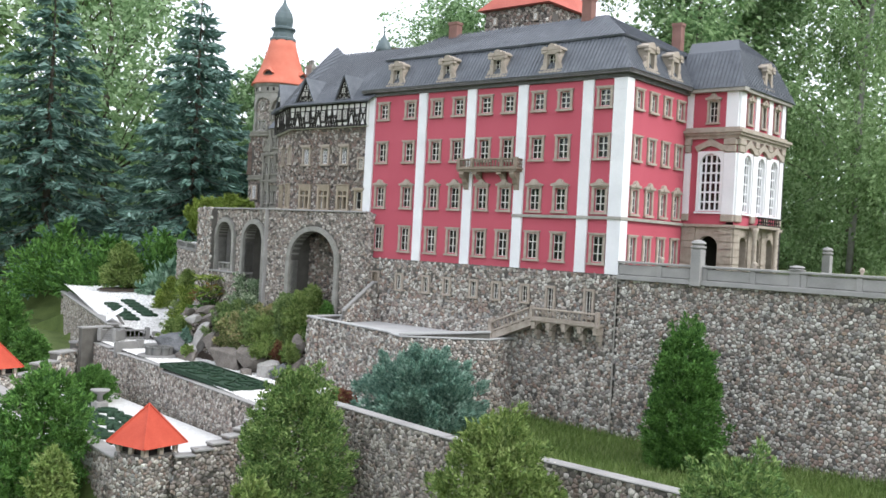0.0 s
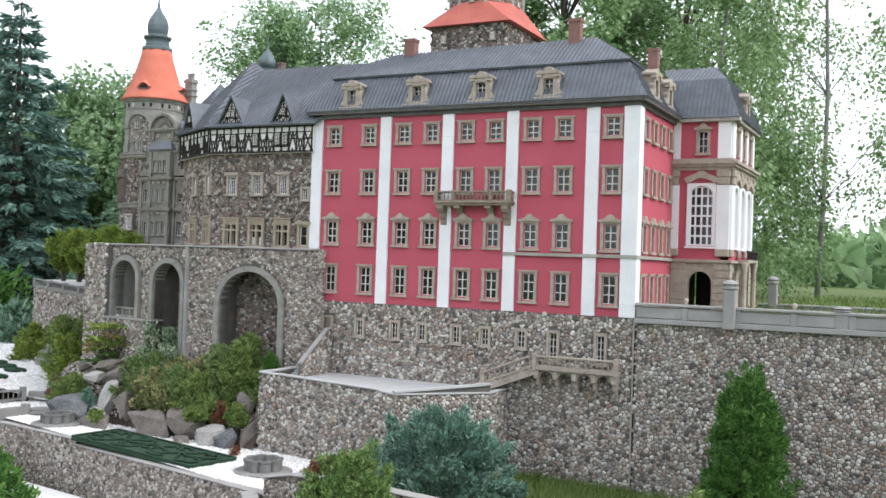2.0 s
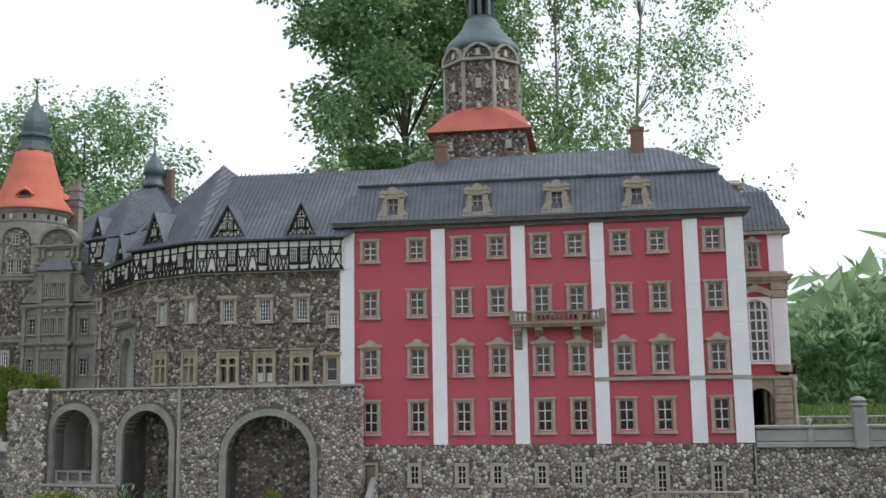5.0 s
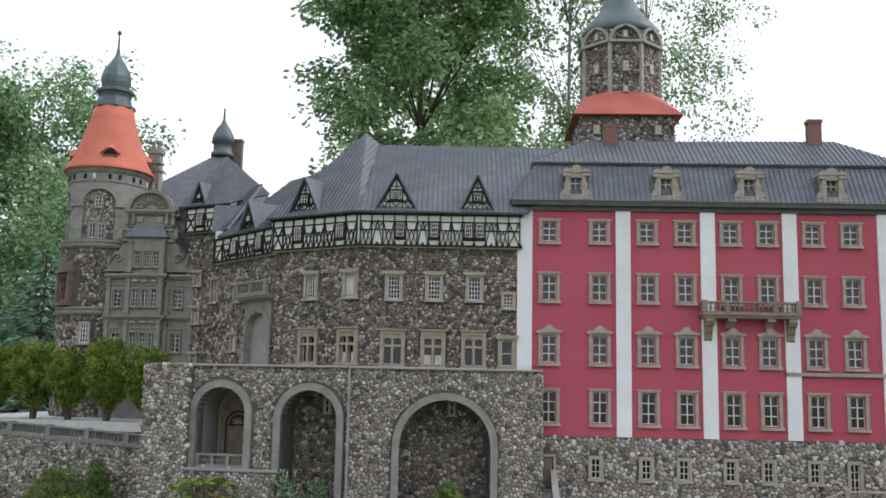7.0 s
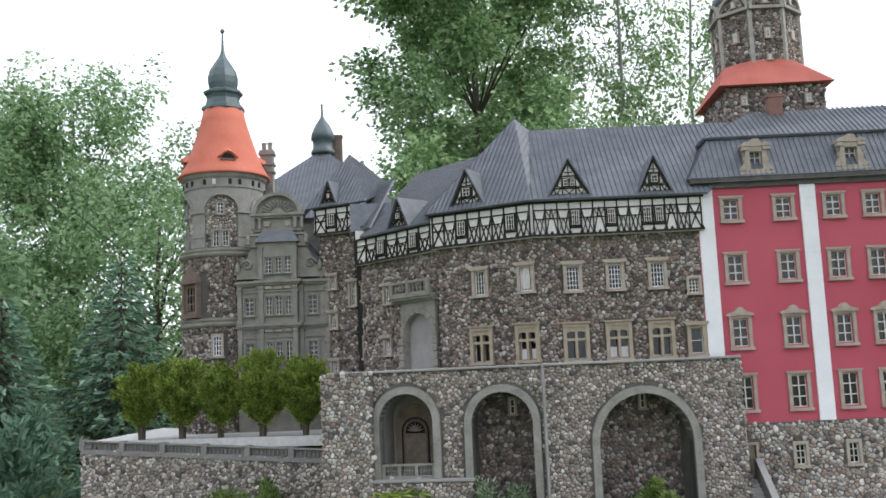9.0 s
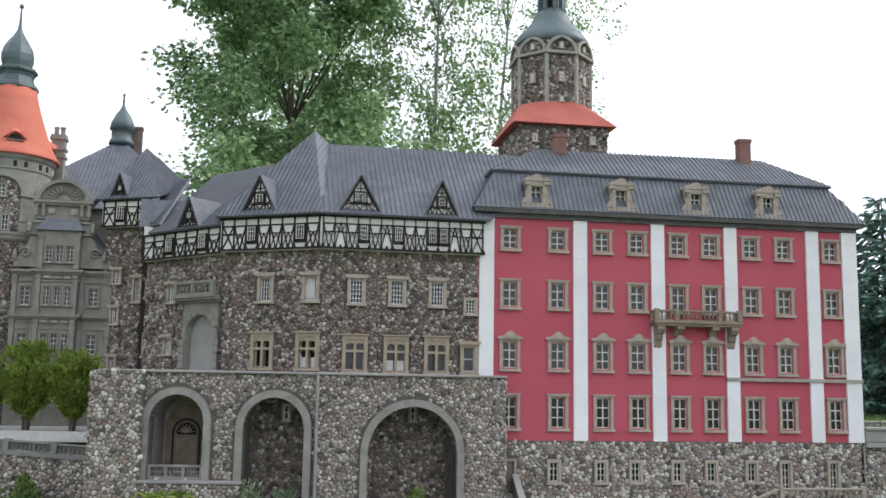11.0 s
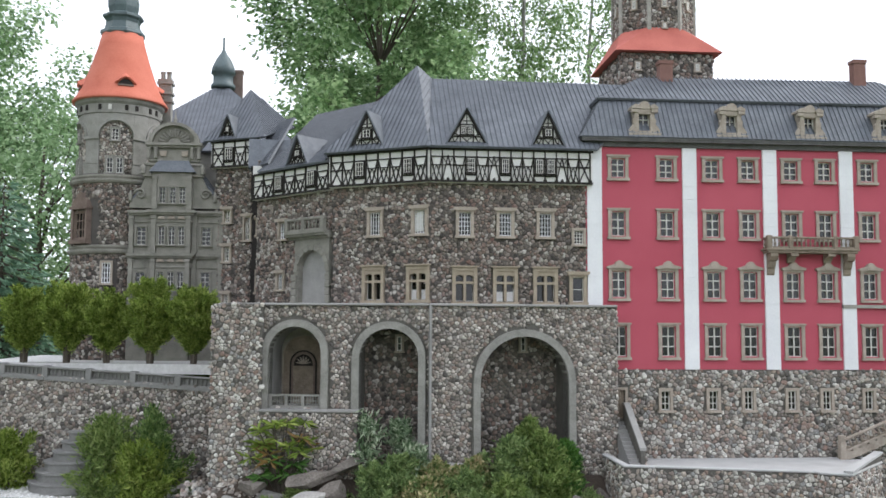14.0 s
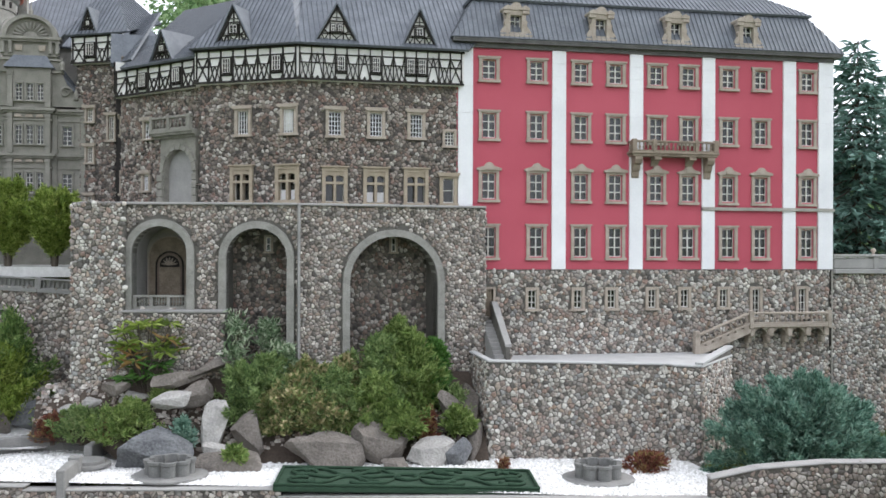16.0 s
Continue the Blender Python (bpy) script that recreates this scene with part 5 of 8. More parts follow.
roof(cup, [(q[0], q[1], ap), (q[1], q[2], ap), (q[2], q[3], ap), (q[3], q[0], ap)], "roof")
bm = bmesh.new()
box(bm, -0.4, 0.4, -0.43, 0.38, -0.02, 0.858)
part("wall", bm, M_GREYTRIM, cup)
bm = bmesh.new()
lathe(bm, [(0.056, 1.235), (0.056, 1.25), (0.046, 1.262), (0.046, 1.30), (0.056, 1.305), (0.052, 1.335), (0.034, 1.375), (0.016, 1.40), (0.006, 1.42), (0.004, 1.468), (0.007, 1.473), (0.002, 1.48)], 12)
part("cupola", bm, M_COPPER, cup, "weathered green metal cupola", smooth=True)
chimney(cup, 0.060, 0.05, 1.1, 1.335, 0.048, M_ORIEL)

# ---- round tower ----
RX, RY = -1.690, 0.870
rt = thing("round_tower", "round rubble tower with orange conical roof and green metal spire", "model tower", pose(RX, RY, -0.005) @ Matrix.Diagonal((1.028, 1.028, 1.028, 1)))


def wrapped(radius):
    def bend(p):
        a = -math.pi / 2 + (p[0] / radius) - math.pi * 0.62
        r = radius - p[1]
        return (r * math.cos(a), r * math.sin(a), p[2])
    return bend


bm = bmesh.new()
lathe(bm, [(0.160, -0.05), (0.160, 0.70)], 40)
shaft = part("shaft", bm, M_DMORTAR, rt)
span = 0.160 * math.pi * 1.24
stones_on(shaft, Matrix.Identity(4), span, 0.0, 0.685, 0.0128, 71, outside([(span * 0.31, span * 0.445, 0.435, 0.60), (span * 0.475, span * 0.56, 0.285, 0.375)]), 0, None, True, wrapped(0.160))
bm = bmesh.new()
lathe(bm, [(0.139, 0.69), (0.139, 1.0)], 40)
up = part("upper_shaft", bm, M_DMORTAR, rt)
span2 = 0.139 * math.pi * 1.24
stones_on(up, Matrix.Identity(4), span2, 0.70, 0.91, 0.0122, 72, lambda x, z: True, 0, None, 2, wrapped(0.139))
for z, r in ((0.672, 0.176), (0.688, 0.170), (0.408, 0.176), (0.424, 0.170)):
    bm = bmesh.new()
    lathe(bm, [(0.158, z - 0.010), (r - 0.005, z - 0.007), (r, z), (r, z + 0.007), (0.148, z + 0.012)], 40)
    part("string_course", bm, M_GABLE, rt)
# dressed stone shell round five arched panels of rubble
PANEL, HALF = [9 + 72 * k for k in range(5)], 24.5


def panel_foot(a):
    """The height at which the dressed stone begins at an angle, and whether that is an arch."""
    for p in PANEL:
        d = (a - p + 180) % 360 - 180
        if abs(d) < HALF:
            return 0.838 + 0.062 * math.sqrt(max(0.0, 1 - (d / HALF) ** 2)), True
    return 0.698, False


def shell(name, r0, r1, z_low, z1, a0, a1, step=1.75, label=""):
    """A curved slab of wall between two radii and angles, its foot at z_low(angle)."""
    bm = bmesh.new()
    n = max(2, int((a1 - a0) / step))
    rows = []
    for k in range(n + 1):
        a = a0 + (a1 - a0) * k / n
        c, q = math.sin(radians(a)), -math.cos(radians(a))
        zl = z_low(a)
        rows.append([bm.verts.new((r * c, r * q, z)) for r, z in ((r1, zl), (r1, z1), (r0, z1), (r0, zl))])
    for p, q in zip(rows, rows[1:]):
        for i in range(4):
            j = (i + 1) % 4
            bm.faces.new((p[i], q[i], q[j], p[j]))
    bm.faces.new(rows[0][::-1])
    bm.faces.new(rows[-1])
    bmesh.ops.recalc_face_normals(bm, faces=bm.faces[:])
    return part(name, bm, M_ASHLAR, rt, label)


for p in PANEL:
    shell("arch_spandrel", 0.136, 0.151, lambda a: panel_foot(a)[0], 0.955, p - HALF + 0.2, p + HALF - 0.2)
    shell("pier", 0.136, 0.151, lambda a: 0.698, 0.955, p + HALF, p + 72 - HALF)
    for z0, z1, d in ((0.698, 0.738, 0.0045), (0.738, 0.744, 0.007), (0.832, 0.842, 0.007)):
        shell("pier_moulding", 0.150, 0.151 + d, lambda a, z0=z0: z0, z1, p + HALF - 1.5, p + 72 - HALF + 1.5)
    mm = pose(0, 0, 0, 0, 0, p)
    bm = bmesh.new()
    for i in range(14):
        t0, t1 = math.pi * i / 14, math.pi * (i + 1) / 14
        q = []
        for e, t in ((1.0, t0), (1.0, t1), (1.14, t1), (1.14, t0)):
            a = radians(-HALF * e * math.cos(t))
            q.append((a, 0.838 + (0.062 * e + 0.002) * math.sin(t)))
        v8 = [bm.verts.new((r * math.sin(a), -r * math.cos(a), z)) for r in (0.148, 0.1565) for a, z in q]
        for f in ((4, 5, 6, 7), (0, 1, 5, 4), (2, 3, 7, 6)):
            bm.faces.new([v8[j] for j in f])
    bmesh.ops.recalc_face_normals(bm, faces=bm.faces[:])
    part("arch_moulding", bm, M_ASHLAR, rt, m=mm)
    window(rt, mm @ pose(-0.003, -0.146, 0.822), 0.036, 0.056, 0.006, "", 2, 3, M_ASHLAR, 0.006, sash_m=M_SASH, bar=0.0018)
    for dx in (-0.0175, 0.0175):
        window(rt, mm @ pose(dx - 0.002, -0.146, 0.698), 0.034, 0.070, 0.006, "", 2, 3, M_ASHLAR, 0.006, sash_m=M_SASH, bar=0.0016)
bm = bmesh.new()
lathe(bm, [(0.148, 0.930), (0.1555, 0.932), (0.1555, 0.966), (0.164, 0.974), (0.168, 0.985), (0.168, 0.992), (0.14, 0.994)], 40)
part("frieze", bm, M_ASHLAR, rt)
for k in range(20):
    a = 18 * k + (4 if k % 2 else 0)
    bm = bmesh.new()
    box(bm, -0.0058, 0.0058, -0.1585, -0.150, 0.942, 0.962)
    part("slot_window", bm, M_DARK if k % 5 else M_SASH, rt, m=pose(0, 0, 0, 0, 0, a))
mm = pose(0, 0, 0, 0, 0, -36)
bm = bmesh.new()
box(bm, -0.046, 0.046, -0.182, -0.14, 0.436, 0.450)
box(bm, -0.044, -0.033, -0.176, -0.15, 0.450, 0.565)
box(bm, 0.033, 0.044, -0.176, -0.15, 0.450, 0.565)
box(bm, -0.048, 0.048, -0.182, -0.14, 0.565, 0.576)
prism(bm, [(-0.044, 0.576), (0.044, 0.576), (0.036, 0.600), (0.018, 0.612), (0.012, 0.626), (0, 0.632), (-0.012, 0.626), (-0.018, 0.612), (-0.036, 0.600)], -0.174, -0.15)
oriel = part("oriel", bm, M_ORIEL, rt, "brown stone oriel window with a rounded cap", m=mm)
window(oriel, pose(0, -0.162, 0.452), 0.066, 0.108, 0.005, "", 3, 3, M_ORIEL, 0.004, sash_m=M_ORIEL, bar=0.004)
window(rt, pose(0, 0, 0, 0, 0, 3) @ pose(0, -0.167, 0.283), 0.046, 0.090, 0.008, "", 3, 4, M_TRIM, 0.006, sash_m=M_WHITE)
bm = bmesh.new()
prof = [(0.150, 0.984), (0.178, 0.986), (0.178, 0.993), (0.166, 1.010), (0.150, 1.040), (0.128, 1.095), (0.108, 1.155), (0.090, 1.215), (0.076, 1.275)]
lathe(bm, prof, 48)
cone = part("conical_roof", bm, M_ORANGE, rt, "orange conical roof with faint tile courses", smooth=True)
for k in range(4):
    a = 90 * k + 20 - 90
    bm = bmesh.new()
    crown = [(-0.040, 1.048), (-0.028, 1.054), (-0.015, 1.066), (0.0, 1.071), (0.015, 1.066), (0.028, 1.054), (0.040, 1.048)]
    front = [bm.verts.new((x, -0.161 if abs(x) < 0.035 else -0.148, z)) for x, z in crown]
    rear = [bm.verts.new((x * 0.55, -0.110, z + 0.030)) for x, z in crown]
    under = [bm.verts.new((x * 0.92, -0.153 if abs(x) < 0.035 else -0.141, z - 0.006)) for x, z in crown]
    for i in range(6):
        bm.faces.new((front[i], front[i + 1], rear[i + 1], rear[i]))
        bm.faces.new((front[i + 1], front[i], under[i], under[i + 1]))
    bmesh.ops.recalc_face_normals(bm, faces=bm.faces[:])
    dm = part("eyebrow_dormer", bm, M_ORANGE, cone, m=pose(0, 0, 0, 0, 0, a), smooth=False)
    # solid near-black prism stands in for the shaded dormer hollow
    bm = bmesh.new()
    prism(bm, [(-0.026, 1.040), (0.026, 1.040), (0.022, 1.050), (0.011, 1.060), (-0.011, 1.060), (-0.022, 1.050)], -0.1525, -0.11)
    part("opening", bm, M_DARK, dm)
    bm = bmesh.new()
    box(bm, -0.029, 0.029, -0.157, -0.150, 1.036, 1.041)
    part("dormer_sill", bm, M_ORIEL, dm)
bm = bmesh.new()
lathe(bm, [(0.080, 1.262), (0.086, 1.270), (0.084, 1.282), (0.070, 1.288), (0.064, 1.315), (0.068, 1.328), (0.078, 1.336), (0.078, 1.345), (0.060, 1.350), (0.053, 1.356), (0.059, 1.38), (0.060, 1.405), (0.052, 1.435), (0.036, 1.462), (0.019, 1.487), (0.009, 1.508), (0.005, 1.535), (0.003, 1.592), (0.0085, 1.598), (0.0095, 1.604), (0.004, 1.612)], 8, turn=22.5)
part("spire", bm, M_COPPER, rt, "weathered green metal spire")
chimney(rt, 0.150, 0.11, 0.8, 1.125, 0.050, M_ASHLAR)
for z in (1.03, 1.062, 1.104):
    bm = bmesh.new()
    box(bm, 0.150 - 0.031, 0.150 + 0.031, 0.11 - 0.026, 0.11 + 0.026, z, z + 0.010)
    part("chimney_band", bm, M_ASHLAR, rt)
for dx in (-0.012, 0.012):
    bm = bmesh.new()
    lathe(bm, [(0.009, 1.126), (0.009, 1.150), (0.011, 1.152), (0.011, 1.158), (0.006, 1.158)], 8, (0.150 + dx, 0.11))
    part("chimney_pot", bm, M_ASHLAR, rt)

# ---- gable house ----
gh = thing("gable_house", "grey sandstone gabled house with grouped white windows", "model castle", pose(-1.600, 0.690, 0))
GL, B0, B1, BD = 0.345, 0.088, 0.236, 0.026
BC = (B0 + B1) / 2
LEVELS = ((0.258, 0.342), (0.434, 0.514))
SIDES = (0.046, 0.288)
holes = [(c - 0.016, c + 0.016, z0 + 0.006, z1 - 0.006) for c in SIDES for z0, z1 in LEVELS]
bm = bmesh.new()
wall_slab(bm, GL, 0.0, 0.565, 0.03, holes)
gw = part("wall", bm, M_GABLE, gh)
for c in SIDES:
    for z0, z1 in LEVELS:
        window(gw, pose(c, -0.001, z0), 0.046, z1 - z0, 0.006, "", 2, 4, M_GABLE, 0.012, sash_m=M_SASH, bar=0.0019)
TRIPLE = (-0.036, 0.002, 0.038)
holes = [((B1 - B0) / 2 + c - 0.011, (B1 - B0) / 2 + c + 0.011, z0 + 0.006, z1 - 0.006) for c in TRIPLE for z0, z1 in LEVELS + ((0.592, 0.664),)]
bm = bmesh.new()
wall_slab(bm, B1 - B0, 0.0, 0.715, 0.02, holes)
bay = part("bay", bm, M_GABLE, gh, "projecting window bay of the gabled house", m=pose(B0, -BD, 0))
for c in TRIPLE:
    for z0, z1 in LEVELS + ((0.592, 0.664),):
        window(bay, pose((B1 - B0) / 2 + c, -0.001, z0), 0.034, z1 - z0, 0.0055, "", 2, 4, M_GABLE, 0.012, sash_m=M_SASH, bar=0.0019)
for x0, x1 in ((B0, B0 + 0.006), (B1 - 0.006, B1)):
    bm = bmesh.new()
    box(bm, x0, x1, -BD + 0.0202, -0.0002, 0.0, 0.715)
    part("bay_cheek", bm, M_GABLE, gh)
for z, h, d in ((0.388, 0.008, 0.010), (0.396, 0.010, 0.018), (0.352, 0.006, 0.006), (0.552, 0.008, 0.010), (0.560, 0.010, 0.018), (0.525, 0.006, 0.006)):
    for x0, x1, y in ((-0.004, B0 - d, 0.0), (B0 - d + 0.0005, B1 + d - 0.0005, -BD), (B1 + d, GL + 0.004, 0.0)):
        bm = bmesh.new()
        box(bm, x0, x1, y - d, 0.0, z, z + h)
        part("string_course", bm, M_GABLE, gw)
for c, y in ((0.010, 0.0), (0.080, 0.0), (0.246, 0.0), (0.345, 0.0), (B0 + 0.010, -BD), (B1 - 0.010, -BD)):
    for z0, z1 in ((0.20, 0.386), (0.408, 0.550)) + (((0.572, 0.700),) if y else ()):
        bm = bmesh.new()
        box(bm, c - 0.008, c + 0.008, y - 0.009, y, z0, z1)
        box(bm, c - 0.010, c + 0.010, y - 0.012, y - 0.0005, z1 - 0.012, z1 - 0.001)
        box(bm, c - 0.010, c + 0.010, y - 0.012, y - 0.0005, z0, z0 + 0.016)
        part("pilaster", bm, M_GABLE, gw)
for z0 in (0.540, 0.378):
    for c in TRIPLE:
        bm = bmesh.new()
        prism(bm, [(BC + c - 0.014, z0 - 0.004), (BC + c + 0.014, z0 - 0.004), (BC + c + 0.008, z0 + 0.006), (BC + c - 0.008, z0 + 0.006)], -BD - 0.012, -BD - 0.001)
        part("carved_boss", bm, M_TRIM, gw)
# stepped gable with scrolls under a round shell pediment
bm = bmesh.new()
prism(bm, [(0.0, 0.580), (GL, 0.580), (GL, 0.605), (0.315, 0.622), (0.290, 0.655), (0.268, 0.700), (0.268, 0.745), (0.252, 0.752), (0.252, 0.820), (0.072, 0.820), (0.072, 0.752), (0.056, 0.745), (0.056, 0.700), (0.038, 0.655), (0.020, 0.622), (0.0, 0.605)], -0.004, 0.020)
gb = part("gable", bm, M_GABLE, gh, "stepped grey stone gable with scrolls")
for z, h, x0, x1, d in ((0.700, 0.009, 0.050, 0.274, 0.014), (0.745, 0.008, 0.050, 0.274, 0.010), (0.760, 0.006, 0.066, 0.258, 0.012), (0.812, 0.008, 0.062, 0.262, 0.014), (0.820, 0.010, 0.056, 0.268, 0.022)):
    bm = bmesh.new()
    box(bm, x0, x1, -d - 0.004, 0.020, z, z + h)
    part("moulding", bm, M_GABLE, gb)
for s in (-1, 1):
    for x in (0.104, 0.076):
        bm = bmesh.new()
        lathe(bm, [(0.009, 0.768), (0.006, 0.774), (0.0075, 0.790), (0.006, 0.804), (0.009, 0.812)], 8, (BC + s * x * 0.9, -0.014))
        part("gable_column", bm, M_GABLE, gb, smooth=True)
    bm = bmesh.new()
    lathe(bm, [(0.010, 0.709), (0.008, 0.714), (0.005, 0.720), (0.010, 0.730), (0.008, 0.738), (0.003, 0.744)], 8, (BC + s * 0.112, -0.022))
    part("urn", bm, M_GABLE, gb, smooth=True)
    bm = bmesh.new()
    lathe(bm, [(0.008, 0.605), (0.006, 0.612), (0.009, 0.622), (0.006, 0.634), (0.002, 0.646)], 8, (BC + s * 0.158, -0.008))
    part("urn", bm, M_GABLE, gb, smooth=True)
    vb = bmesh.new()
    tube(vb, [(BC + s * 0.122 + s * 0.022 * (1 - 0.05 * i) * math.cos(i * 0.55), -0.010, 0.632 + 0.022 * (1 - 0.05 * i) * math.sin(i * 0.55)) for i in range(17)], [0.0055 - 0.0002 * i for i in range(17)], 6)
    part("volute", vb, M_GABLE, gb, smooth=True)
    bm = bmesh.new()
    prism(bm, [(BC + s * 0.040 - 0.010, 0.780), (BC + s * 0.040 + 0.010, 0.780), (BC + s * 0.040 + 0.012, 0.800), (BC + s * 0.040 - 0.012, 0.800)], -0.012, -0.0041)
    part("carved_boss", bm, M_TRIM, gb)
bm = bmesh.new()
rr = 0.082
prism(bm, [(BC - rr * math.cos(math.pi * i / 18), 0.830 + 0.068 * math.sin(math.pi * i / 18)) for i in range(19)], -0.006, 0.020)
tym = part("round_pediment", bm, M_GABLE, gb, "round grey pediment with a carved shell")
bm = bmesh.new()
for i in range(18):
    t0, t1 = math.pi * i / 18, math.pi * (i + 1) / 18
    prism(bm, [(BC - q * math.cos(t), 0.830 + q * 0.84 * math.sin(t)) for q, t in ((rr - 0.002, t0), (rr - 0.002, t1), (rr + 0.012, t1), (rr + 0.012, t0))], -0.026, 0.022)
bmesh.ops.remove_doubles(bm, verts=bm.verts[:], dist=1e-5)
part("pediment_lip", bm, M_GABLE, tym)
for i in range(11):
    t = math.pi * (i + 0.5) / 11
    bm = bmesh.new()
    tube(bm, [(BC - 0.024 * math.cos(t), -0.006, 0.834 + 0.018 * math.sin(t)), (BC - 0.060 * math.cos(t), -0.008, 0.834 + 0.049 * math.sin(t))], [0.0028, 0.0062], 6)
    part("shell_flute", bm, M_GABLE, tym, smooth=True)
bm = bmesh.new()
lathe(bm, [(0.010, 0.900), (0.014, 0.908), (0.006, 0.914), (0.008, 0.924), (0.003, 0.936), (0.001, 0.962)], 8, (BC, 0.0))
part("finial", bm, M_GABLE, gb)
bm = bmesh.new()
lo = [bm.verts.new(p) for p in ((B0 - 0.012, -BD - 0.014, 0.7155), (B1 + 0.012, -BD - 0.014, 0.7155), (B1 + 0.012, -0.004, 0.7155), (B0 - 0.012, -0.004, 0.7155))]
hi = [bm.verts.new(p) for p in ((B0 + 0.018, -0.016, 0.762), (B1 - 0.018, -0.016, 0.762), (B1 - 0.018, -0.005, 0.762), (B0 + 0.018, -0.005, 0.762))]
for i in range(4):
    bm.faces.new((lo[i], lo[(i + 1) % 4], hi[(i + 1) % 4], hi[i]))
bm.faces.new(lo[::-1])
bm.faces.new(hi)
part("bay_roof", bm, M_SLATE, gh)
roof(gh, [((0.0, 0.020, 0.600), (BC, 0.020, 0.840), (BC, 0.42, 0.840), (0.0, 0.42, 0.600))[::-1], ((GL, 0.020, 0.600), (GL, 0.42, 0.600), (BC, 0.42, 0.840), (BC, 0.020, 0.840))], "roof")
# near-black sheet behind the windows stands in for room shade
bm = bmesh.new()
box(bm, 0.005, GL - 0.005, 0.08, 0.10, 0.0, 0.58)
part("inner_wall", bm, M_DARK, gh)

# ---- arcade terrace ----
arcade = thing("arcade_terrace", "grey rubble terrace wall with three tall arches", "model castle")
A0, A1, A2 = (0.081, -0.059), (-0.515, -0.122), (-1.148, -0.030)
AZ, AB = 0.196, -0.58


def arch_wall(p0, p1, arches, sills=()):
    """A rubble wall pierced by round arches (x0, x1, spring) with smooth stone rings."""
    m, L = along(p0, p1)
    th = 0.05
    bm = bmesh.new()
    holes = [(a, b, lo, s + (b - a) / 2) for (a, b, s), lo in zip(arches, sills)]
    wall_slab(bm, L, AB, AZ, th, holes)
    for a, b, s in arches:
        r, c = (b - a) / 2, (a + b) / 2
        for sg in (-1, 1):
            arc = [(c + sg * r * math.cos(math.pi / 2 * k / 8), s + r * math.sin(math.pi / 2 * k / 8)) for k in range(9)]
            for k in range(8):
                prism(bm, [arc[k], arc[k + 1], (arc[k + 1][0], s + r), (arc[k][0], s + r)][::-sg], 0.0005, th - 0.0005)
    ob = part("wall", bm, M_MORTAR, arcade, m=m)
    for (a, b, s), lo in zip(arches, sills):
        r, c, w = (b - a) / 2, (a + b) / 2, 0.022
        bm = bmesh.new()
        for k in range(18):
            t0, t1 = math.pi * k / 18, math.pi * (k + 1) / 18
            prism(bm, [(c - r * math.cos(t0), s + r * math.sin(t0)), (c - r * math.cos(t1), s + r * math.sin(t1)), (c - (r + w) * math.cos(t1), s + (r + w) * math.sin(t1)), (c - (r + w) * math.cos(t0), s + (r + w) * math.sin(t0))], -0.014, th)
        box(bm, a - w, a, -0.014, th, lo, s)
        box(bm, b, b + w, -0.014, th, lo, s)
        bmesh.ops.remove_doubles(bm, verts=bm.verts[:], dist=1e-5)
        part("arch_ring", bm, M_ASHLAR, ob, "smooth grey stone arch ring")
    return ob, m, L


def keep_arches(arches, sills):
    def keep(x, z):
        for (a, b, s), lo in zip(arches, sills):
            c, r = (a + b) / 2, (b - a) / 2 + 0.03
            if lo < z < s and abs(x - c) < r or (z >= s and (x - c) ** 2 + (z - s) ** 2 < r * r):
                return False
        return True
    return keep


AR3 = [(0.160, 0.440, -0.036)]
w3, m3, L3 = arch_wall(A1, A0, AR3, (-0.56,))
AR12 = [(0.152, 0.314, 0.050), (0.430, 0.610, 0.036)]
w12, m12, L12 = arch_wall(A2, A1, AR12, (-0.118, -0.56))
stones_on(w3, Matrix.Identity(4), L3, AB + 0.1, AZ, 0.0125, 81, keep_arches(AR3, (-0.56,)), 200, 0.05, 2)
stones_on(w12, Matrix.Identity(4), L12, AB + 0.1, AZ, 0.0125, 82, keep_arches(AR12, (-0.118, -0.56)), 200, 0.4, 2)
# corner pier, projecting, with lighter stones
mp, Lp = along((-1.168, -0.060), (-1.018, -0.082))
bm = bmesh.new()
box(bm, 0, Lp, 0, 0.05, AB, AZ + 0.004)
pier = part("corner_pier", bm, M_MORTAR, arcade, m=mp)
stones_on(pier, Matrix.Identity(4), Lp, AB + 0.1, AZ + 0.004, 0.0135, 83, lambda x, z: True, 120, 0.08)
mq, Lq = along((-1.168, 0.45), (-1.168, -0.060))
bm = bmesh.new()
box(bm, 0, Lq, 0, 0.03, AB, AZ)
sidew = part("side_wall", bm, M_MORTAR, arcade, m=mq)
stones_on(sidew, Matrix.Identity(4), Lq, AB + 0.1, AZ, 0.0135, 84, lambda x, z: True)
mq, Lq = along(A0, (A0[0], 0.0))
bm = bmesh.new()
box(bm, 0, Lq, 0, 0.03, AB, AZ)
sidew = part("side_wall", bm, M_MORTAR, arcade, m=mq)
stones_on(sidew, Matrix.Identity(4), Lq, AB + 0.1, AZ, 0.0135, 85, lambda x, z: True)
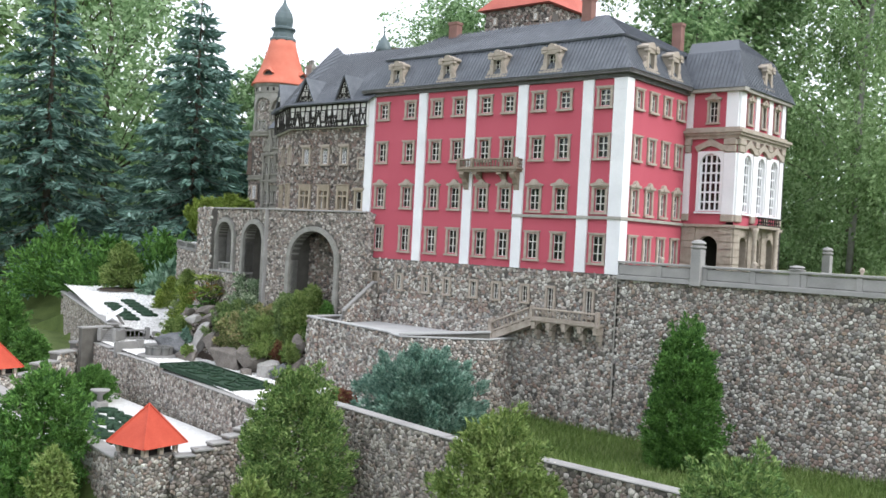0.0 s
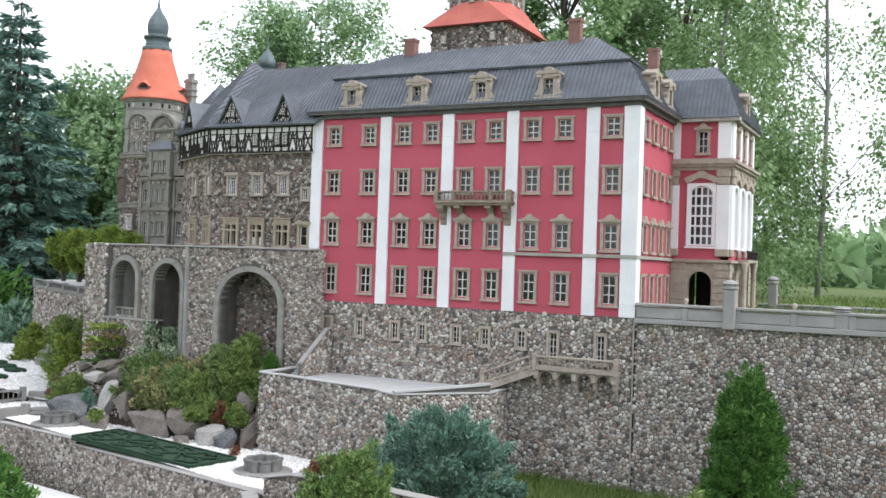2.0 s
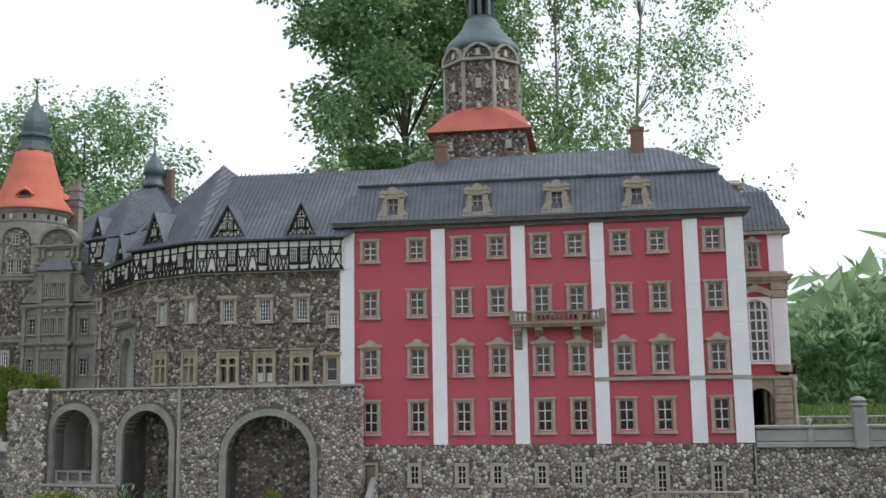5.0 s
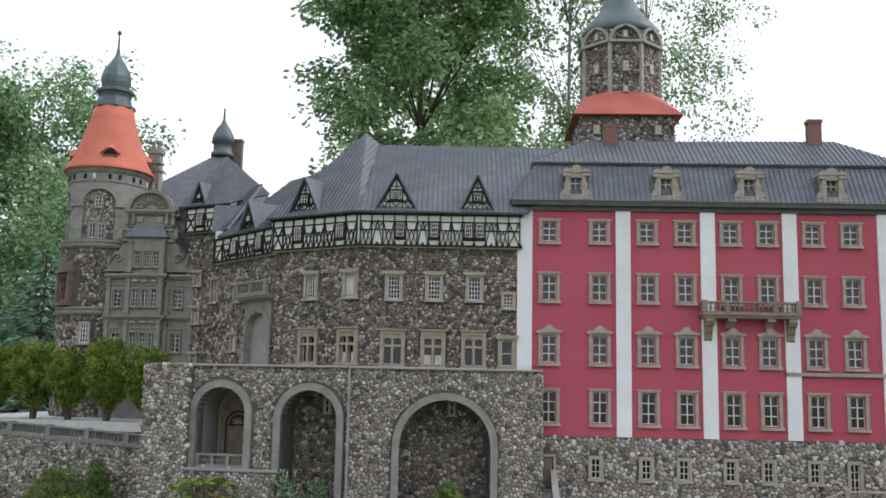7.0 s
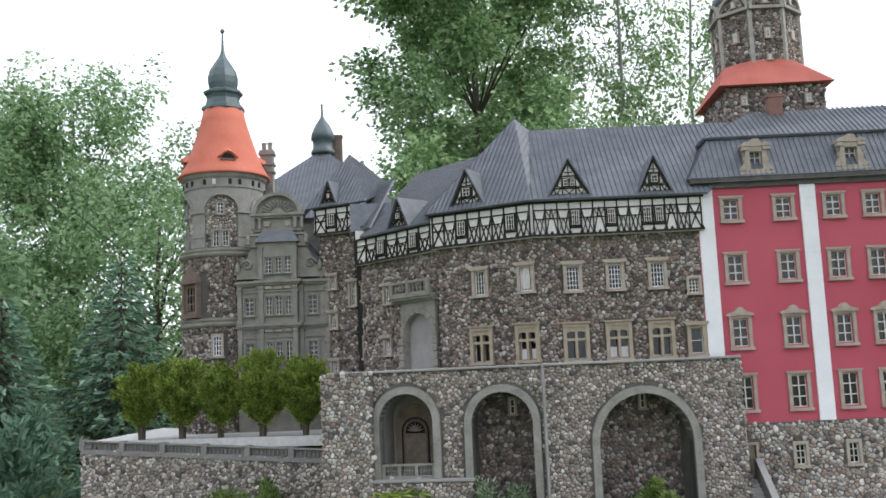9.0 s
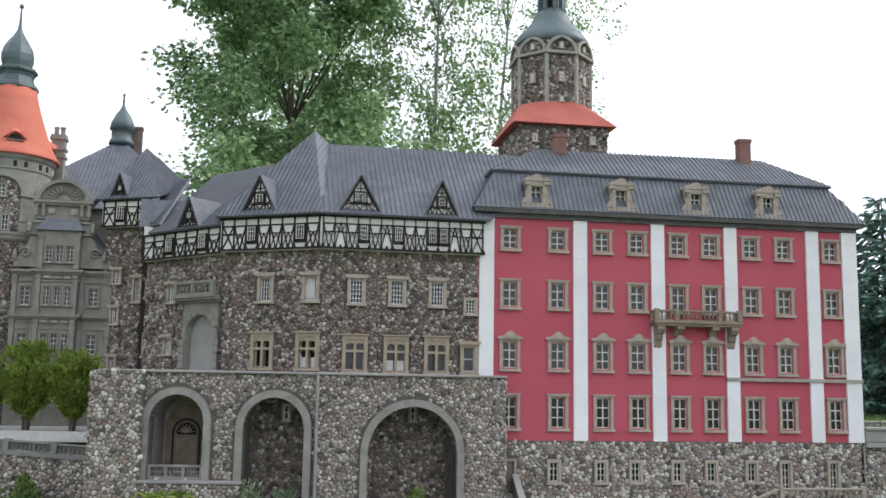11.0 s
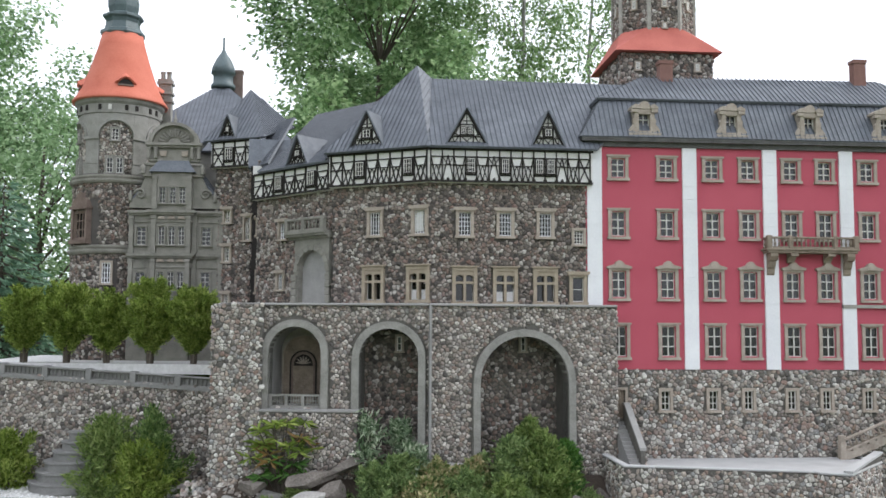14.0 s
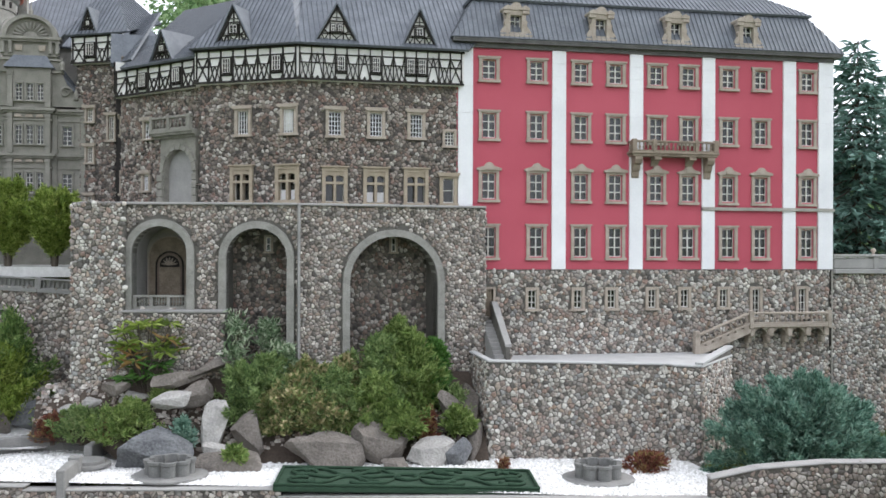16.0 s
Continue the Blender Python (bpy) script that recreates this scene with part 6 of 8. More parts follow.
# back walls of the arches; darker stones put the niche's shade into the colour
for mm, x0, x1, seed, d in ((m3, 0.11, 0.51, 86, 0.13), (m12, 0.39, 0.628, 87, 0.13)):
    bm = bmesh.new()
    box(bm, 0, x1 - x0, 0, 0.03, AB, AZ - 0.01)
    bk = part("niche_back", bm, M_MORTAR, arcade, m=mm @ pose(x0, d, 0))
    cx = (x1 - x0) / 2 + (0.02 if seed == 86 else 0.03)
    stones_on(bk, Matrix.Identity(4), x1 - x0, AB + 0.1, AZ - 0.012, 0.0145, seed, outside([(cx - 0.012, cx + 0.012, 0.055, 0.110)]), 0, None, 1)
    window(bk, pose(cx, -0.003, 0.050), 0.028, 0.058, 0.007, "", 1, 2, M_TRIM, 0.001)
for mm, x0, x1 in ((m3, 0.09, 0.159), (m3, 0.441, 0.53), (m12, 0.37, 0.429), (m12, 0.611, 0.636), (m12, 0.315, 0.37), (m12, 0.05, 0.151)):
    bm = bmesh.new()
    box(bm, x0, x1, 0.051, 0.25, AB, AZ - 0.005)
    part("pier_core", bm, M_MORTAR, arcade, m=mm)
# loggia behind the first arch: plastered vault, brown arched panel and a carved door
bm = bmesh.new()
box(bm, 0.151, 0.315, 0.17, 0.20, -0.118, AZ - 0.004)
lg = part("loggia_back", bm, M_GREYTRIM, arcade, m=m12)


def arched(c, r, z0, spring, y0, y1, inner=0.0, n=18):
    """An arched panel, or an arched band where an inner radius is given."""
    bm = bmesh.new()
    arc = [(math.cos(math.pi * k / n), math.sin(math.pi * k / n)) for k in range(n + 1)]
    if not inner:
        prism(bm, [(c + r, z0), *[(c + r * a, spring + r * b) for a, b in arc], (c - r, z0)], y0, y1)
        return bm
    for (a0, b0), (a1, b1) in zip(arc, arc[1:]):
        prism(bm, [(c + inner * a0, spring + inner * b0), (c + r * a0, spring + r * b0), (c + r * a1, spring + r * b1), (c + inner * a1, spring + inner * b1)], y0, y1)
    box(bm, c - r, c - inner, y0, y1, z0, spring)
    box(bm, c + inner, c + r, y0, y1, z0, spring)
    bmesh.ops.remove_doubles(bm, verts=bm.verts[:], dist=1e-5)
    return bm


part("vault", arched(0.233, 0.0905, -0.1135, 0.050, 0.0505, 0.1695, 0.0805), M_CONC, lg, "smooth grey plastered vault")
panel = part("door_panel", arched(0.226, 0.066, -0.1135, 0.036, 0.163, 0.1695), M_BALC, lg, "brown arched wall panel")
part("panel_edge", arched(0.226, 0.0675, -0.1135, 0.036, 0.160, 0.1695, 0.0642), M_TRIM, panel)
part("door_surround", arched(0.226, 0.044, -0.1135, 0.012, 0.158, 0.1628, 0.039), M_DARK, panel)
part("door_surround", arched(0.226, 0.038, -0.1135, 0.012, 0.157, 0.1628, 0.0335), M_ORIEL, panel)
door = part("door", arched(0.226, 0.033, -0.1135, 0.012, 0.160, 0.1628), M_BALC, lg, "carved brown door with a dark fanlight")
part("fanlight", arched(0.226, 0.0305, 0.006, 0.012, 0.1585, 0.1598), M_DARK, door)
for k in range(7):
    t = math.pi * (k + 0.5) / 7
    bm = bmesh.new()
    tube(bm, [(0.226, 0.157, 0.012), (0.226 - 0.017 * math.cos(t - 0.1), 0.157, 0.012 + 0.017 * math.sin(t - 0.1)), (0.226 - 0.027 * math.cos(t), 0.157, 0.012 + 0.027 * math.sin(t)), (0.226 - 0.017 * math.cos(t + 0.1), 0.157, 0.012 + 0.017 * math.sin(t + 0.1)), (0.226, 0.157, 0.0125)], [0.0011] * 5, 5)
    part("fan_petal", bm, M_TRIM, door)
bm = bmesh.new()
box(bm, 0.125, 0.43, -0.03, 0.0, AB, -0.126)
sw = part("sill_wall", bm, M_MORTAR, arcade, m=m12)
stones_on(sw, pose(0.125, -0.03, 0), 0.305, AB + 0.1, -0.128, 0.0132, 88, lambda x, z: True, 80, 0.17, 2)
bm = bmesh.new()
box(bm, 0.120, 0.436, -0.036, 0.05, -0.126, -0.117)
part("sill", bevelled(bm, 0.002), M_CONC, sw)
bm = bmesh.new()
box(bm, 0.1525, 0.3135, 0.008, 0.026, -0.1168, -0.109)
box(bm, 0.1525, 0.3135, 0.006, 0.028, -0.0815, -0.0750)
for x in (0.1525, 0.2005, 0.2515, 0.3035):
    box(bm, x, x + 0.010, 0.007, 0.027, -0.1095, -0.081)
rail = part("loggia_rail", bm, M_ASHLAR, arcade, "grey stone parapet with lattice panels", m=m12)
for a, b in ((0.1625, 0.2005), (0.2105, 0.2515), (0.2615, 0.3035)):
    bm = bmesh.new()
    box(bm, a, b, 0.014, 0.020, -0.0965, -0.0935)
    for k in range(1, 5):
        x = a + (b - a) * k / 5
        box(bm, x - 0.0014, x + 0.0014, 0.0142, 0.0198, -0.109, -0.0965)
        box(bm, x - 0.0014, x + 0.0014, 0.0142, 0.0198, -0.0935, -0.0815)
    part("lattice", bm, M_ASHLAR, rail)
bm = bmesh.new()
box(bm, 0.1525, 0.3135, 0.0505, 0.1695, -0.126, -0.114)
part("loggia_floor", bm, M_CONC, arcade, m=m12)
# deck and thin coping
bm = bmesh.new()
slab(bm, [A2, A1, A0, (0.09, 0.02), (-0.48, 0.02), (-0.80, 0.2), (-1.08, 0.62), (-1.148, 0.62)], AZ - 0.012, AZ - 0.002)
part("deck", bm, M_CONC, arcade)
for mm, L in ((m3, L3), (m12, L12)):
    bm = bmesh.new()
    box(bm, 0, L, -0.012, 0.04, AZ - 0.001, AZ + 0.007)
    part("coping", bevelled(bm, 0.002), M_CONC, arcade, m=mm)
bm = bmesh.new()
box(bm, 0.0, 0.007, -0.022, 0.0, AB, AZ)
part("joint_strip", bm, M_CONC, arcade, m=m3)

# ---- raised terrace in front of the palace ----
terrace = thing("front_terrace", "low rubble terrace with light stone coping and steps", "terrace")
TP = [(0.036, 0.0), (0.030, -0.322), (0.108, -0.335), (0.113, -0.323), (0.574, -0.358), (0.581, -0.380), (0.655, -0.408), (0.884, -0.150), (0.884, -0.001)]


def rim_z(x):
    """The rim of the terrace falls gently to the east."""
    return -0.2635 - 0.029 * (min(x, 0.66) - 0.024)


bm = bmesh.new()
slab(bm, TP, -0.60, -0.294)
tc = part("core", bm, M_MORTAR, terrace)
bm = bmesh.new()
slab(bm, [(0.050, -0.001), (0.046, -0.308), (0.567, -0.344), (0.648, -0.388), (0.868, -0.15), (0.868, -0.001)], -0.2935, -0.281)
part("paving", bm, M_PAVE, terrace, "light grey paved terrace floor")
for k, (p, q) in enumerate(zip(TP, TP[1:])):
    m, L = along(p, q)
    stones_on(tc, m, L, -0.575, -0.264, 0.0132, 90 + k, lambda x, z, p=p, q=q, L=L: z < rim_z(p[0] + (q[0] - p[0]) * x / L) - 0.004, (30, 30, 0, 170, 0, 30, 40)[k] if k < 7 else 0, L / 2)
    bm = bmesh.new()
    za, zb = rim_z(p[0]), rim_z(q[0])
    prism(bm, [(0.0, -0.2938), (L, -0.2938), (L, zb), (0.0, za)], 0.0, 0.014)
    part("rim", bm, M_MORTAR, terrace, m=m)
    bm = bmesh.new()
    prism(bm, [(-0.003, za + 0.0005), (L + 0.003, zb + 0.0005), (L + 0.003, zb + 0.0075), (-0.003, za + 0.0075)], -0.006, 0.016)
    part("coping", bevelled(bm, 0.002), M_PAVE, terrace, m=m)
m, L = along(TP[6], TP[7])
bm = bmesh.new()
prism(bm, [(0.0, -0.2742), (L, -0.2742), (L, -0.252), (0.02, -0.2722)], 0.0, 0.014)
ramp = part("ramp_wall", bm, M_MORTAR, terrace, "rubble ramp wall rising to the castle", m=m)
bm = bmesh.new()
prism(bm, [(-0.004, -0.2735), (L, -0.2518), (L, -0.2448), (-0.004, -0.2665)], -0.007, 0.019)
part("ramp_coping", bm, M_PAVE, ramp)
# steps down from the small door
steps = thing("stone_steps", "narrow grey stone steps beside a low parapet", "steps", pose(0.0, 0, 0))
for k in range(11):
    bm = bmesh.new()
    box(bm, 0.0825, 0.1125, -0.012 - 0.0172 * (k + 1), -0.012 - 0.0172 * k + 0.001, -0.2805, -0.163 - 0.0106 * k)
    part("step", bm, M_CONC, steps)
bm = bmesh.new()
for x0, x1 in ((0.1130, 0.1280),):
    pts = [(-0.010, -0.2806), (-0.010, -0.112), (-0.030, -0.112), (-0.200, -0.232), (-0.206, -0.2806)]
    a = [bm.verts.new((x0, y, z)) for y, z in pts]
    b = [bm.verts.new((x1, y, z)) for y, z in pts]
    bm.faces.new(a[::-1])
    bm.faces.new(b)
    for i in range(5):
        bm.faces.new((a[i], a[(i + 1) % 5], b[(i + 1) % 5], b[i]))
bmesh.ops.recalc_face_normals(bm, faces=bm.faces[:])
sp = part("step_parapet", bevelled(bm, 0.002), M_MORTAR, steps, "rubble-faced sloping stair parapet")
m, L = along((0.1282, -0.205), (0.1282, -0.011))
stones_on(sp, m, L, -0.2806, -0.112, 0.0132, 99, lambda x, z: z < -0.240 + 0.706 * min(max(x - 0.006, 0.0), 0.170))
bm = bmesh.new()
pts = [(-0.010, -0.1115), (-0.0305, -0.1115), (-0.202, -0.2325), (-0.202, -0.2245), (-0.0295, -0.104), (-0.010, -0.104)]
a = [bm.verts.new((0.1115, y, z)) for y, z in pts]
b = [bm.verts.new((0.1310, y, z)) for y, z in pts]
bm.faces.new(a[::-1])
bm.faces.new(b)
for i in range(6):
    bm.faces.new((a[i], a[(i + 1) % 6], b[(i + 1) % 6], b[i]))
bmesh.ops.recalc_face_normals(bm, faces=bm.faces[:])
part("parapet_coping", bm, M_CONC, steps)

# ---- left terrace with balustrade ----
WW0, WW1 = Vector((-2.100, 0.45)), Vector((-1.166, 0.207))
for k in range(6):
    rubble_wall("wall_west_%d" % (k + 1), "grey rubble terrace wall under a stone balustrade", [tuple(WW0.lerp(WW1, k / 6)), tuple(WW0.lerp(WW1, (k + 1) / 6))], -0.56, -0.028 - 0.008 * k, 201 + k, 0.0145, single=45, near=0.5, thick=0.08, dark=2)
mw, Lw = along(tuple(WW0), tuple(WW1))
tb = thing("balustrade", "grey stone balustrade along the bush terrace", "balustrade", mw @ pose(0, 0, -0.026, 0, 3.0, 0))
for k in range(6):
    s = Lw / 6
    baluster_run(tb, pose(s * k + 0.012, -0.003, 0.0), s - 0.024, 0.036, 9, M_CURB, 0.016)
    bm = bmesh.new()
    box(bm, s * k - 0.011, s * k + 0.011, -0.006, 0.022, 0, 0.039)
    part("pier", bevelled(bm, 0.002), M_CURB, tb)
    bm = bmesh.new()
    box(bm, s * k + 0.001, s * (k + 1) - 0.001, -0.008, 0.03, -0.010, 0.001)
    part("base_course", bm, M_CURB, tb)
    bm = bmesh.new()
    box(bm, s * k + 0.012, s * (k + 1) - 0.012, 0.0085, 0.0125, 0.004, 0.033)
    part("back_panel", bm, M_CURB, tb)
rubble_wall("wall_west_return", "grey rubble terrace wall returning from the corner", [(-2.22, 1.6), (-2.10, 0.45)], -0.56, -0.02, 105, 0.0145, coping=0.012, thick=0.06)
bm = bmesh.new()
slab(bm, [(-2.09, 0.49), (-1.21, 0.26), (-1.21, 0.66), (-1.5, 0.9), (-2.15, 1.5)], -0.03, 0.003)
tg = part("terrace_gravel", bm, M_GRAVEL_G)
tagged(tg, "pale gravel on the bush terrace", "gravel", kind="structure")

# ---- garden: gravel beds, low walls, parterre ----


def garden_z(x, y):
    """The lower gravel garden falls gently to the east."""
    return -0.545 - 0.022 * x


def ease(t):
    t = max(0.0, min(1.0, t))
    return t * t * (3 - 2 * t)


def platform_z(x, y):
    """The western gravel platform, dipping towards the curb at its east end."""
    return -0.402 + 0.08 * (min(y, 0.5) - 0.2) - 0.075 * ease((x + 1.56) / 0.2) * ease((0.16 - y) / 0.16) * ease((y + 0.33) / 0.2)


def shore(x):
    """The front edge of the lower gravel garden."""
    line = ((-1.46, -0.45), (-1.20, -0.505), (-0.58, -0.608), (0.455, -0.830), (0.62, -0.862))
    for (x0, y0), (x1, y1) in zip(line, line[1:]):
        if x <= x1:
            return y0 + (y1 - y0) * (x - x0) / (x1 - x0)
    return line[-1][1]


def sheet(name, label, height, material, lines):
    """A sheet of ground between front and back lines given as (x, y_front, y_back)."""
    bm = bmesh.new()
    grid = [[bm.verts.new((x, y0 + (y1 - y0) * j / 10, height(x, y0 + (y1 - y0) * j / 10))) for j in range(11)] for x, y0, y1 in lines]
    for g0, g1 in zip(grid, grid[1:]):
        for j in range(10):
            bm.faces.new((g0[j], g1[j], g1[j + 1], g0[j + 1]))
    ob = part(name, bm, material)
    tagged(ob, label, "gravel", kind="structure")


sheet("gravel_bed", "bright white gravel bed between low walls", garden_z, M_GRAVEL_G,
      [(x, shore(x) + 0.01, 0.03 if x < -1.1 else -0.06) for x in (-1.455, -1.3, -1.2, -1.05, -0.75, -0.365, -0.1, 0.1, 0.30, 0.42, 0.62)])


def platform_front(x):
    return -0.37 - 0.413 * (x + 1.47)


def platform_back(x):
    return 0.30 if x > -1.5 else 0.45 if x > -2.1 else 0.47 - 0.52 * (x + 2.1)


def platform_near(x):
    """The platform's edge towards the garden: wall line in the west, curb in the east."""
    return platform_front(x) + 0.012 if x < -1.45 else -0.34 + (x + 1.45) * 1.6 if x < -1.35 else -0.175 + 0.1 * (x + 1.35)


sheet("platform_gravel", "white gravel on the raised western platform", platform_z, M_GRAVEL_G,
      [(x, platform_near(x), platform_back(x)) for x in (-3.75, -3.2, -2.7, -2.3, -2.11, -2.09, -1.9, -1.7, -1.56, -1.5, -1.45, -1.41, -1.36, -1.3, -1.22)])
rng = random.Random(5)
v, f = [], []
for k in range(34000):
    if k < 21000:
        x = rng.uniform(-1.44, 0.60)
        y = shore(x) + 0.014 + rng.random() ** 1.2 * (-0.30 - shore(x)) if x > -1.1 else rng.uniform(shore(x) + 0.014, 0.0)
        z = garden_z(x, y)
    else:
        x = -1.24 - rng.random() ** 1.6 * 2.3
        y = rng.uniform(platform_near(x) + 0.01, platform_back(x) - 0.02)
        z = platform_z(x, y)
    r = rng.uniform(0.003, 0.0075)
    a = rng.uniform(0, 6.28)
    ca, sa = math.cos(a), math.sin(a)
    o = len(v)
    pts = [(r, 0, 0), (0.2 * r, 0.7 * r, 0), (-r, 0.1 * r, 0), (-0.1 * r, -0.7 * r, 0), (0.3 * r, 0.1 * r, 0.8 * r), (-0.4 * r, 0, 0.7 * r)]
    v += [(x + px * ca - py * sa, y + px * sa + py * ca, z + pz - 0.001) for px, py, pz in pts]
    f += [(o, o + 1, o + 4), (o + 1, o + 2, o + 5), (o + 1, o + 5, o + 4), (o + 2, o + 3, o + 5), (o + 3, o, o + 4), (o + 3, o + 4, o + 5)]
peb = new("gravel", data_mesh("gravel", v, f, M_PEBBLE))
tagged(peb, "loose bright white gravel stones", "gravel", kind="stuff")

# low garden walls: their shade is put in by the darker stone mix
GW = [(-1.46, -0.46), (-1.20, -0.515), (-0.58, -0.618), (0.465, -0.840)]
for k in range(3):
    zt = garden_z((GW[k][0] + GW[k + 1][0]) / 2, 0)
    rubble_wall("wall_garden_%d" % (k + 1), "low rubble garden wall with a pale flush coping", GW[k:k + 2], -0.86, zt - 0.012, 111 + k, 0.0135, coping=0.006, thick=0.03, single=100, dark=2, over=0.002)
wg = None
for k, ((xa, ya, za), (xb, yb, zb)) in enumerate((((0.466, -0.850, -0.502), (0.578, -0.871, -0.477)), ((0.578, -0.871, -0.477), (0.757, -0.900, -0.463)))):
    m, L = along((xa, ya), (xb, yb))
    bm = bmesh.new()
    prism(bm, [(0, -0.86), (L, -0.86), (L, zb), (0, za)], 0.0, 0.035)
    if wg is None:
        wg = part("wall_garden_4", bm, M_MORTAR, m=m)
        tagged(wg, "short rubble garden wall with a sloping pale coping", "wall", kind="structure")
        local = Matrix.Identity(4)
    else:
        local = wg.matrix_basis.inverted() @ m
        part("wall_stretch", bm, M_MORTAR, wg, m=local)
    stones_on(wg, local, L, -0.86, max(za, zb), 0.0135, 125 + k, lambda x, z, za=za, zb=zb, L=L: z < za + (zb - za) * x / L - 0.004, 0, None, 2)
    bm = bmesh.new()
    prism(bm, [(-0.003, za + 0.0005), (L, zb + 0.0005), (L, zb + 0.0065), (-0.003, za + 0.0065)], -0.008, 0.037)
    part("coping", bevelled(bm, 0.002), M_CONC, wg, m=local)
# lawn and platform walls take the darker mix in place of shade
rubble_wall("wall_lawn", "long low rubble garden wall with a pale coping", [(0.757, -0.90), (1.42, -1.015), (2.6, -1.055)], -0.90, -0.463, 115, 0.0138, dark=2, coping=0.006, single=300, near=0.4, thick=0.035, over=0.002)
rubble_wall("wall_platform", "rubble platform wall with a pale rounded coping", [(-3.75, 0.572), (-2.3, -0.027), (-1.47, -0.37)], -0.86, -0.440, 131, 0.0138, coping=0.010, single=160, near=0.9, thick=0.05, dark=2)
rubble_wall("wall_platform_end", "rubble platform wall with a pale rounded coping", [(-1.47, -0.37), (-1.462, -0.54)], -0.86, -0.452, 133, 0.0138, coping=0.010, thick=0.03)

par = thing("parterre", "dark green parterre board with raised scroll hedges", "parterre", pose(-0.250, -0.573, -0.532, 0, 1.3, -8.5))
bm = bmesh.new()
box(bm, -0.335, 0.335, -0.104, 0.104, -0.014, 0.0)
part("turf_board", bevelled(bm, 0.003), M_PARTERRE, par)
for x0, x1, y0, y1 in ((-0.335, 0.335, -0.104, -0.096), (-0.335, 0.335, 0.096, 0.104), (-0.335, -0.327, -0.095, 0.095), (0.327, 0.335, -0.095, 0.095)):
    bm = bmesh.new()
    box(bm, x0, x1, y0, y1, 0.0005, 0.007)
    part("edge_hedge", bevelled(bm, 0.002), M_HEDGE, par)


def hedge_curve(pts, r=0.005):
    bm = bmesh.new()
    tube(bm, [(x * 0.90, y * 0.86, 0.004) for x, y in pts], [r] * len(pts), 6)
    part("scroll_hedge", bm, M_HEDGE, par, smooth=True)


for s in (-1, 1):
    for q in (-1, 1):
        hedge_curve([(s * (0.04 + 0.26 * t), q * (0.03 + 0.055 * math.sin(3.0 * t * math.pi) * (1 - 0.4 * t) + 0.03 * t)) for t in [k / 16 for k in range(17)]])
        hedge_curve([(s * (0.30 - 0.035 * math.cos(t)), q * (0.05 + 0.03 * math.sin(t))) for t in [k * 0.4 for k in range(14)]])
        hedge_curve([(s * (0.12 + 0.04 * math.cos(t)), q * (0.07 + 0.02 * math.sin(t))) for t in [k * 0.4 for k in range(14)]])
    hedge_curve([(s * (0.02 + 0.3 * t), 0.012 * math.sin(5 * math.pi * t)) for t in [k / 16 for k in range(17)]])
hedge_curve([(0.035 * math.cos(t), 0.035 * math.sin(t)) for t in [k * 0.35 for k in range(19)]])


def well(x, y, z):
    """A lobed stone basin on a round flagstone."""
    w = thing("stone_basin", "grey eight-lobed stone basin on a round slab", "basin", pose(x, y, z), "garden basins")
    bm = bmesh.new()
    lathe(bm, [(0.098, 0.0), (0.098, 0.005), (0.09, 0.008)], 20)
    part("slab", bm, M_CURB, w)
    bm = bmesh.new()
    n = 64

    def ring(s, z):
        return [bm.verts.new((s * (0.050 + 0.014 * abs(math.cos(4 * t)) ** 0.6) * math.cos(t), s * (0.050 + 0.014 * abs(math.cos(4 * t)) ** 0.6) * math.sin(t), z)) for t in [2 * math.pi * k / n for k in range(n)]]
    rs = [ring(1.0, 0.008), ring(1.0, 0.036), ring(1.05, 0.039), ring(1.05, 0.046), ring(0.84, 0.046), ring(0.8, 0.02)]
    for r0, r1 in zip(rs, rs[1:]):
        for i in range(n):
            bm.faces.new((r0[i], r0[(i + 1) % n], r1[(i + 1) % n], r1[i]))
    bm.faces.new(rs[-1])
    part("basin", bm, M_WELL, w)
    bm = bmesh.new()
    lathe(bm, [(0.046, 0.021), (0.046, 0.026)], 16)
    part("soil", bm, M_SOIL, w)


well(-0.856, -0.462, garden_z(-0.856, 0))
well(0.266, -0.595, garden_z(0.266, 0))

# curved curbs, small stair and info board at the west end
curb = thing("garden_curb", "low curved grey concrete curb edging the gravel", "curb")
pts = [(-1.362, -0.178), (-1.29, -0.135), (-1.18, -0.118), (-1.055, -0.155)]
for k, (p, q) in enumerate(zip(pts, pts[1:])):
    m, L = along(p, q)
    bm = bmesh.new()
    box(bm, -0.003, L + 0.003, 0, 0.02, -0.56, -0.470)
    part("curb_stone", bevelled(bm, 0.003), M_CURB, curb, m=m)
for p, q, z1 in (((-1.074, -0.30), (-1.053, -0.158), -0.472), ((-1.10, -0.545), (-1.085, -0.40), -0.482)):
    m, L = along(p, q)
    bm = bmesh.new()
    box(bm, 0, L, 0, 0.022, -0.56, z1)
    part("ramp_wall", bevelled(bm, 0.003), M_CURB, curb, m=m)
    bm = bmesh.new()
    box(bm, L - 0.03, L, -0.004, 0.026, -0.55, z1 + 0.008)
    part("pier", bevelled(bm, 0.003), M_CURB, curb, m=m)
bm = bmesh.new()
lathe(bm, [(0.06, -0.515), (0.06, -0.507), (0.045, -0.506), (0.045, -0.498), (0.03, -0.497)], 20, (-1.076, -0.352))
part("round_step", bm, M_CURB, curb)
st = thing("garden_steps", "small grey stone garden steps between cheek walls", "steps", pose(-1.44, -0.335, -0.512, 0, 0, 36))
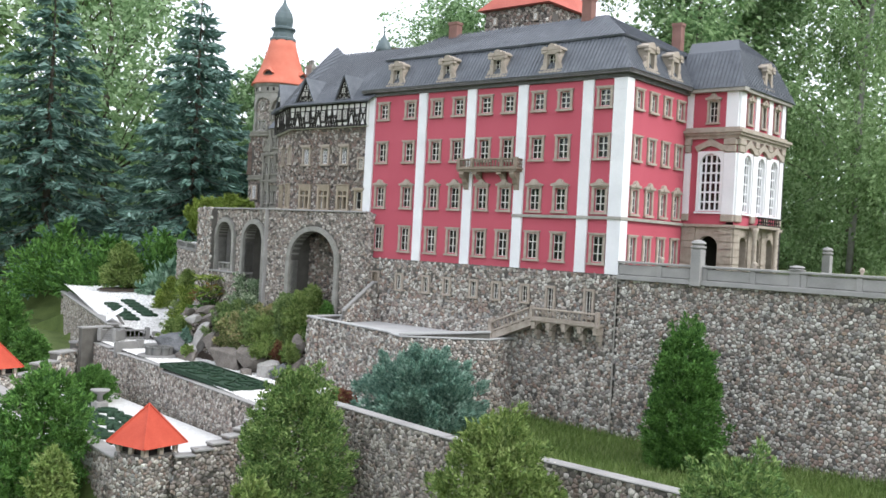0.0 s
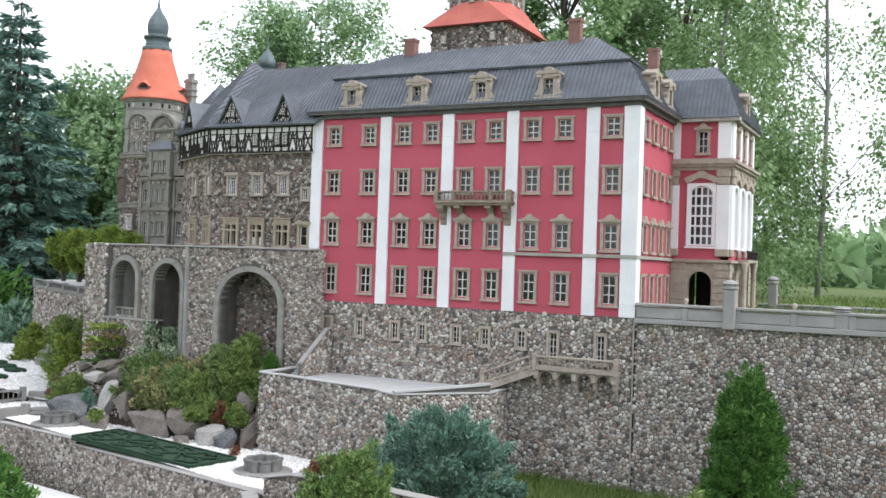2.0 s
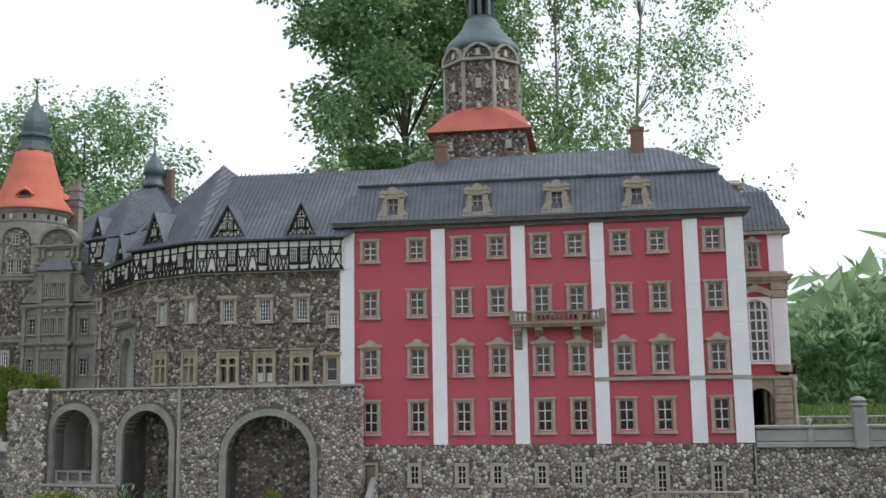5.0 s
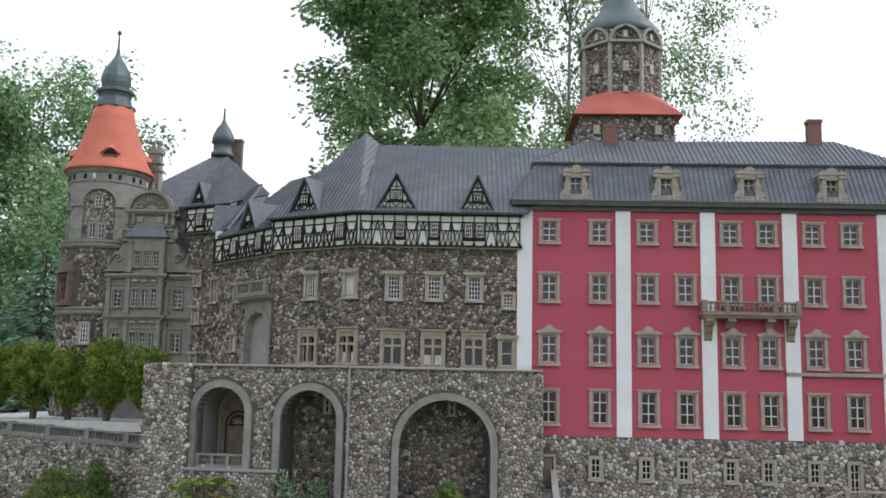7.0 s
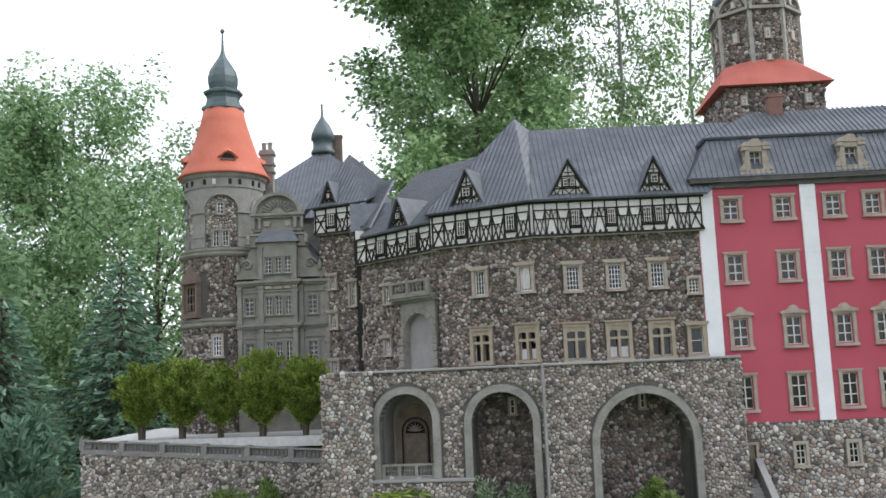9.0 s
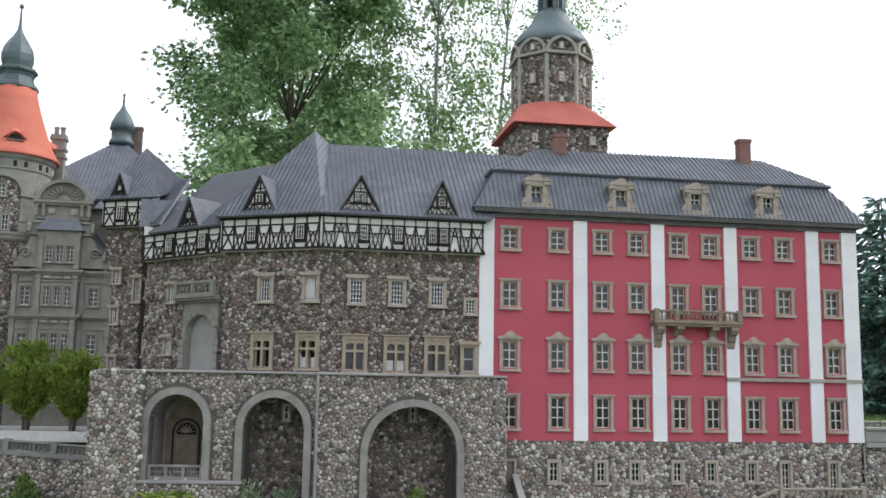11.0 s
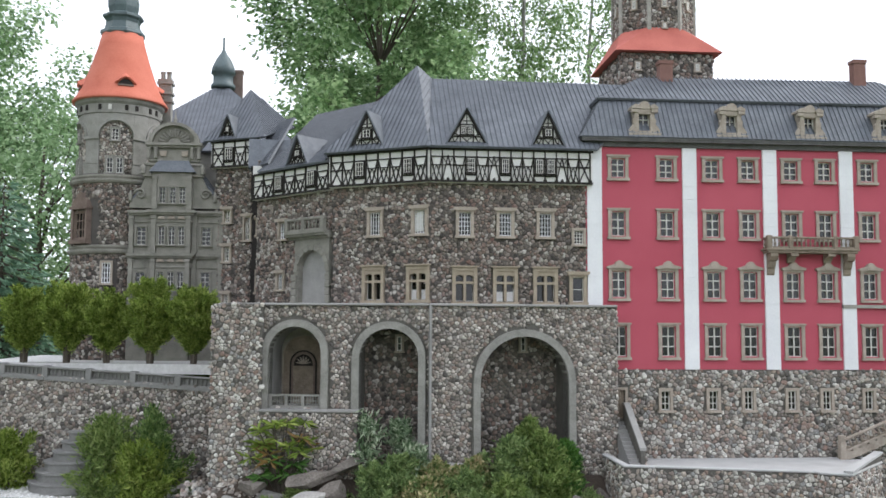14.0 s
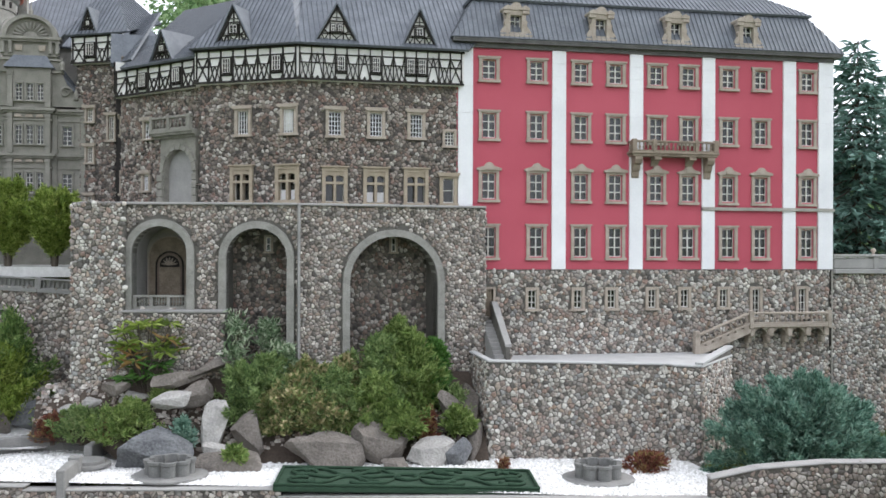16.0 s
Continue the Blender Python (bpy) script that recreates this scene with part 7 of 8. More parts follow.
for k in range(7):
    bm = bmesh.new()
    box(bm, -0.03, 0.03, -0.016 * (8 - k), -0.016 * (7 - k), 0.0, 0.0085 * (k + 1))
    part("step", bm, M_CURB, st)
for x in (-0.048, 0.031):
    bm = bmesh.new()
    box(bm, x, x + 0.017, -0.13, 0.0, 0.0, 0.055)
    box(bm, x - 0.002, x + 0.019, -0.135, -0.11, 0.0, 0.066)
    part("cheek_wall", bevelled(bm, 0.003), M_CURB, st)
mb, Lb = along((-1.392, -0.335), (-1.362, -0.205))
bal = thing("garden_balustrade", "short grey stone balustrade beside the garden steps", "balustrade", mb @ pose(0, 0, -0.512))
baluster_run(bal, pose(0.01, 0, 0.008), Lb - 0.02, 0.045, 5, M_CURB, 0.014)
for x in (0.0, Lb):
    bm = bmesh.new()
    box(bm, x - 0.011, x + 0.011, -0.004, 0.02, 0.0, 0.064)
    part("pier", bevelled(bm, 0.002), M_CURB, bal)
board = thing("info_board", "blank white tilted information board on a wall corner", "sign", pose(-1.515, -0.31, -0.388, 34, 6, -30))
bm = bmesh.new()
box(bm, -0.062, 0.062, -0.05, 0.05, 0.0, 0.003)
part("panel", bevelled(bm, 0.001), M_WHITE, board)
bm = bmesh.new()
box(bm, -0.012, 0.012, 0.0, 0.012, -0.075, -0.001)
part("support", bm, M_CURB, board)
rs = thing("round_steps", "tall half-round grey steps against the terrace wall", "steps", pose(-1.645, 0.285, platform_z(-1.645, 0.25) - 0.004))
for k, r in enumerate((0.150, 0.127, 0.104, 0.078, 0.052, 0.032)):
    bm = bmesh.new()
    lathe(bm, [(r, 0.0), (r, 0.031 * (k + 1) - 0.008), (r + 0.005, 0.031 * (k + 1) - 0.006), (r + 0.005, 0.031 * (k + 1)), (0.01, 0.031 * (k + 1) + 0.001)], 32)
    part("step", bm, M_CURB, rs)
# knot hedges on the western gravel
for k in range(12):
    cx, cy = -1.60 - 0.135 * (k % 6) - 0.06 * (k // 6), -0.16 + 0.055 * (k % 6) + 0.15 * (k // 6)
    kn = thing("knot_hedge", "dark green looped knot hedge on white gravel", "hedge", pose(cx, cy, platform_z(cx, cy)), "platform knot hedges")
    bm = bmesh.new()
    tube(bm, [(0.055 * math.cos(t), 0.03 * math.sin(t), 0.007) for t in [i * 0.42 for i in range(15)]], [0.0095] * 15, 6)
    part("hedge_loop", bm, M_HEDGE, kn, smooth=True)
    bm = bmesh.new()
    tube(bm, [(-0.05 + 0.02 * i, 0.012 * math.sin(i * 1.4), 0.006) for i in range(6)], [0.007] * 6, 6)
    part("hedge_bar", bm, M_HEDGE, kn, smooth=True)
cb = thing("lawn_curb", "pale stone curb behind the western platform", "curb")
for k in range(6):
    x0, x1 = -2.2 - 0.27 * k, -2.2 - 0.27 * (k + 1)
    m, L = along((x1, platform_back(x1)), (x0, platform_back(x0)))
    bm = bmesh.new()
    box(bm, 0.002, L - 0.002, 0, 0.03, -0.5, platform_z(x0, 0.6) + 0.025)
    part("curb_stone", bevelled(bm, 0.004), M_CONC, cb, m=m)

# lower court with gravel, knot hedges, fountain and the red-roofed gate towers
LC = -0.712
bm = bmesh.new()
slab(bm, [(-1.45, -1.14), (0.36, -1.38), (0.53, -1.24), (0.54, -1.06), (0.42, -0.84), (-1.20, -0.59), (-1.6, -0.45)], LC - 0.03, LC)
lc = part("lower_court", bm, M_GRAVEL_G)
tagged(lc, "white gravel floor of the lower court", "gravel", kind="structure")
for k in range(30):
    i, j = k % 10, k // 10
    cx, cy = -0.78 + 0.095 * i + 0.04 * j, -0.84 - 0.017 * i - 0.10 * j
    kn = thing("knot_hedge", "dark green looped knot hedge on white gravel", "hedge", pose(cx, cy, LC, 0, 0, 40 * (k % 3) - 40), "court knot hedges")
    bm = bmesh.new()
    tube(bm, [(0.038 * math.cos(t), 0.026 * math.sin(t), 0.008) for t in [n * 0.42 for n in range(15)]], [0.010] * 15, 6)
    part("hedge_loop", bm, M_HEDGE, kn, smooth=True)
    if k % 2:
        bm = bmesh.new()
        tube(bm, [(-0.036 + 0.0145 * n, 0.008 * math.sin(n * 1.4 + k), 0.007) for n in range(6)], [0.007] * 6, 6)
        part("hedge_bar", bm, M_HEDGE, kn, smooth=True)


def urn(x, y, z, s=1.0):
    u = thing("fountain", "small grey stone garden fountain with a wide bowl", "fountain", pose(x, y, z))
    bm = bmesh.new()
    box(bm, -0.03 * s, 0.03 * s, -0.03 * s, 0.03 * s, 0, 0.04 * s)
    part("pedestal", bevelled(bm, 0.004), M_CONC, u)
    bm = bmesh.new()
    lathe(bm, [(0.016 * s, 0.04 * s), (0.012 * s, 0.07 * s), (0.045 * s, 0.09 * s), (0.047 * s, 0.096 * s), (0.035 * s, 0.092 * s)], 16)
    part("bowl", bm, M_CONC, u, smooth=True)


urn(-0.66, -0.87, LC, 0.9)


def gatehouse(x, y, z_eave, half, rise, label, turn=0):
    g = thing("gate_tower", label, "model tower", pose(x, y, 0, 0, 0, turn))
    bm = bmesh.new()
    box(bm, -half * 0.8, half * 0.8, -half * 0.8, half * 0.8, -0.95, z_eave - 0.03)
    b = part("tower_wall", bm, M_MORTAR, g)
    for k, rot in enumerate((0, 90, -90, 180)):
        stones_on(b, pose(0, 0, 0, 0, 0, rot) @ pose(-half * 0.8, -half * 0.8, 0), half * 1.6, -0.9, z_eave - 0.035, 0.0138, 140 + k, lambda x, z: True)
    for sx in (-0.68, 0.0, 0.68):
        for rot in (0, 90, -90, 180):
            bm = bmesh.new()
            box(bm, half * sx - 0.008, half * sx + 0.008, -half * 0.78, -half * 0.66, z_eave - 0.03, z_eave + 0.004)
            part("pillar", bm, M_TRIM, g, m=pose(0, 0, 0, 0, 0, rot))
    # near-black block fills the open loft in place of its shade
    bm = bmesh.new()
    box(bm, -half * 0.6, half * 0.6, -half * 0.6, half * 0.6, z_eave - 0.03, z_eave + 0.004)
    part("loft", bm, M_DARK, g)
    bm = bmesh.new()
    n, below = 13, None
    for k in range(n):
        s0, s1 = 1 - k / n, 1 - (k + 1) / n
        for q, zq in ((s0 * 1.02, z_eave + rise * k / n - 0.001), (max(s1, 0.01), z_eave + rise * (k + 1) / n)):
            ring = [bm.verts.new((sx * half * q, sy * half * q, zq)) for sx, sy in ((-1, -1), (1, -1), (1, 1), (-1, 1))]
            if below is None:
                bm.faces.new(ring[::-1])
            else:
                for i in range(4):
                    bm.faces.new((below[i], below[(i + 1) % 4], ring[(i + 1) % 4], ring[i]))
            below = ring
    bm.faces.new(below)
    rf = part("pyramid_roof", bm, M_TILE, g, "orange-red pyramid roof")
    for sx, sy in ((-1, -1), (1, -1), (1, 1), (-1, 1)):
        bm = bmesh.new()
        tube(bm, [(sx * half * 1.01, sy * half * 1.01, z_eave + 0.001), (0, 0, z_eave + rise + 0.002)], [0.0035, 0.003], 6)
        part("hip_ridge", bm, M_TILE, rf)


gatehouse(0.425, -1.325, -0.608, 0.088, 0.122, "rubble gate tower with an orange-red pyramid roof", 8)
gatehouse(-1.33, -1.02, -0.600, 0.088, 0.122, "rubble gate tower with an orange-red pyramid roof", 8)
# court walls lie in shade, painted in with the darker stones
rubble_wall("wall_court_front", "rubble wall closing the lower court", [(-1.25, -1.09), (0.34, -1.385)], -0.95, -0.672, 150, 0.016, coping=0.010, thick=0.04, dark=2)
CS = [(0.52, -1.28), (0.545, -1.225), (0.56, -1.17), (0.565, -1.11), (0.56, -1.05), (0.53, -0.98), (0.49, -0.92), (0.44, -0.865)]
for k in range(7):
    rubble_wall("wall_court_step_%d" % (k + 1), "stepped rubble court wall with a pale slab on top", CS[k:k + 2], -0.95, -0.648 + 0.0165 * k, 151 + k, 0.015, coping=0.009, thick=0.035, over=0.004, dark=2)
CT = [(-1.29, -0.92), (-1.36, -0.79), (-1.43, -0.66), (-1.49, -0.53), (-1.52, -0.42)]
for k in range(4):
    rubble_wall("wall_court_west_%d" % (k + 1), "stepped rubble court wall with a pale slab on top", [CT[k], CT[k + 1]], -0.95, -0.655 + 0.04 * k, 161 + k, 0.019, coping=0.012, thick=0.05, over=0.008)

# ---- plants ----


def leaf_cloud(name, pts, dirs, sizes, material, parent, rng, wide=0.5, fold=0.25):
    """Many small folded leaves at points, each pointing along its direction."""
    v, f = [], []
    for p, d, s in zip(pts, dirs, sizes):
        d = Vector(d).normalized()
        side = d.cross(Vector((rng.uniform(-1, 1), rng.uniform(-1, 1), rng.uniform(-1, 1))))
        if side.length < 1e-3:
            continue
        side.normalize()
        up = side.cross(d)
        p = Vector(p)
        o = len(v)
        m = p + d * s * 0.5
        v += [tuple(p), tuple(m + side * s * wide * 0.5 + up * s * fold * 0.4), tuple(p + d * s - up * s * fold * 0.3), tuple(m - side * s * wide * 0.5 + up * s * fold * 0.4)]
        f += [(o, o + 1, o + 2), (o, o + 2, o + 3)]
    ob = new(name, data_mesh(name, v, f, material))
    ob.parent = parent
    return ob


def broad_tree(x, y, z, height, crown, seed, leaves=7000, size=0.07, material=None, bark=None, lean=0.0, hang=0.0, label="", trunk=0.07, fill=0.35):
    """A broadleaf tree: trunk, forking limbs and a loose crown of leaf clumps.
    crown: (radius, lowest, highest) as parts of the height for the last two."""
    rng = random.Random(seed)
    t = thing("tree", label, "tree", pose(x, y, z))
    R, lo, hi = crown[0], crown[1] * height, crown[2] * height
    bm = bmesh.new()
    top = Vector((lean, 0, hi * 0.93))
    axis = [Vector((lean * k / 6 + rng.uniform(-0.03, 0.03), rng.uniform(-0.03, 0.03), top.z * k / 6)) for k in range(7)]
    tube(bm, axis, [trunk * (1 - 0.9 * k / 6) for k in range(7)], 8)
    clumps = []
    for k in range(34):
        h = rng.uniform(lo * 0.9, hi * 0.95)
        u = (h - lo) / (hi - lo)
        reach = R * (0.35 + 0.75 * math.sin(math.pi * min(1, max(0.0, u * 0.8 + 0.15)))) * rng.uniform(0.65, 1.12)
        a = rng.uniform(0, 2 * math.pi)
        root = axis[min(5, max(1, int(h * 0.8 / top.z * 6)))]
        end = Vector((lean * h / height + reach * math.cos(a), reach * math.sin(a), h + reach * (0.25 - hang)))
        mid = root.lerp(end, 0.5) + Vector((0, 0, 0.08 * reach))
        rr = trunk * 0.2
        tube(bm, [root, mid, end], [rr, rr * 0.5, rr * 0.15], 5)
        for s, w in ((0.55, 0.26), (0.8, 0.3), (1.0, 0.34)):
            clumps.append((root.lerp(end, s) + Vector((rng.gauss(0, 0.05), rng.gauss(0, 0.05), rng.gauss(0, 0.05))) * R, R * w * rng.uniform(0.55, 1.1)))
    for k in range(64):
        u = rng.random()
        w = R * (0.25 + 0.6 * math.sin(math.pi * (0.12 + 0.8 * u)))
        a = rng.uniform(0, 2 * math.pi)
        d = math.sqrt(rng.random()) * w
        clumps.append((Vector((lean * u + d * math.cos(a), d * math.sin(a), lo + (hi - lo) * u)), R * rng.uniform(0.18, 0.32)))
    part("trunk", bm, bark or M_BARK, t, smooth=True)
    tufts = []
    for c, r in clumps:
        for k in range(14):
            d = Vector((rng.gauss(0, 1), rng.gauss(0, 1), rng.gauss(0, 0.8)))
            d.normalize()
            tufts.append((c + d * r * rng.uniform(0.3, 1.12), d, R * rng.uniform(0.035, 0.085), hang * R * rng.uniform(0.15, 0.8)))
    pts, dirs, sizes = [], [], []
    for k in range(leaves):
        if rng.random() < fill:
            c, r = clumps[rng.randrange(len(clumps))]
            d = Vector((rng.gauss(0, 1), rng.gauss(0, 1), rng.gauss(0, 1)))
            d.normalize()
            q = c + d * r * 0.85 * rng.random() ** 0.45
            q.z -= hang * R * 0.3 * rng.random()
        else:
            c, d, r, drop = tufts[rng.randrange(len(tufts))]
            u = rng.random()
            e = Vector((max(-1.5, min(1.5, rng.gauss(0, 1))), max(-1.5, min(1.5, rng.gauss(0, 1))), max(-1.5, min(1.5, rng.gauss(0, 0.7)))))
            q = c + e * r * (1 - 0.6 * u * (hang > 0))
            q.z -= drop * u
        pts.append(q)
        dirs.append((d.x + rng.gauss(0, 0.5), d.y + rng.gauss(0, 0.5), d.z * 0.4 - 0.35 - hang + rng.gauss(0, 0.4)))
        sizes.append(size * rng.uniform(0.6, 1.25))
    leaf_cloud("crown", pts, dirs, sizes, material or G_LEAF, t, rng, 0.62)
    return t


def conifer(x, y, z, height, radius, seed, sprays=6000, size=0.09, material=None, label="", tiers=22, bare=0.06):
    """A spruce: straight trunk, drooping whorls of branches, each thick with needle sprays."""
    rng = random.Random(seed)
    t = thing("spruce", label, "spruce tree", pose(x, y, z))
    bm = bmesh.new()
    tube(bm, [(0, 0, 0), (0, 0, height * 0.5), (0, 0, height * 0.98)], [0.05 * height / 3, 0.028 * height / 3, 0.004], 7)
    pts, dirs, sizes = [], [], []
    arms = []
    for k in range(tiers):
        u = k / (tiers - 1)
        h = height * (bare + (0.97 - bare) * u)
        reach = radius * (1 - u) ** 0.85 + 0.03
        n = 9 if u < 0.6 else 6
        for i in range(n):
            a = 2 * math.pi * (i + rng.random() * 0.7) / n + k
            L = reach * rng.uniform(0.75, 1.15)
            end = Vector((L * math.cos(a), L * math.sin(a), h - 0.22 * L + rng.uniform(-0.02, 0.02)))
            mid = Vector((0.55 * L * math.cos(a), 0.55 * L * math.sin(a), h - 0.18 * L))
            tube(bm, [(0, 0, h), mid, end], [0.008, 0.005, 0.002], 4)
            arms.append((Vector((0, 0, h)), mid, end, L))
    total = sum(a[3] for a in arms)
    for base, mid, end, L in arms:
        for j in range(max(4, int(sprays * L / total))):
            s = rng.random() ** 0.7
            q = base.lerp(mid, s * 2) if s < 0.5 else mid.lerp(end, s * 2 - 1)
            out = (end - base).normalized()
            side = Vector((-out.y, out.x, 0)) * rng.choice((-1, 1))
            d = out * 0.7 + side * rng.uniform(0.2, 1.0) + Vector((0, 0, rng.uniform(-0.5, 0.25)))
            pts.append(q + side * rng.uniform(0, 0.05) + Vector((0, 0, rng.uniform(-0.02, 0.02))))
            dirs.append(d)
            sizes.append(size * rng.uniform(0.5, 1.2))
    part("trunk", bm, M_BARK, t)
    leaf_cloud("crown", pts, dirs, sizes, material or G_SPRUCE, t, rng, 0.28, 0.35)
    return t


def shrub(name, x, y, z, rx, ry, h, seed, sprays, size, material, label, category, shape="ball", stem=0.0, wide=0.35, spread=0.6, group="", twigs=0, stems=1, rough=0.16):
    """A bushy plant: stems, and leaf sprays gathered in tufts on a ragged outline, with darker hollows.
    shape: ball, cone, flame, egg, vase or mound."""
    rng = random.Random(seed)
    t = thing(name, label, category, pose(x, y, z), group)
    for k in range(stems):
        a = 2 * math.pi * k / stems + rng.uniform(0, 1)
        w = 0.3 if stems > 1 else 0.05
        bm = bmesh.new()
        tube(bm, [(rx * 0.06 * math.cos(a), ry * 0.06 * math.sin(a), -0.02), (rx * w * 0.5 * math.cos(a), ry * w * 0.5 * math.sin(a), stem + (h - stem) * 0.2), (rx * w * math.cos(a), ry * w * math.sin(a), stem + (h - stem) * 0.7)], [0.008, 0.0055, 0.002], 6)
        part("stem", bm, M_BARK, t)
    twigs = twigs or max(24, int(sprays / 34))
    pts, dirs, sizes = [], [], []
    each = max(6, int(sprays * 0.84 / twigs))
    tuft = 1.25 * math.sqrt(rx * h / twigs) + size * 0.25
    for k in range(twigs):
        a, u = rng.uniform(0, 2 * math.pi), rng.random()
        if shape == "cone":
            u = 1 - math.sqrt(u)
            prof = (1 - u) ** 0.58 * min(1, 0.78 + u * 1.6) + 0.02
        elif shape == "flame":
            u = 1 - u ** 0.62
            prof = (1 - u) ** 0.46 * min(1, 0.76 + u * 1.1)
        elif shape == "egg":
            prof = math.sqrt(max(0.0, 1 - ((u - 0.36) / 0.65) ** 2)) if u > 0.36 else 0.82 + 0.5 * u
        elif shape == "vase":
            prof = max(0.0, math.sin(math.pi * (0.04 + 0.84 * u))) ** 0.75
        elif shape == "mound":
            prof = math.sqrt(max(0.0, 1 - u * u))
        else:
            prof = math.sqrt(max(0.0, 1 - (2 * u - 1) ** 2)) if u > 0.3 else 0.9
        reach = 1 + rng.gauss(-0.04, rough)
        lift = 1 + min(0.09, max(0.0, rng.gauss(0.0, rough * 0.6)) * u)
        tip = Vector((rx * prof * reach * math.cos(a), ry * prof * reach * math.sin(a), stem + (h - stem) * u * lift))
        out = Vector((math.cos(a) * (0.3 + prof), math.sin(a) * (0.3 + prof), 0.6 + 0.9 * u)).normalized()
        for i in range(each):
            back = rng.random()
            q = tip - out * tuft * back * 1.5 + Vector((rng.gauss(0, 1), rng.gauss(0, 1), rng.gauss(0, 1))) * tuft * 0.36 * (0.4 + back)
            q.z = max(q.z, -0.01)
            pts.append(q)
            dirs.append(out + Vector((rng.gauss(0, spread), rng.gauss(0, spread), rng.gauss(0, spread))))
            sizes.append(size * rng.uniform(0.5, 1.3))
    for k in range(int(sprays * 0.16)):
        a, u, d = rng.uniform(0, 2 * math.pi), rng.random(), rng.uniform(0.2, 0.75)
        prof = (1 - u) if shape == "cone" else math.sqrt(max(0.0, 1 - u * u)) if shape == "mound" else math.sin(math.pi * (0.1 + 0.8 * u))
        pts.append(Vector((rx * prof * d * math.cos(a), ry * prof * d * math.sin(a), stem + (h - stem) * u * 0.9)))
        dirs.append(Vector((rng.gauss(0, 1), rng.gauss(0, 1), rng.gauss(0.3, 1))))
        sizes.append(size * rng.uniform(0.9, 1.6))
    leaf_cloud("foliage", pts, dirs, sizes, material, t, rng, wide, 0.3)
    return t


# trees round the castle
broad_tree(-0.60, 4.35, -0.3, 5.3, (1.0, 0.10, 1.0), 1, 98000, 0.050, G_MAPLE, label="tall broadleaf tree with a dense dark green crown", trunk=0.05, fill=0.38)
broad_tree(-4.85, 7.0, -0.3, 3.75, (1.2, 0.10, 1.0), 2, 60000, 0.054, label="broadleaf tree with a loose green crown")
broad_tree(-4.75, 3.5, -0.4, 2.15, (0.85, 0.1, 1.0), 3, 34000, 0.06, label="broadleaf tree with a dense dark green crown", fill=0.2)
broad_tree(0.55, 4.9, -0.1, 5.4, (0.8, 0.05, 1.0), 4, 32000, 0.040, G_BIRCH, M_BIRCH, 0.1, 0.45, "birch with grey bark and hanging light green twigs", 0.028, 0.2)
broad_tree(1.30, 5.5, -0.1, 5.8, (0.85, 0.04, 1.0), 5, 23000, 0.040, G_BIRCH, M_BIRCH, 0.1, 0.5, "birch with grey bark and sparse hanging twigs", 0.026, 0.12)
broad_tree(-0.35, 7.6, -0.1, 4.6, (1.2, 0.06, 1.0), 16, 22000, 0.06, G_MAPLE, label="tall leafy tree behind the others")
conifer(-4.15, 1.95, -0.5, 2.65, 0.85, 7, 14000, 0.10, label="tall blue-green spruce with drooping branches")
conifer(-6.1, 1.6, -0.5, 3.0, 1.1, 8, 12000, 0.12, label="tall dark green spruce with drooping branches")
conifer(-5.6, 3.0, -0.5, 2.9, 1.0, 9, 9000, 0.12, label="tall dark green spruce with drooping branches")
conifer(3.75, 3.4, -0.1, 1.75, 0.75, 10, 9000, 0.10, label="blue-green spruce with layered branches")
conifer(-3.3, 2.3, -0.4, 1.15, 0.45, 12, 5000, 0.07, G_YOUNG, label="young blue-green spruce at the garden edge")
conifer(-2.85, 2.9, -0.3, 1.3, 0.5, 13, 5000, 0.07, G_YOUNG, label="young blue-green spruce at the garden edge")
broad_tree(-7.5, 0.4, -0.6, 4.2, (1.5, 0.08, 1.0), 14, 13000, 0.10, label="broadleaf tree with a loose green crown")
broad_tree(-9.5, 3.5, -0.6, 4.9, (1.8, 0.08, 1.0), 15, 13000, 0.13, G_BIRCH, label="tall broadleaf tree in the distance")
broad_tree(-7.3, 2.9, -0.5, 3.7, (1.3, 0.05, 1.0), 17, 11000, 0.08, label="broadleaf tree with a loose green crown")
broad_tree(-3.5, 5.6, -0.4, 2.3, (1.2, 0.04, 1.0), 18, 11000, 0.055, label="low leafy tree behind the castle")
broad_tree(-1.6, 8.6, -0.4, 2.6, (1.5, 0.04, 1.0), 19, 16000, 0.08, G_BIRCH, label="low leafy tree behind the castle")
for k, (x, y, r, h) in enumerate(((3.3, 6.2, 0.9, 0.9), (4.6, 6.8, 1.0, 1.1), (6.2, 7.4, 1.2, 1.2))):
    shrub("hedge_bush", x, y, -0.1, r, r * 0.6, h, 200 + k, 4500, 0.11, G_LEAF, "loose green bush at the edge of the lawn", "bush", "mound", group="lawn bushes")
for k, (x, y, r, h) in enumerate(((-3.1, 1.0, 0.35, 0.55), (-2.75, 1.4, 0.3, 0.6), (-3.7, 0.9, 0.4, 0.5), (-2.62, 0.75, 0.22, 0.32), (-4.4, 0.9, 0.45, 0.6))):
    shrub("conifer_bush", x, y, -0.48, r, r, h, 210 + k, 2600, 0.06, G_YOUNG if k % 2 else G_THUJA, "young dark green garden conifer", "bush", "cone", group="young conifers")
rng = random.Random(77)
v, f = [], []
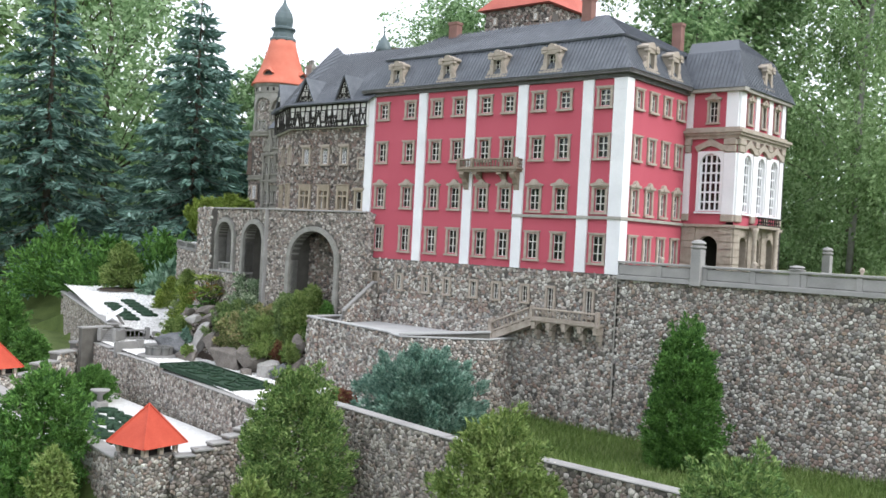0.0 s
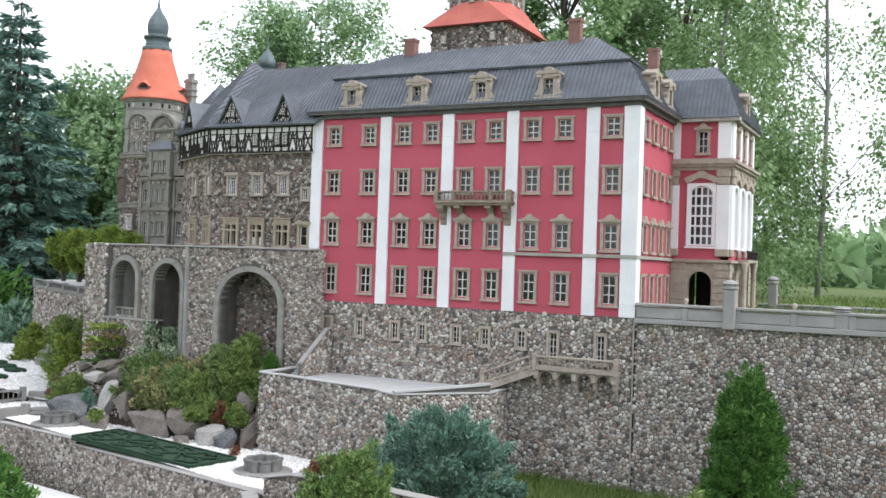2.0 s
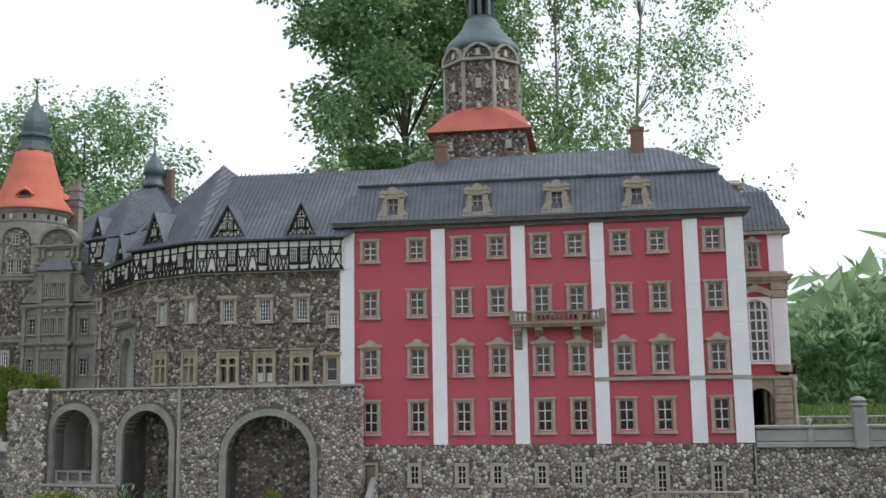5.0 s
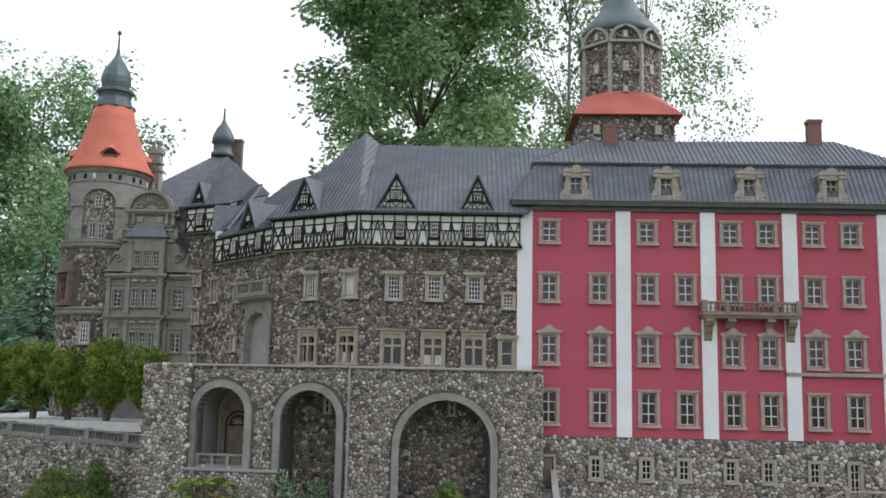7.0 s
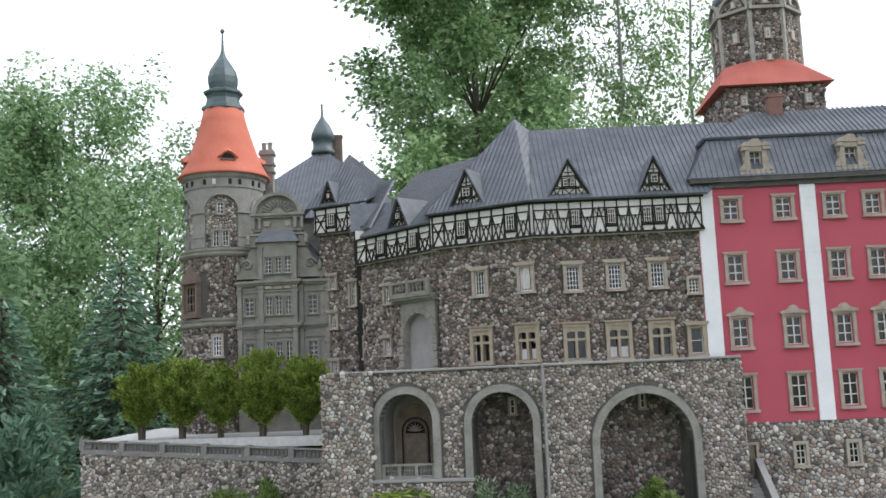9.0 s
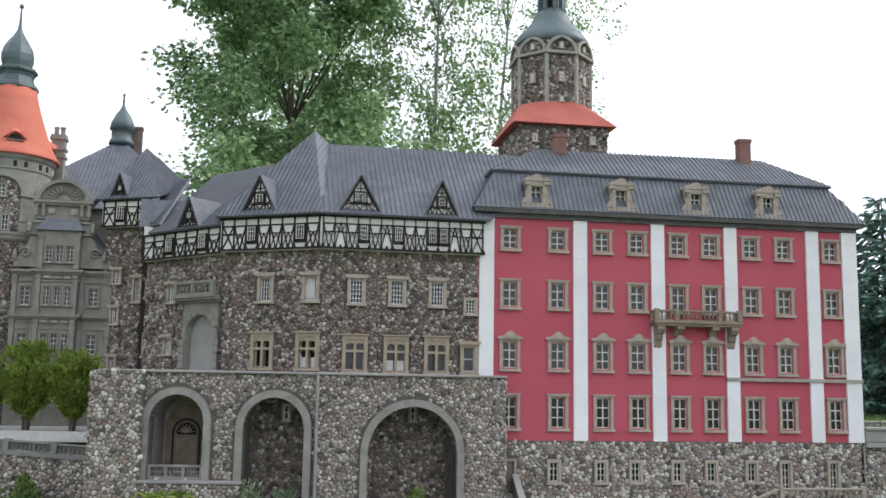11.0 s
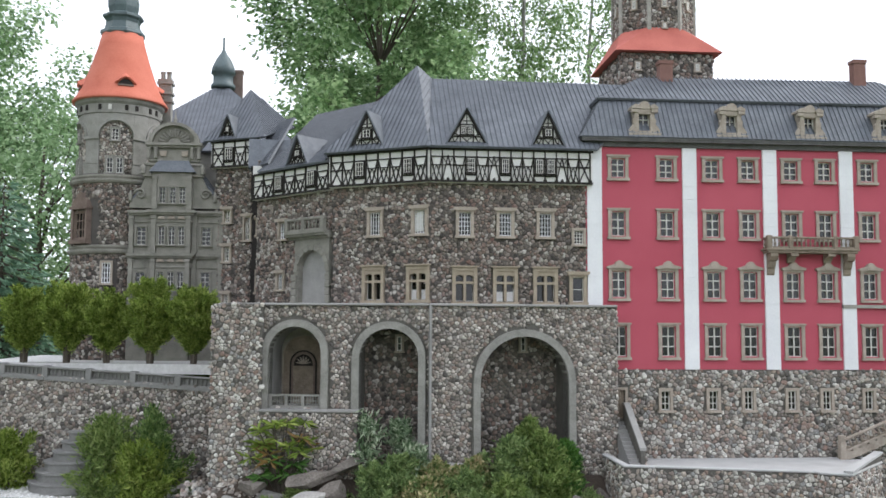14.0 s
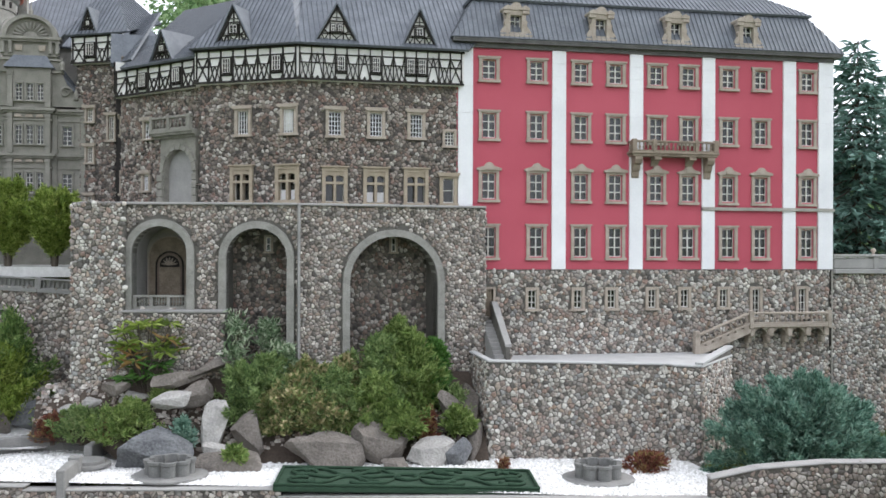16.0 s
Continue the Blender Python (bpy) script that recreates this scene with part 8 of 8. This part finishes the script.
for k in range(30000):
    a = rng.uniform(-2.7, 1.2)
    d = rng.uniform(16, 24)
    x, y = d * math.sin(a), d * math.cos(a)
    low = max(0.0, min(1.0, (a + 0.75) / 0.35)) * (1 - max(0.0, min(1.0, (a - 0.12) / 0.25)))
    hh = (2.3 - 1.45 * low) + (0.5 * math.sin(a * 7) + 0.3 * math.sin(a * 17)) * (1 - 0.7 * low)
    z = rng.uniform(-0.4, max(0.4, hh))
    s = rng.uniform(0.2, 0.5)
    p = Vector((x, y, z))
    o = len(v)
    for _ in range(3):
        v.append(tuple(p + Vector((rng.uniform(-s, s), rng.uniform(-s, s), rng.uniform(-s, s)))))
    f.append((o, o + 1, o + 2))
fw = new("far_woods", data_mesh("far_woods", v, f, G_LEAF))
tagged(fw, "hazy band of distant green woods", "woods", kind="stuff")

# clipped bushes on the western terrace
for k, (x, y, r, h) in enumerate(((-1.285, 0.315, 0.076, 0.268), (-1.436, 0.350, 0.084, 0.290), (-1.592, 0.385, 0.070, 0.255), (-1.735, 0.420, 0.082, 0.280), (-1.890, 0.455, 0.078, 0.268))):
    shrub("standard_bush", x, y, -0.014, r * 0.94, r * 0.94, h, 230 + k, 17000, 0.0145, G_YEW, "yellow-green dwarf bush on short dark stems", "bush", "vase", 0.075, 0.3, 0.55, "terrace bushes", 190, 3, 0.2)

# garden conifers and shrubs in front
shrub("thuja", 1.765, -0.275, -0.575, 0.138, 0.138, 0.475, 240, 28000, 0.015, G_THUJA, "bright green conical thuja on the lawn", "conifer", "flame", 0.0, 0.34, 0.55, twigs=340, rough=0.13)
shrub("juniper", 0.900, -0.535, -0.56, 0.220, 0.19, 0.258, 241, 40000, 0.0175, G_BLUE, "broad blue-green spreading juniper", "juniper", "mound", 0.0, 0.30, 0.5, twigs=150, rough=0.2)
shrub("thuja", 0.965, -1.165, -0.86, 0.165, 0.165, 0.53, 242, 32000, 0.0135, G_OLIVE_D, "rounded green dwarf thuja", "conifer", "egg", 0.0, 0.42, 0.6, twigs=330, rough=0.13)
shrub("thuja", 1.80, -1.28, -0.88, 0.178, 0.178, 0.555, 243, 32000, 0.0145, G_OLIVE, "rounded olive-green dwarf thuja", "conifer", "egg", 0.0, 0.42, 0.6, twigs=330, rough=0.13)
shrub("thuja", 2.36, -1.19, -0.88, 0.195, 0.19, 0.545, 244, 30000, 0.0145, G_OLIVE_D, "ragged green dwarf thuja with brown tips", "conifer", "egg", 0.0, 0.4, 0.7, twigs=420, rough=0.12)
shrub("thuja", 0.0, -1.46, -0.88, 0.17, 0.17, 0.45, 245, 15000, 0.019, G_THUJA, "rounded green dwarf thuja", "conifer", "egg", 0.0, 0.42, 0.65, twigs=360, rough=0.13)
shrub("thuja", 1.04, -1.38, -0.88, 0.075, 0.075, 0.27, 239, 4500, 0.02, G_OLIVE, "small olive dwarf thuja with grey-brown tips", "conifer", "egg", 0.0, 0.4, 0.7, twigs=150, rough=0.16)
shrub("thuja", 0.37, -1.62, -0.88, 0.07, 0.07, 0.26, 238, 4500, 0.02, G_OLIVE, "small olive dwarf thuja with grey-brown tips", "conifer", "egg", 0.0, 0.4, 0.7, twigs=150, rough=0.16)
shrub("thuja", -2.35, -0.55, -0.72, 0.15, 0.15, 0.42, 247, 9000, 0.024, G_THUJA, "conical green garden conifer", "conifer", "egg", 0.0, 0.4, 0.7, twigs=260)
shrub("thuja", -1.62, -0.72, -0.73, 0.09, 0.09, 0.25, 246, 6000, 0.022, G_THUJA, "small round green garden conifer", "conifer", "egg", 0.03, 0.4, 0.7, twigs=160)
shrub("thuja", -3.0, 0.62, -0.38, 0.14, 0.14, 0.36, 248, 7000, 0.028, G_OLIVE, "broad olive-green garden conifer on a short stem", "conifer", "cone", 0.06, 0.4, 0.7, twigs=160)
bm = bmesh.new()
lathe(bm, [(0.17, 0.0), (0.15, 0.012), (0.01, 0.02)], 24, (-3.0, 0.62))
sr = part("tree_soil", bm, M_SOIL, m=pose(0, 0, -0.372))
tagged(sr, "round patch of dark soil in the gravel", "soil", kind="structure")
shrub("bush", -0.88, -0.78, -0.712, 0.11, 0.09, 0.15, 249, 5000, 0.02, G_THUJA, "low green garden bush by the wall", "bush", "mound", twigs=150)
for k, (x, y, z, rx, h, m, tw) in enumerate(((-1.525, 0.13, -0.41, 0.095, 0.255, G_OLIVE, 36), (-1.395, 0.075, -0.44, 0.11, 0.21, G_YEW, 40), (-1.37, 0.15, -0.42, 0.095, 0.275, G_OLIVE_D, 34), (-1.86, 0.27, -0.40, 0.085, 0.18, G_YEW, 40), (-1.99, 0.33, -0.40, 0.07, 0.14, G_OLIVE, 40))):
    shrub("juniper", x, y, z, rx, rx * 0.8, h, 250 + k, 5600, 0.0205, m, "feathery light green juniper below the terrace wall", "juniper", "mound", 0, 0.22, 0.5, "terrace junipers", tw, 1, 0.42)

# rockery on the slope below the arches


def slope_z(x, y):
    e = ease((-0.95 - x) / 0.13)
    y0 = -0.355 + 0.17 * e
    t = max(0.0, (y - y0) / (-0.08 - y0))
    rise = 0.255 - 0.11 * ease((-0.98 - x) / 0.22)
    return -0.545 + 0.068 * e + (rise - 0.05 * e) * t ** 0.95 + 0.012 * math.sin(13 * x + 5 * t)


bm = bmesh.new()
gv = {}
for i in range(22):
    for j in range(12):
        x = -1.26 + 1.285 * i / 21
        y0 = -0.355 + 0.17 * ease((-0.95 - x) / 0.13)
        y = y0 + (-0.08 - y0) * j / 11 + 0.35 * max(0, j - 10) * (x > -0.84)
        gv[i, j] = bm.verts.new((x, y, slope_z(x, min(y, -0.08))))
for i in range(21):
    for j in range(11):
        bm.faces.new((gv[i, j], gv[i + 1, j], gv[i + 1, j + 1], gv[i, j + 1]))
slope = part("rockery_soil", bm, M_SOIL, smooth=True)
tagged(slope, "dark soil slope of the rockery", "soil", kind="structure")


def rock(x, y, z0, z1, hw, seed, material, label, deep=0.7, turn=0.0, tip=0.0, roll=0.0):
    """A broken rock between heights z0 and z1: an irregular block cut by flat planes."""
    rng = random.Random(seed)
    bm = bmesh.new()
    bmesh.ops.create_icosphere(bm, subdivisions=4, radius=1.0)
    planes = [(Vector((rng.gauss(0, 1), rng.gauss(0, 1), rng.gauss(0, 0.8))).normalized(), rng.uniform(0.42, 0.78)) for _ in range(11)] + [(Vector((rng.uniform(-0.2, 0.2), -0.35, 1)).normalized(), 0.5), (Vector((0.1, -1, 0.15)).normalized(), 0.6)]
    for v_ in bm.verts:
        p = v_.co * 1.05
        for n_, d_ in planes:
            e = p.dot(n_) - d_
            if e > 0:
                p -= n_ * e
        p += p.normalized() * (0.035 * noise.noise(p * 2.3 + Vector((seed, 0, 0))) + 0.02 * noise.noise(p * 7 + Vector((0, seed, 0))))
        v_.co = p
    xs = [v_.co.x for v_ in bm.verts]
    zs = [v_.co.z for v_ in bm.verts]
    h = (z1 - z0) * 1.25
    for v_ in bm.verts:
        v_.co = Vector(((v_.co.x - (min(xs) + max(xs)) / 2) * 2 * hw / (max(xs) - min(xs)), v_.co.y * hw * deep, (v_.co.z - max(zs)) * h / (max(zs) - min(zs)) + h * 0.55))
    ob = part("rock", bm, material, m=pose(x, y, z1 - h * 0.55, tip, roll, turn))
    tagged(ob, label, "rock", "rockery rocks")


rock(-0.903, -0.362, -0.533, -0.419, 0.102, 300, M_ROCK_SLATE, "dark slate-grey slab rock with a flat top", 0.75, 6)
rock(-0.714, -0.402, -0.548, -0.481, 0.096, 301, M_ROCK_BROWN, "flat brown layered rock on the gravel edge", 0.5, -4)
rock(-0.752, -0.312, -0.498, -0.350, 0.036, 302, M_ROCK_PALE, "pale upright split rock on the rockery", 1.0, 8, -14, 8)
rock(-0.660, -0.312, -0.488, -0.387, 0.047, 303, M_ROCK_BROWN, "rounded grey-brown rock among shrubs", 0.9)
rock(-0.450, -0.362, -0.548, -0.441, 0.112, 304, M_ROCK_BROWN, "broad grey-brown rock below the shrubs", 0.6)
rock(-0.302, -0.362, -0.528, -0.427, 0.084, 305, M_ROCK_BROWN, "brown broken rock with flat faces", 0.7, 0, 0, 16)
rock(-0.152, -0.377, -0.553, -0.465, 0.070, 306, M_ROCK_PALE, "smooth pale grey boulder in the gravel", 0.75)
rock(-0.065, -0.382, -0.558, -0.476, 0.045, 307, M_ROCK_SLATE, "dark bluish rock with a sharp edge", 0.9, 20, 0, -18)
rock(-0.254, -0.412, -0.558, -0.513, 0.043, 308, M_ROCK_BROWN, "small brown flat rock in the gravel", 0.8)
rock(-0.865, -0.265, -0.372, -0.335, 0.058, 309, M_ROCK_PALE, "pale flat rock on the soil slope", 0.8, -12, 8)
rock(-0.800, -0.225, -0.375, -0.325, 0.060, 310, M_ROCK_BROWN, "brown tilted rock on the soil slope", 0.6, 34, 0, -26)
rock(-1.026, -0.190, -0.350, -0.315, 0.041, 311, M_ROCK_BROWN, "flat brown rock on the soil slope", 0.8)
rock(-1.085, -0.115, -0.415, -0.365, 0.043, 312, M_ROCK_PALE, "pale flat rock at the pier's foot", 0.8, 10)
rock(-0.025, -0.242, -0.478, -0.333, 0.034, 313, M_ROCK_BROWN, "brown tilted slab rock beside the terrace", 1.2, 10, -12, 14)
rock(-0.855, -0.185, -0.322, -0.288, 0.080, 314, M_ROCK_BROWN, "grey-brown layered slab rock on the slope", 0.5, 18, 8, -12)
rock(-0.765, -0.165, -0.292, -0.262, 0.082, 315, M_ROCK_BROWN, "brown layered slab rock on the slope", 0.4, 18, 10, -18)
rock(-0.449, -0.110, -0.315, -0.272, 0.054, 316, M_ROCK_PALE, "pale flat rock below the arches", 0.7)
rock(-0.742, -0.362, -0.508, -0.461, 0.037, 317, M_ROCK_PALE, "small rounded grey rock", 0.9)
rock(-1.300, 0.030, -0.470, -0.392, 0.055, 318, M_ROCK_SLATE, "grey rock between junipers and gravel", 0.8)
rock(-1.400, 0.000, -0.480, -0.410, 0.05, 319, M_ROCK_BROWN, "brown rock between junipers and gravel", 0.8)
rock(-1.205, -0.100, -0.480, -0.395, 0.045, 320, M_ROCK_SLATE, "small grey rock at the pier's foot", 0.9)
rock(-1.155, -0.130, -0.440, -0.385, 0.04, 321, M_ROCK_PALE, "small pale rock at the pier's foot", 0.9)
rock(-0.600, -0.100, -0.330, -0.255, 0.05, 322, M_ROCK_SLATE, "dark rounded rock in the arch", 0.9)

rng = random.Random(55)
v, f = [], []
for k in range(1300):
    x = rng.uniform(-1.26, 0.01)
    y = -0.355 + 0.17 * ease((-0.95 - x) / 0.13) + 0.05 + 0.12 * rng.random()
    z = slope_z(x, y)
    r = rng.uniform(0.003, 0.011) * (1 if k % 7 else 1.7)
    a = rng.uniform(0, 6.28)
    o = len(v)
    for i in range(6):
        b = a + i * 1.047
        q = r * rng.uniform(0.7, 1.1)
        v.append((x + q * math.cos(b), y + 0.7 * q * math.sin(b), z - 0.003))
    for i in range(6):
        b = a + i * 1.047
        q = r * rng.uniform(0.35, 0.6)
        v.append((x + q * math.cos(b), y + 0.7 * q * math.sin(b), z + r * rng.uniform(0.4, 0.6)))
    f += [(o + i, o + (i + 1) % 6, o + 6 + (i + 1) % 6, o + 6 + i) for i in range(6)] + [tuple(range(o + 6, o + 12))]
tagged(new("rubble", data_mesh("rubble", v, f, M_MSTONE_J)), "small loose stones on the rockery soil", "stones", kind="stuff")


def bedding(x, y, z1, hw, h, seed, n, s, material, label, twigs, shape="mound", wide=0.45, rough=0.22):
    """A rockery plant whose top reaches z1."""
    shrub("garden_plant", x, y, z1 - h, hw, hw * 0.8, h * 0.93, seed, int(n * 1.5), s * 0.86, material, label, "plant", shape, 0, wide * (1 if material == G_SEDUM else 0.66), 0.75, "rockery plants", twigs, 1, rough + (0.14 if hw > 0.06 else 0.0))


bedding(-0.665, -0.22, -0.262, 0.088, 0.16, 330, 4200, 0.020, G_HEATH, "feathery green shrub below the arches", 80, wide=0.28)
bedding(-0.530, -0.27, -0.300, 0.092, 0.145, 331, 5200, 0.017, G_SEDUM, "dense shrub with olive-brown flower heads", 120, wide=0.6)
bedding(-0.415, -0.27, -0.275, 0.078, 0.18, 332, 4800, 0.019, G_HEATH, "dense green leafy shrub on the slope", 90)
bedding(-0.435, -0.30, -0.345, 0.075, 0.09, 333, 3200, 0.017, G_SEDUM, "low shrub with olive flower heads", 80, wide=0.6)
bedding(-0.27, -0.19, -0.185, 0.085, 0.25, 334, 5200, 0.021, G_HEATH, "bushy green shrub below the arches", 90)
bedding(-0.175, -0.20, -0.165, 0.075, 0.26, 335, 4600, 0.021, G_OLIVE, "tall light green shrub below the arches", 76)
bedding(-0.30, -0.29, -0.29, 0.075, 0.17, 336, 3600, 0.019, G_OLIVE, "yellow-green trailing shrub over the rocks", 80)
bedding(-0.222, -0.325, -0.375, 0.064, 0.085, 337, 2800, 0.021, G_OLIVE, "yellow-green trailing shrub over the rocks", 56)
bedding(-0.10, -0.19, -0.30, 0.045, 0.10, 338, 1500, 0.02, G_THUJA, "dark green shrub by the terrace wall", 30)
bedding(-1.125, -0.165, -0.385, 0.066, 0.09, 339, 3000, 0.015, G_HEATH, "low mat of green stonecrop", 80, wide=0.6)
bedding(-0.985, -0.27, -0.352, 0.078, 0.10, 340, 3200, 0.015, G_OLIVE, "low mat of yellow-green stonecrop", 80, wide=0.6)
bedding(-0.835, -0.335, -0.392, 0.031, 0.075, 341, 900, 0.015, G_BLUE, "small blue-green rosette plant among rocks", 30)
bedding(-1.205, -0.15, -0.405, 0.042, 0.07, 342, 1200, 0.015, G_REDL, "low dark red ground cover", 40)
bedding(-1.05, -0.195, -0.425, 0.03, 0.055, 343, 800, 0.013, G_REDL, "low dark red ground cover", 30)
bedding(-0.151, -0.33, -0.390, 0.026, 0.09, 344, 700, 0.018, G_REDL, "small reddish plant between rocks", 20)
bedding(-0.062, -0.33, -0.388, 0.044, 0.075, 345, 1300, 0.02, G_OLIVE, "small light green garden plant", 36)
bedding(-0.69, -0.135, -0.115, 0.046, 0.19, 346, 520, 0.025, G_VARI, "upright white-edged leafy plant", 12, "egg")
bedding(-0.595, -0.115, -0.140, 0.05, 0.15, 347, 430, 0.025, G_VARI, "upright white-edged leafy plant", 11, "egg")
bedding(-0.56, -0.17, -0.20, 0.05, 0.10, 348, 420, 0.024, G_VARI, "low white-edged leafy plant", 11)
for x, y, z1, hw, h, sd, m, lab in (
        (-0.6, -0.19, -0.245, 0.086, 0.2, 360, G_HEATH, "feathery green shrub below the arches"),
        (-0.5, -0.17, -0.26, 0.0946, 0.19, 361, G_SEDUM, "dense shrub with olive-brown flower heads"),
        (-0.375, -0.18, -0.255, 0.0946, 0.2, 362, G_SEDUM, "dense shrub with olive-brown flower heads"),
        (-0.33, -0.255, -0.34, 0.0731, 0.12, 363, G_HEATH, "dense green leafy shrub on the slope"),
        (-0.25, -0.2, -0.245, 0.086, 0.2, 364, G_HEATH, "dense green leafy shrub on the slope"),
        (-0.205, -0.1, -0.15, 0.0731, 0.24, 365, G_OLIVE, "tall light green shrub below the arches"),
        (-0.135, -0.19, -0.28, 0.0645, 0.17, 366, G_OLIVE, "yellow-green trailing shrub over the rocks"),
        (-0.575, -0.25, -0.345, 0.0645, 0.10, 367, G_SEDUM, "low shrub with olive flower heads"),
        (-0.09, -0.105, -0.215, 0.0473, 0.16, 368, G_THUJA, "dark green shrub by the terrace wall")):
    bedding(x, y, z1, hw, h, sd, 6000, 0.021, m, lab, 84, wide=0.5, rough=0.16)
bedding(0.449, -0.50, -0.503, 0.058, 0.05, 349, 1100, 0.02, G_REDL, "small reddish heather clump in gravel", 40)
bedding(0.04, -0.46, -0.515, 0.02, 0.03, 350, 260, 0.014, G_REDL, "tiny red flowering plant in gravel", 10)
bedding(-0.69, -0.42, -0.462, 0.03, 0.03, 351, 260, 0.020, G_OLIVE, "pale green round-leaved rosette plant", 14, wide=0.8)
bedding(-1.245, -0.02, -0.400, 0.04, 0.07, 352, 1000, 0.016, G_OLIVE, "low yellow-green plant at the pier", 36)
bedding(-1.165, -0.12, -0.41, 0.032, 0.05, 353, 800, 0.014, G_HEATH, "low mat of green stonecrop", 30)

bedding(-1.02, -0.145, -0.375, 0.05, 0.06, 354, 1400, 0.016, G_HEATH, "low mat of green stonecrop", 44, wide=0.6)
bedding(-1.10, -0.10, -0.375, 0.04, 0.05, 355, 900, 0.015, G_REDL, "low dark red ground cover", 30)
bedding(-0.90, -0.185, -0.325, 0.035, 0.05, 356, 700, 0.016, G_OLIVE, "low yellow-green plant among rocks", 26)
bedding(-0.05, -0.24, -0.335, 0.04, 0.08, 357, 900, 0.018, G_HEATH, "small green plant by the terrace", 28)
rock(-0.975, -0.150, -0.400, -0.345, 0.05, 323, M_ROCK_PALE, "flat pale rock on the soil slope", 0.7, 12)
rock(-0.082, -0.272, -0.428, -0.356, 0.04, 324, M_ROCK_BROWN, "brown broken rock beside the terrace", 0.9, 30, 0, 20)
rock(-0.012, -0.322, -0.538, -0.426, 0.035, 325, M_ROCK_BROWN, "brown slab rock beside the terrace", 1.0, 60, 0, 20)

# rhododendron in front of the loggia sill: long leaves in rosettes
rng = random.Random(410)
rd = thing("rhododendron", "small shrub with long leaves turning yellow and rust", "shrub", pose(-0.948, -0.125, -0.350))
leaves_ = ([], [], [])
for k in range(46):
    a, u = rng.uniform(0, 6.28), rng.random()
    rr_ = 0.095 * math.sqrt(rng.random()) * (0.45 + 0.55 * math.sin(math.pi * (0.15 + 0.7 * u)))
    tip_ = Vector((rr_ * math.cos(a), 0.75 * rr_ * math.sin(a), 0.005 + 0.195 * u))
    bm = bmesh.new()
    tube(bm, [(0.1 * tip_.x, 0.1 * tip_.y, -0.02), tip_ * 0.6 + Vector((0, 0, 0.005)), tip_], [0.003, 0.0025, 0.0015], 5)
    part("stem", bm, M_BARK, rd)
    kind = 2 if u < 0.4 else 0 if rng.random() < 0.65 else 1
    for j in range(12):
        b_ = 2 * math.pi * j / 12 + rng.uniform(-0.3, 0.3)
        leaves_[kind if rng.random() < 0.75 else 2 if u < 0.6 else 0].append((tip_, (math.cos(b_), math.sin(b_), rng.uniform(-0.55, 0.5)), rng.uniform(0.032, 0.056)))
for nm, mt, L_ in (("yellow_foliage", G_YEW, leaves_[0]), ("rust_foliage", G_RUST, leaves_[1]), ("green_foliage", G_THUJA, leaves_[2])):
    leaf_cloud(nm, [q[0] for q in L_], [q[1] for q in L_], [q[2] for q in L_], mt, rd, rng, 0.18, 0.22)

# lawn grass
rng = random.Random(9)
v, f = [], []
for k in range(42000):
    if k < 30000:
        x, y = rng.uniform(0.9, 2.7), rng.uniform(-1.0, -0.01)
    else:
        x, y = rng.uniform(1.4, 5.0), rng.uniform(0.1, 5.0)
    z = ground_height(x, y)
    h = rng.uniform(0.012, 0.034) * (1 if k < 30000 else 2)
    a = rng.uniform(0, 6.28)
    w = 0.0022 * (1 if k < 30000 else 3)
    lx, ly = rng.gauss(0, 0.5) * h, rng.gauss(0, 0.5) * h
    o = len(v)
    v += [(x - w * math.cos(a), y - w * math.sin(a), z - 0.004), (x + w * math.cos(a), y + w * math.sin(a), z - 0.004), (x + lx, y + ly, z + h)]
    f.append((o, o + 1, o + 2))
gr = new("grass", data_mesh("grass", v, f, G_GRASS))
tagged(gr, "short uneven lawn grass", "grass", kind="stuff")
lay_stones()
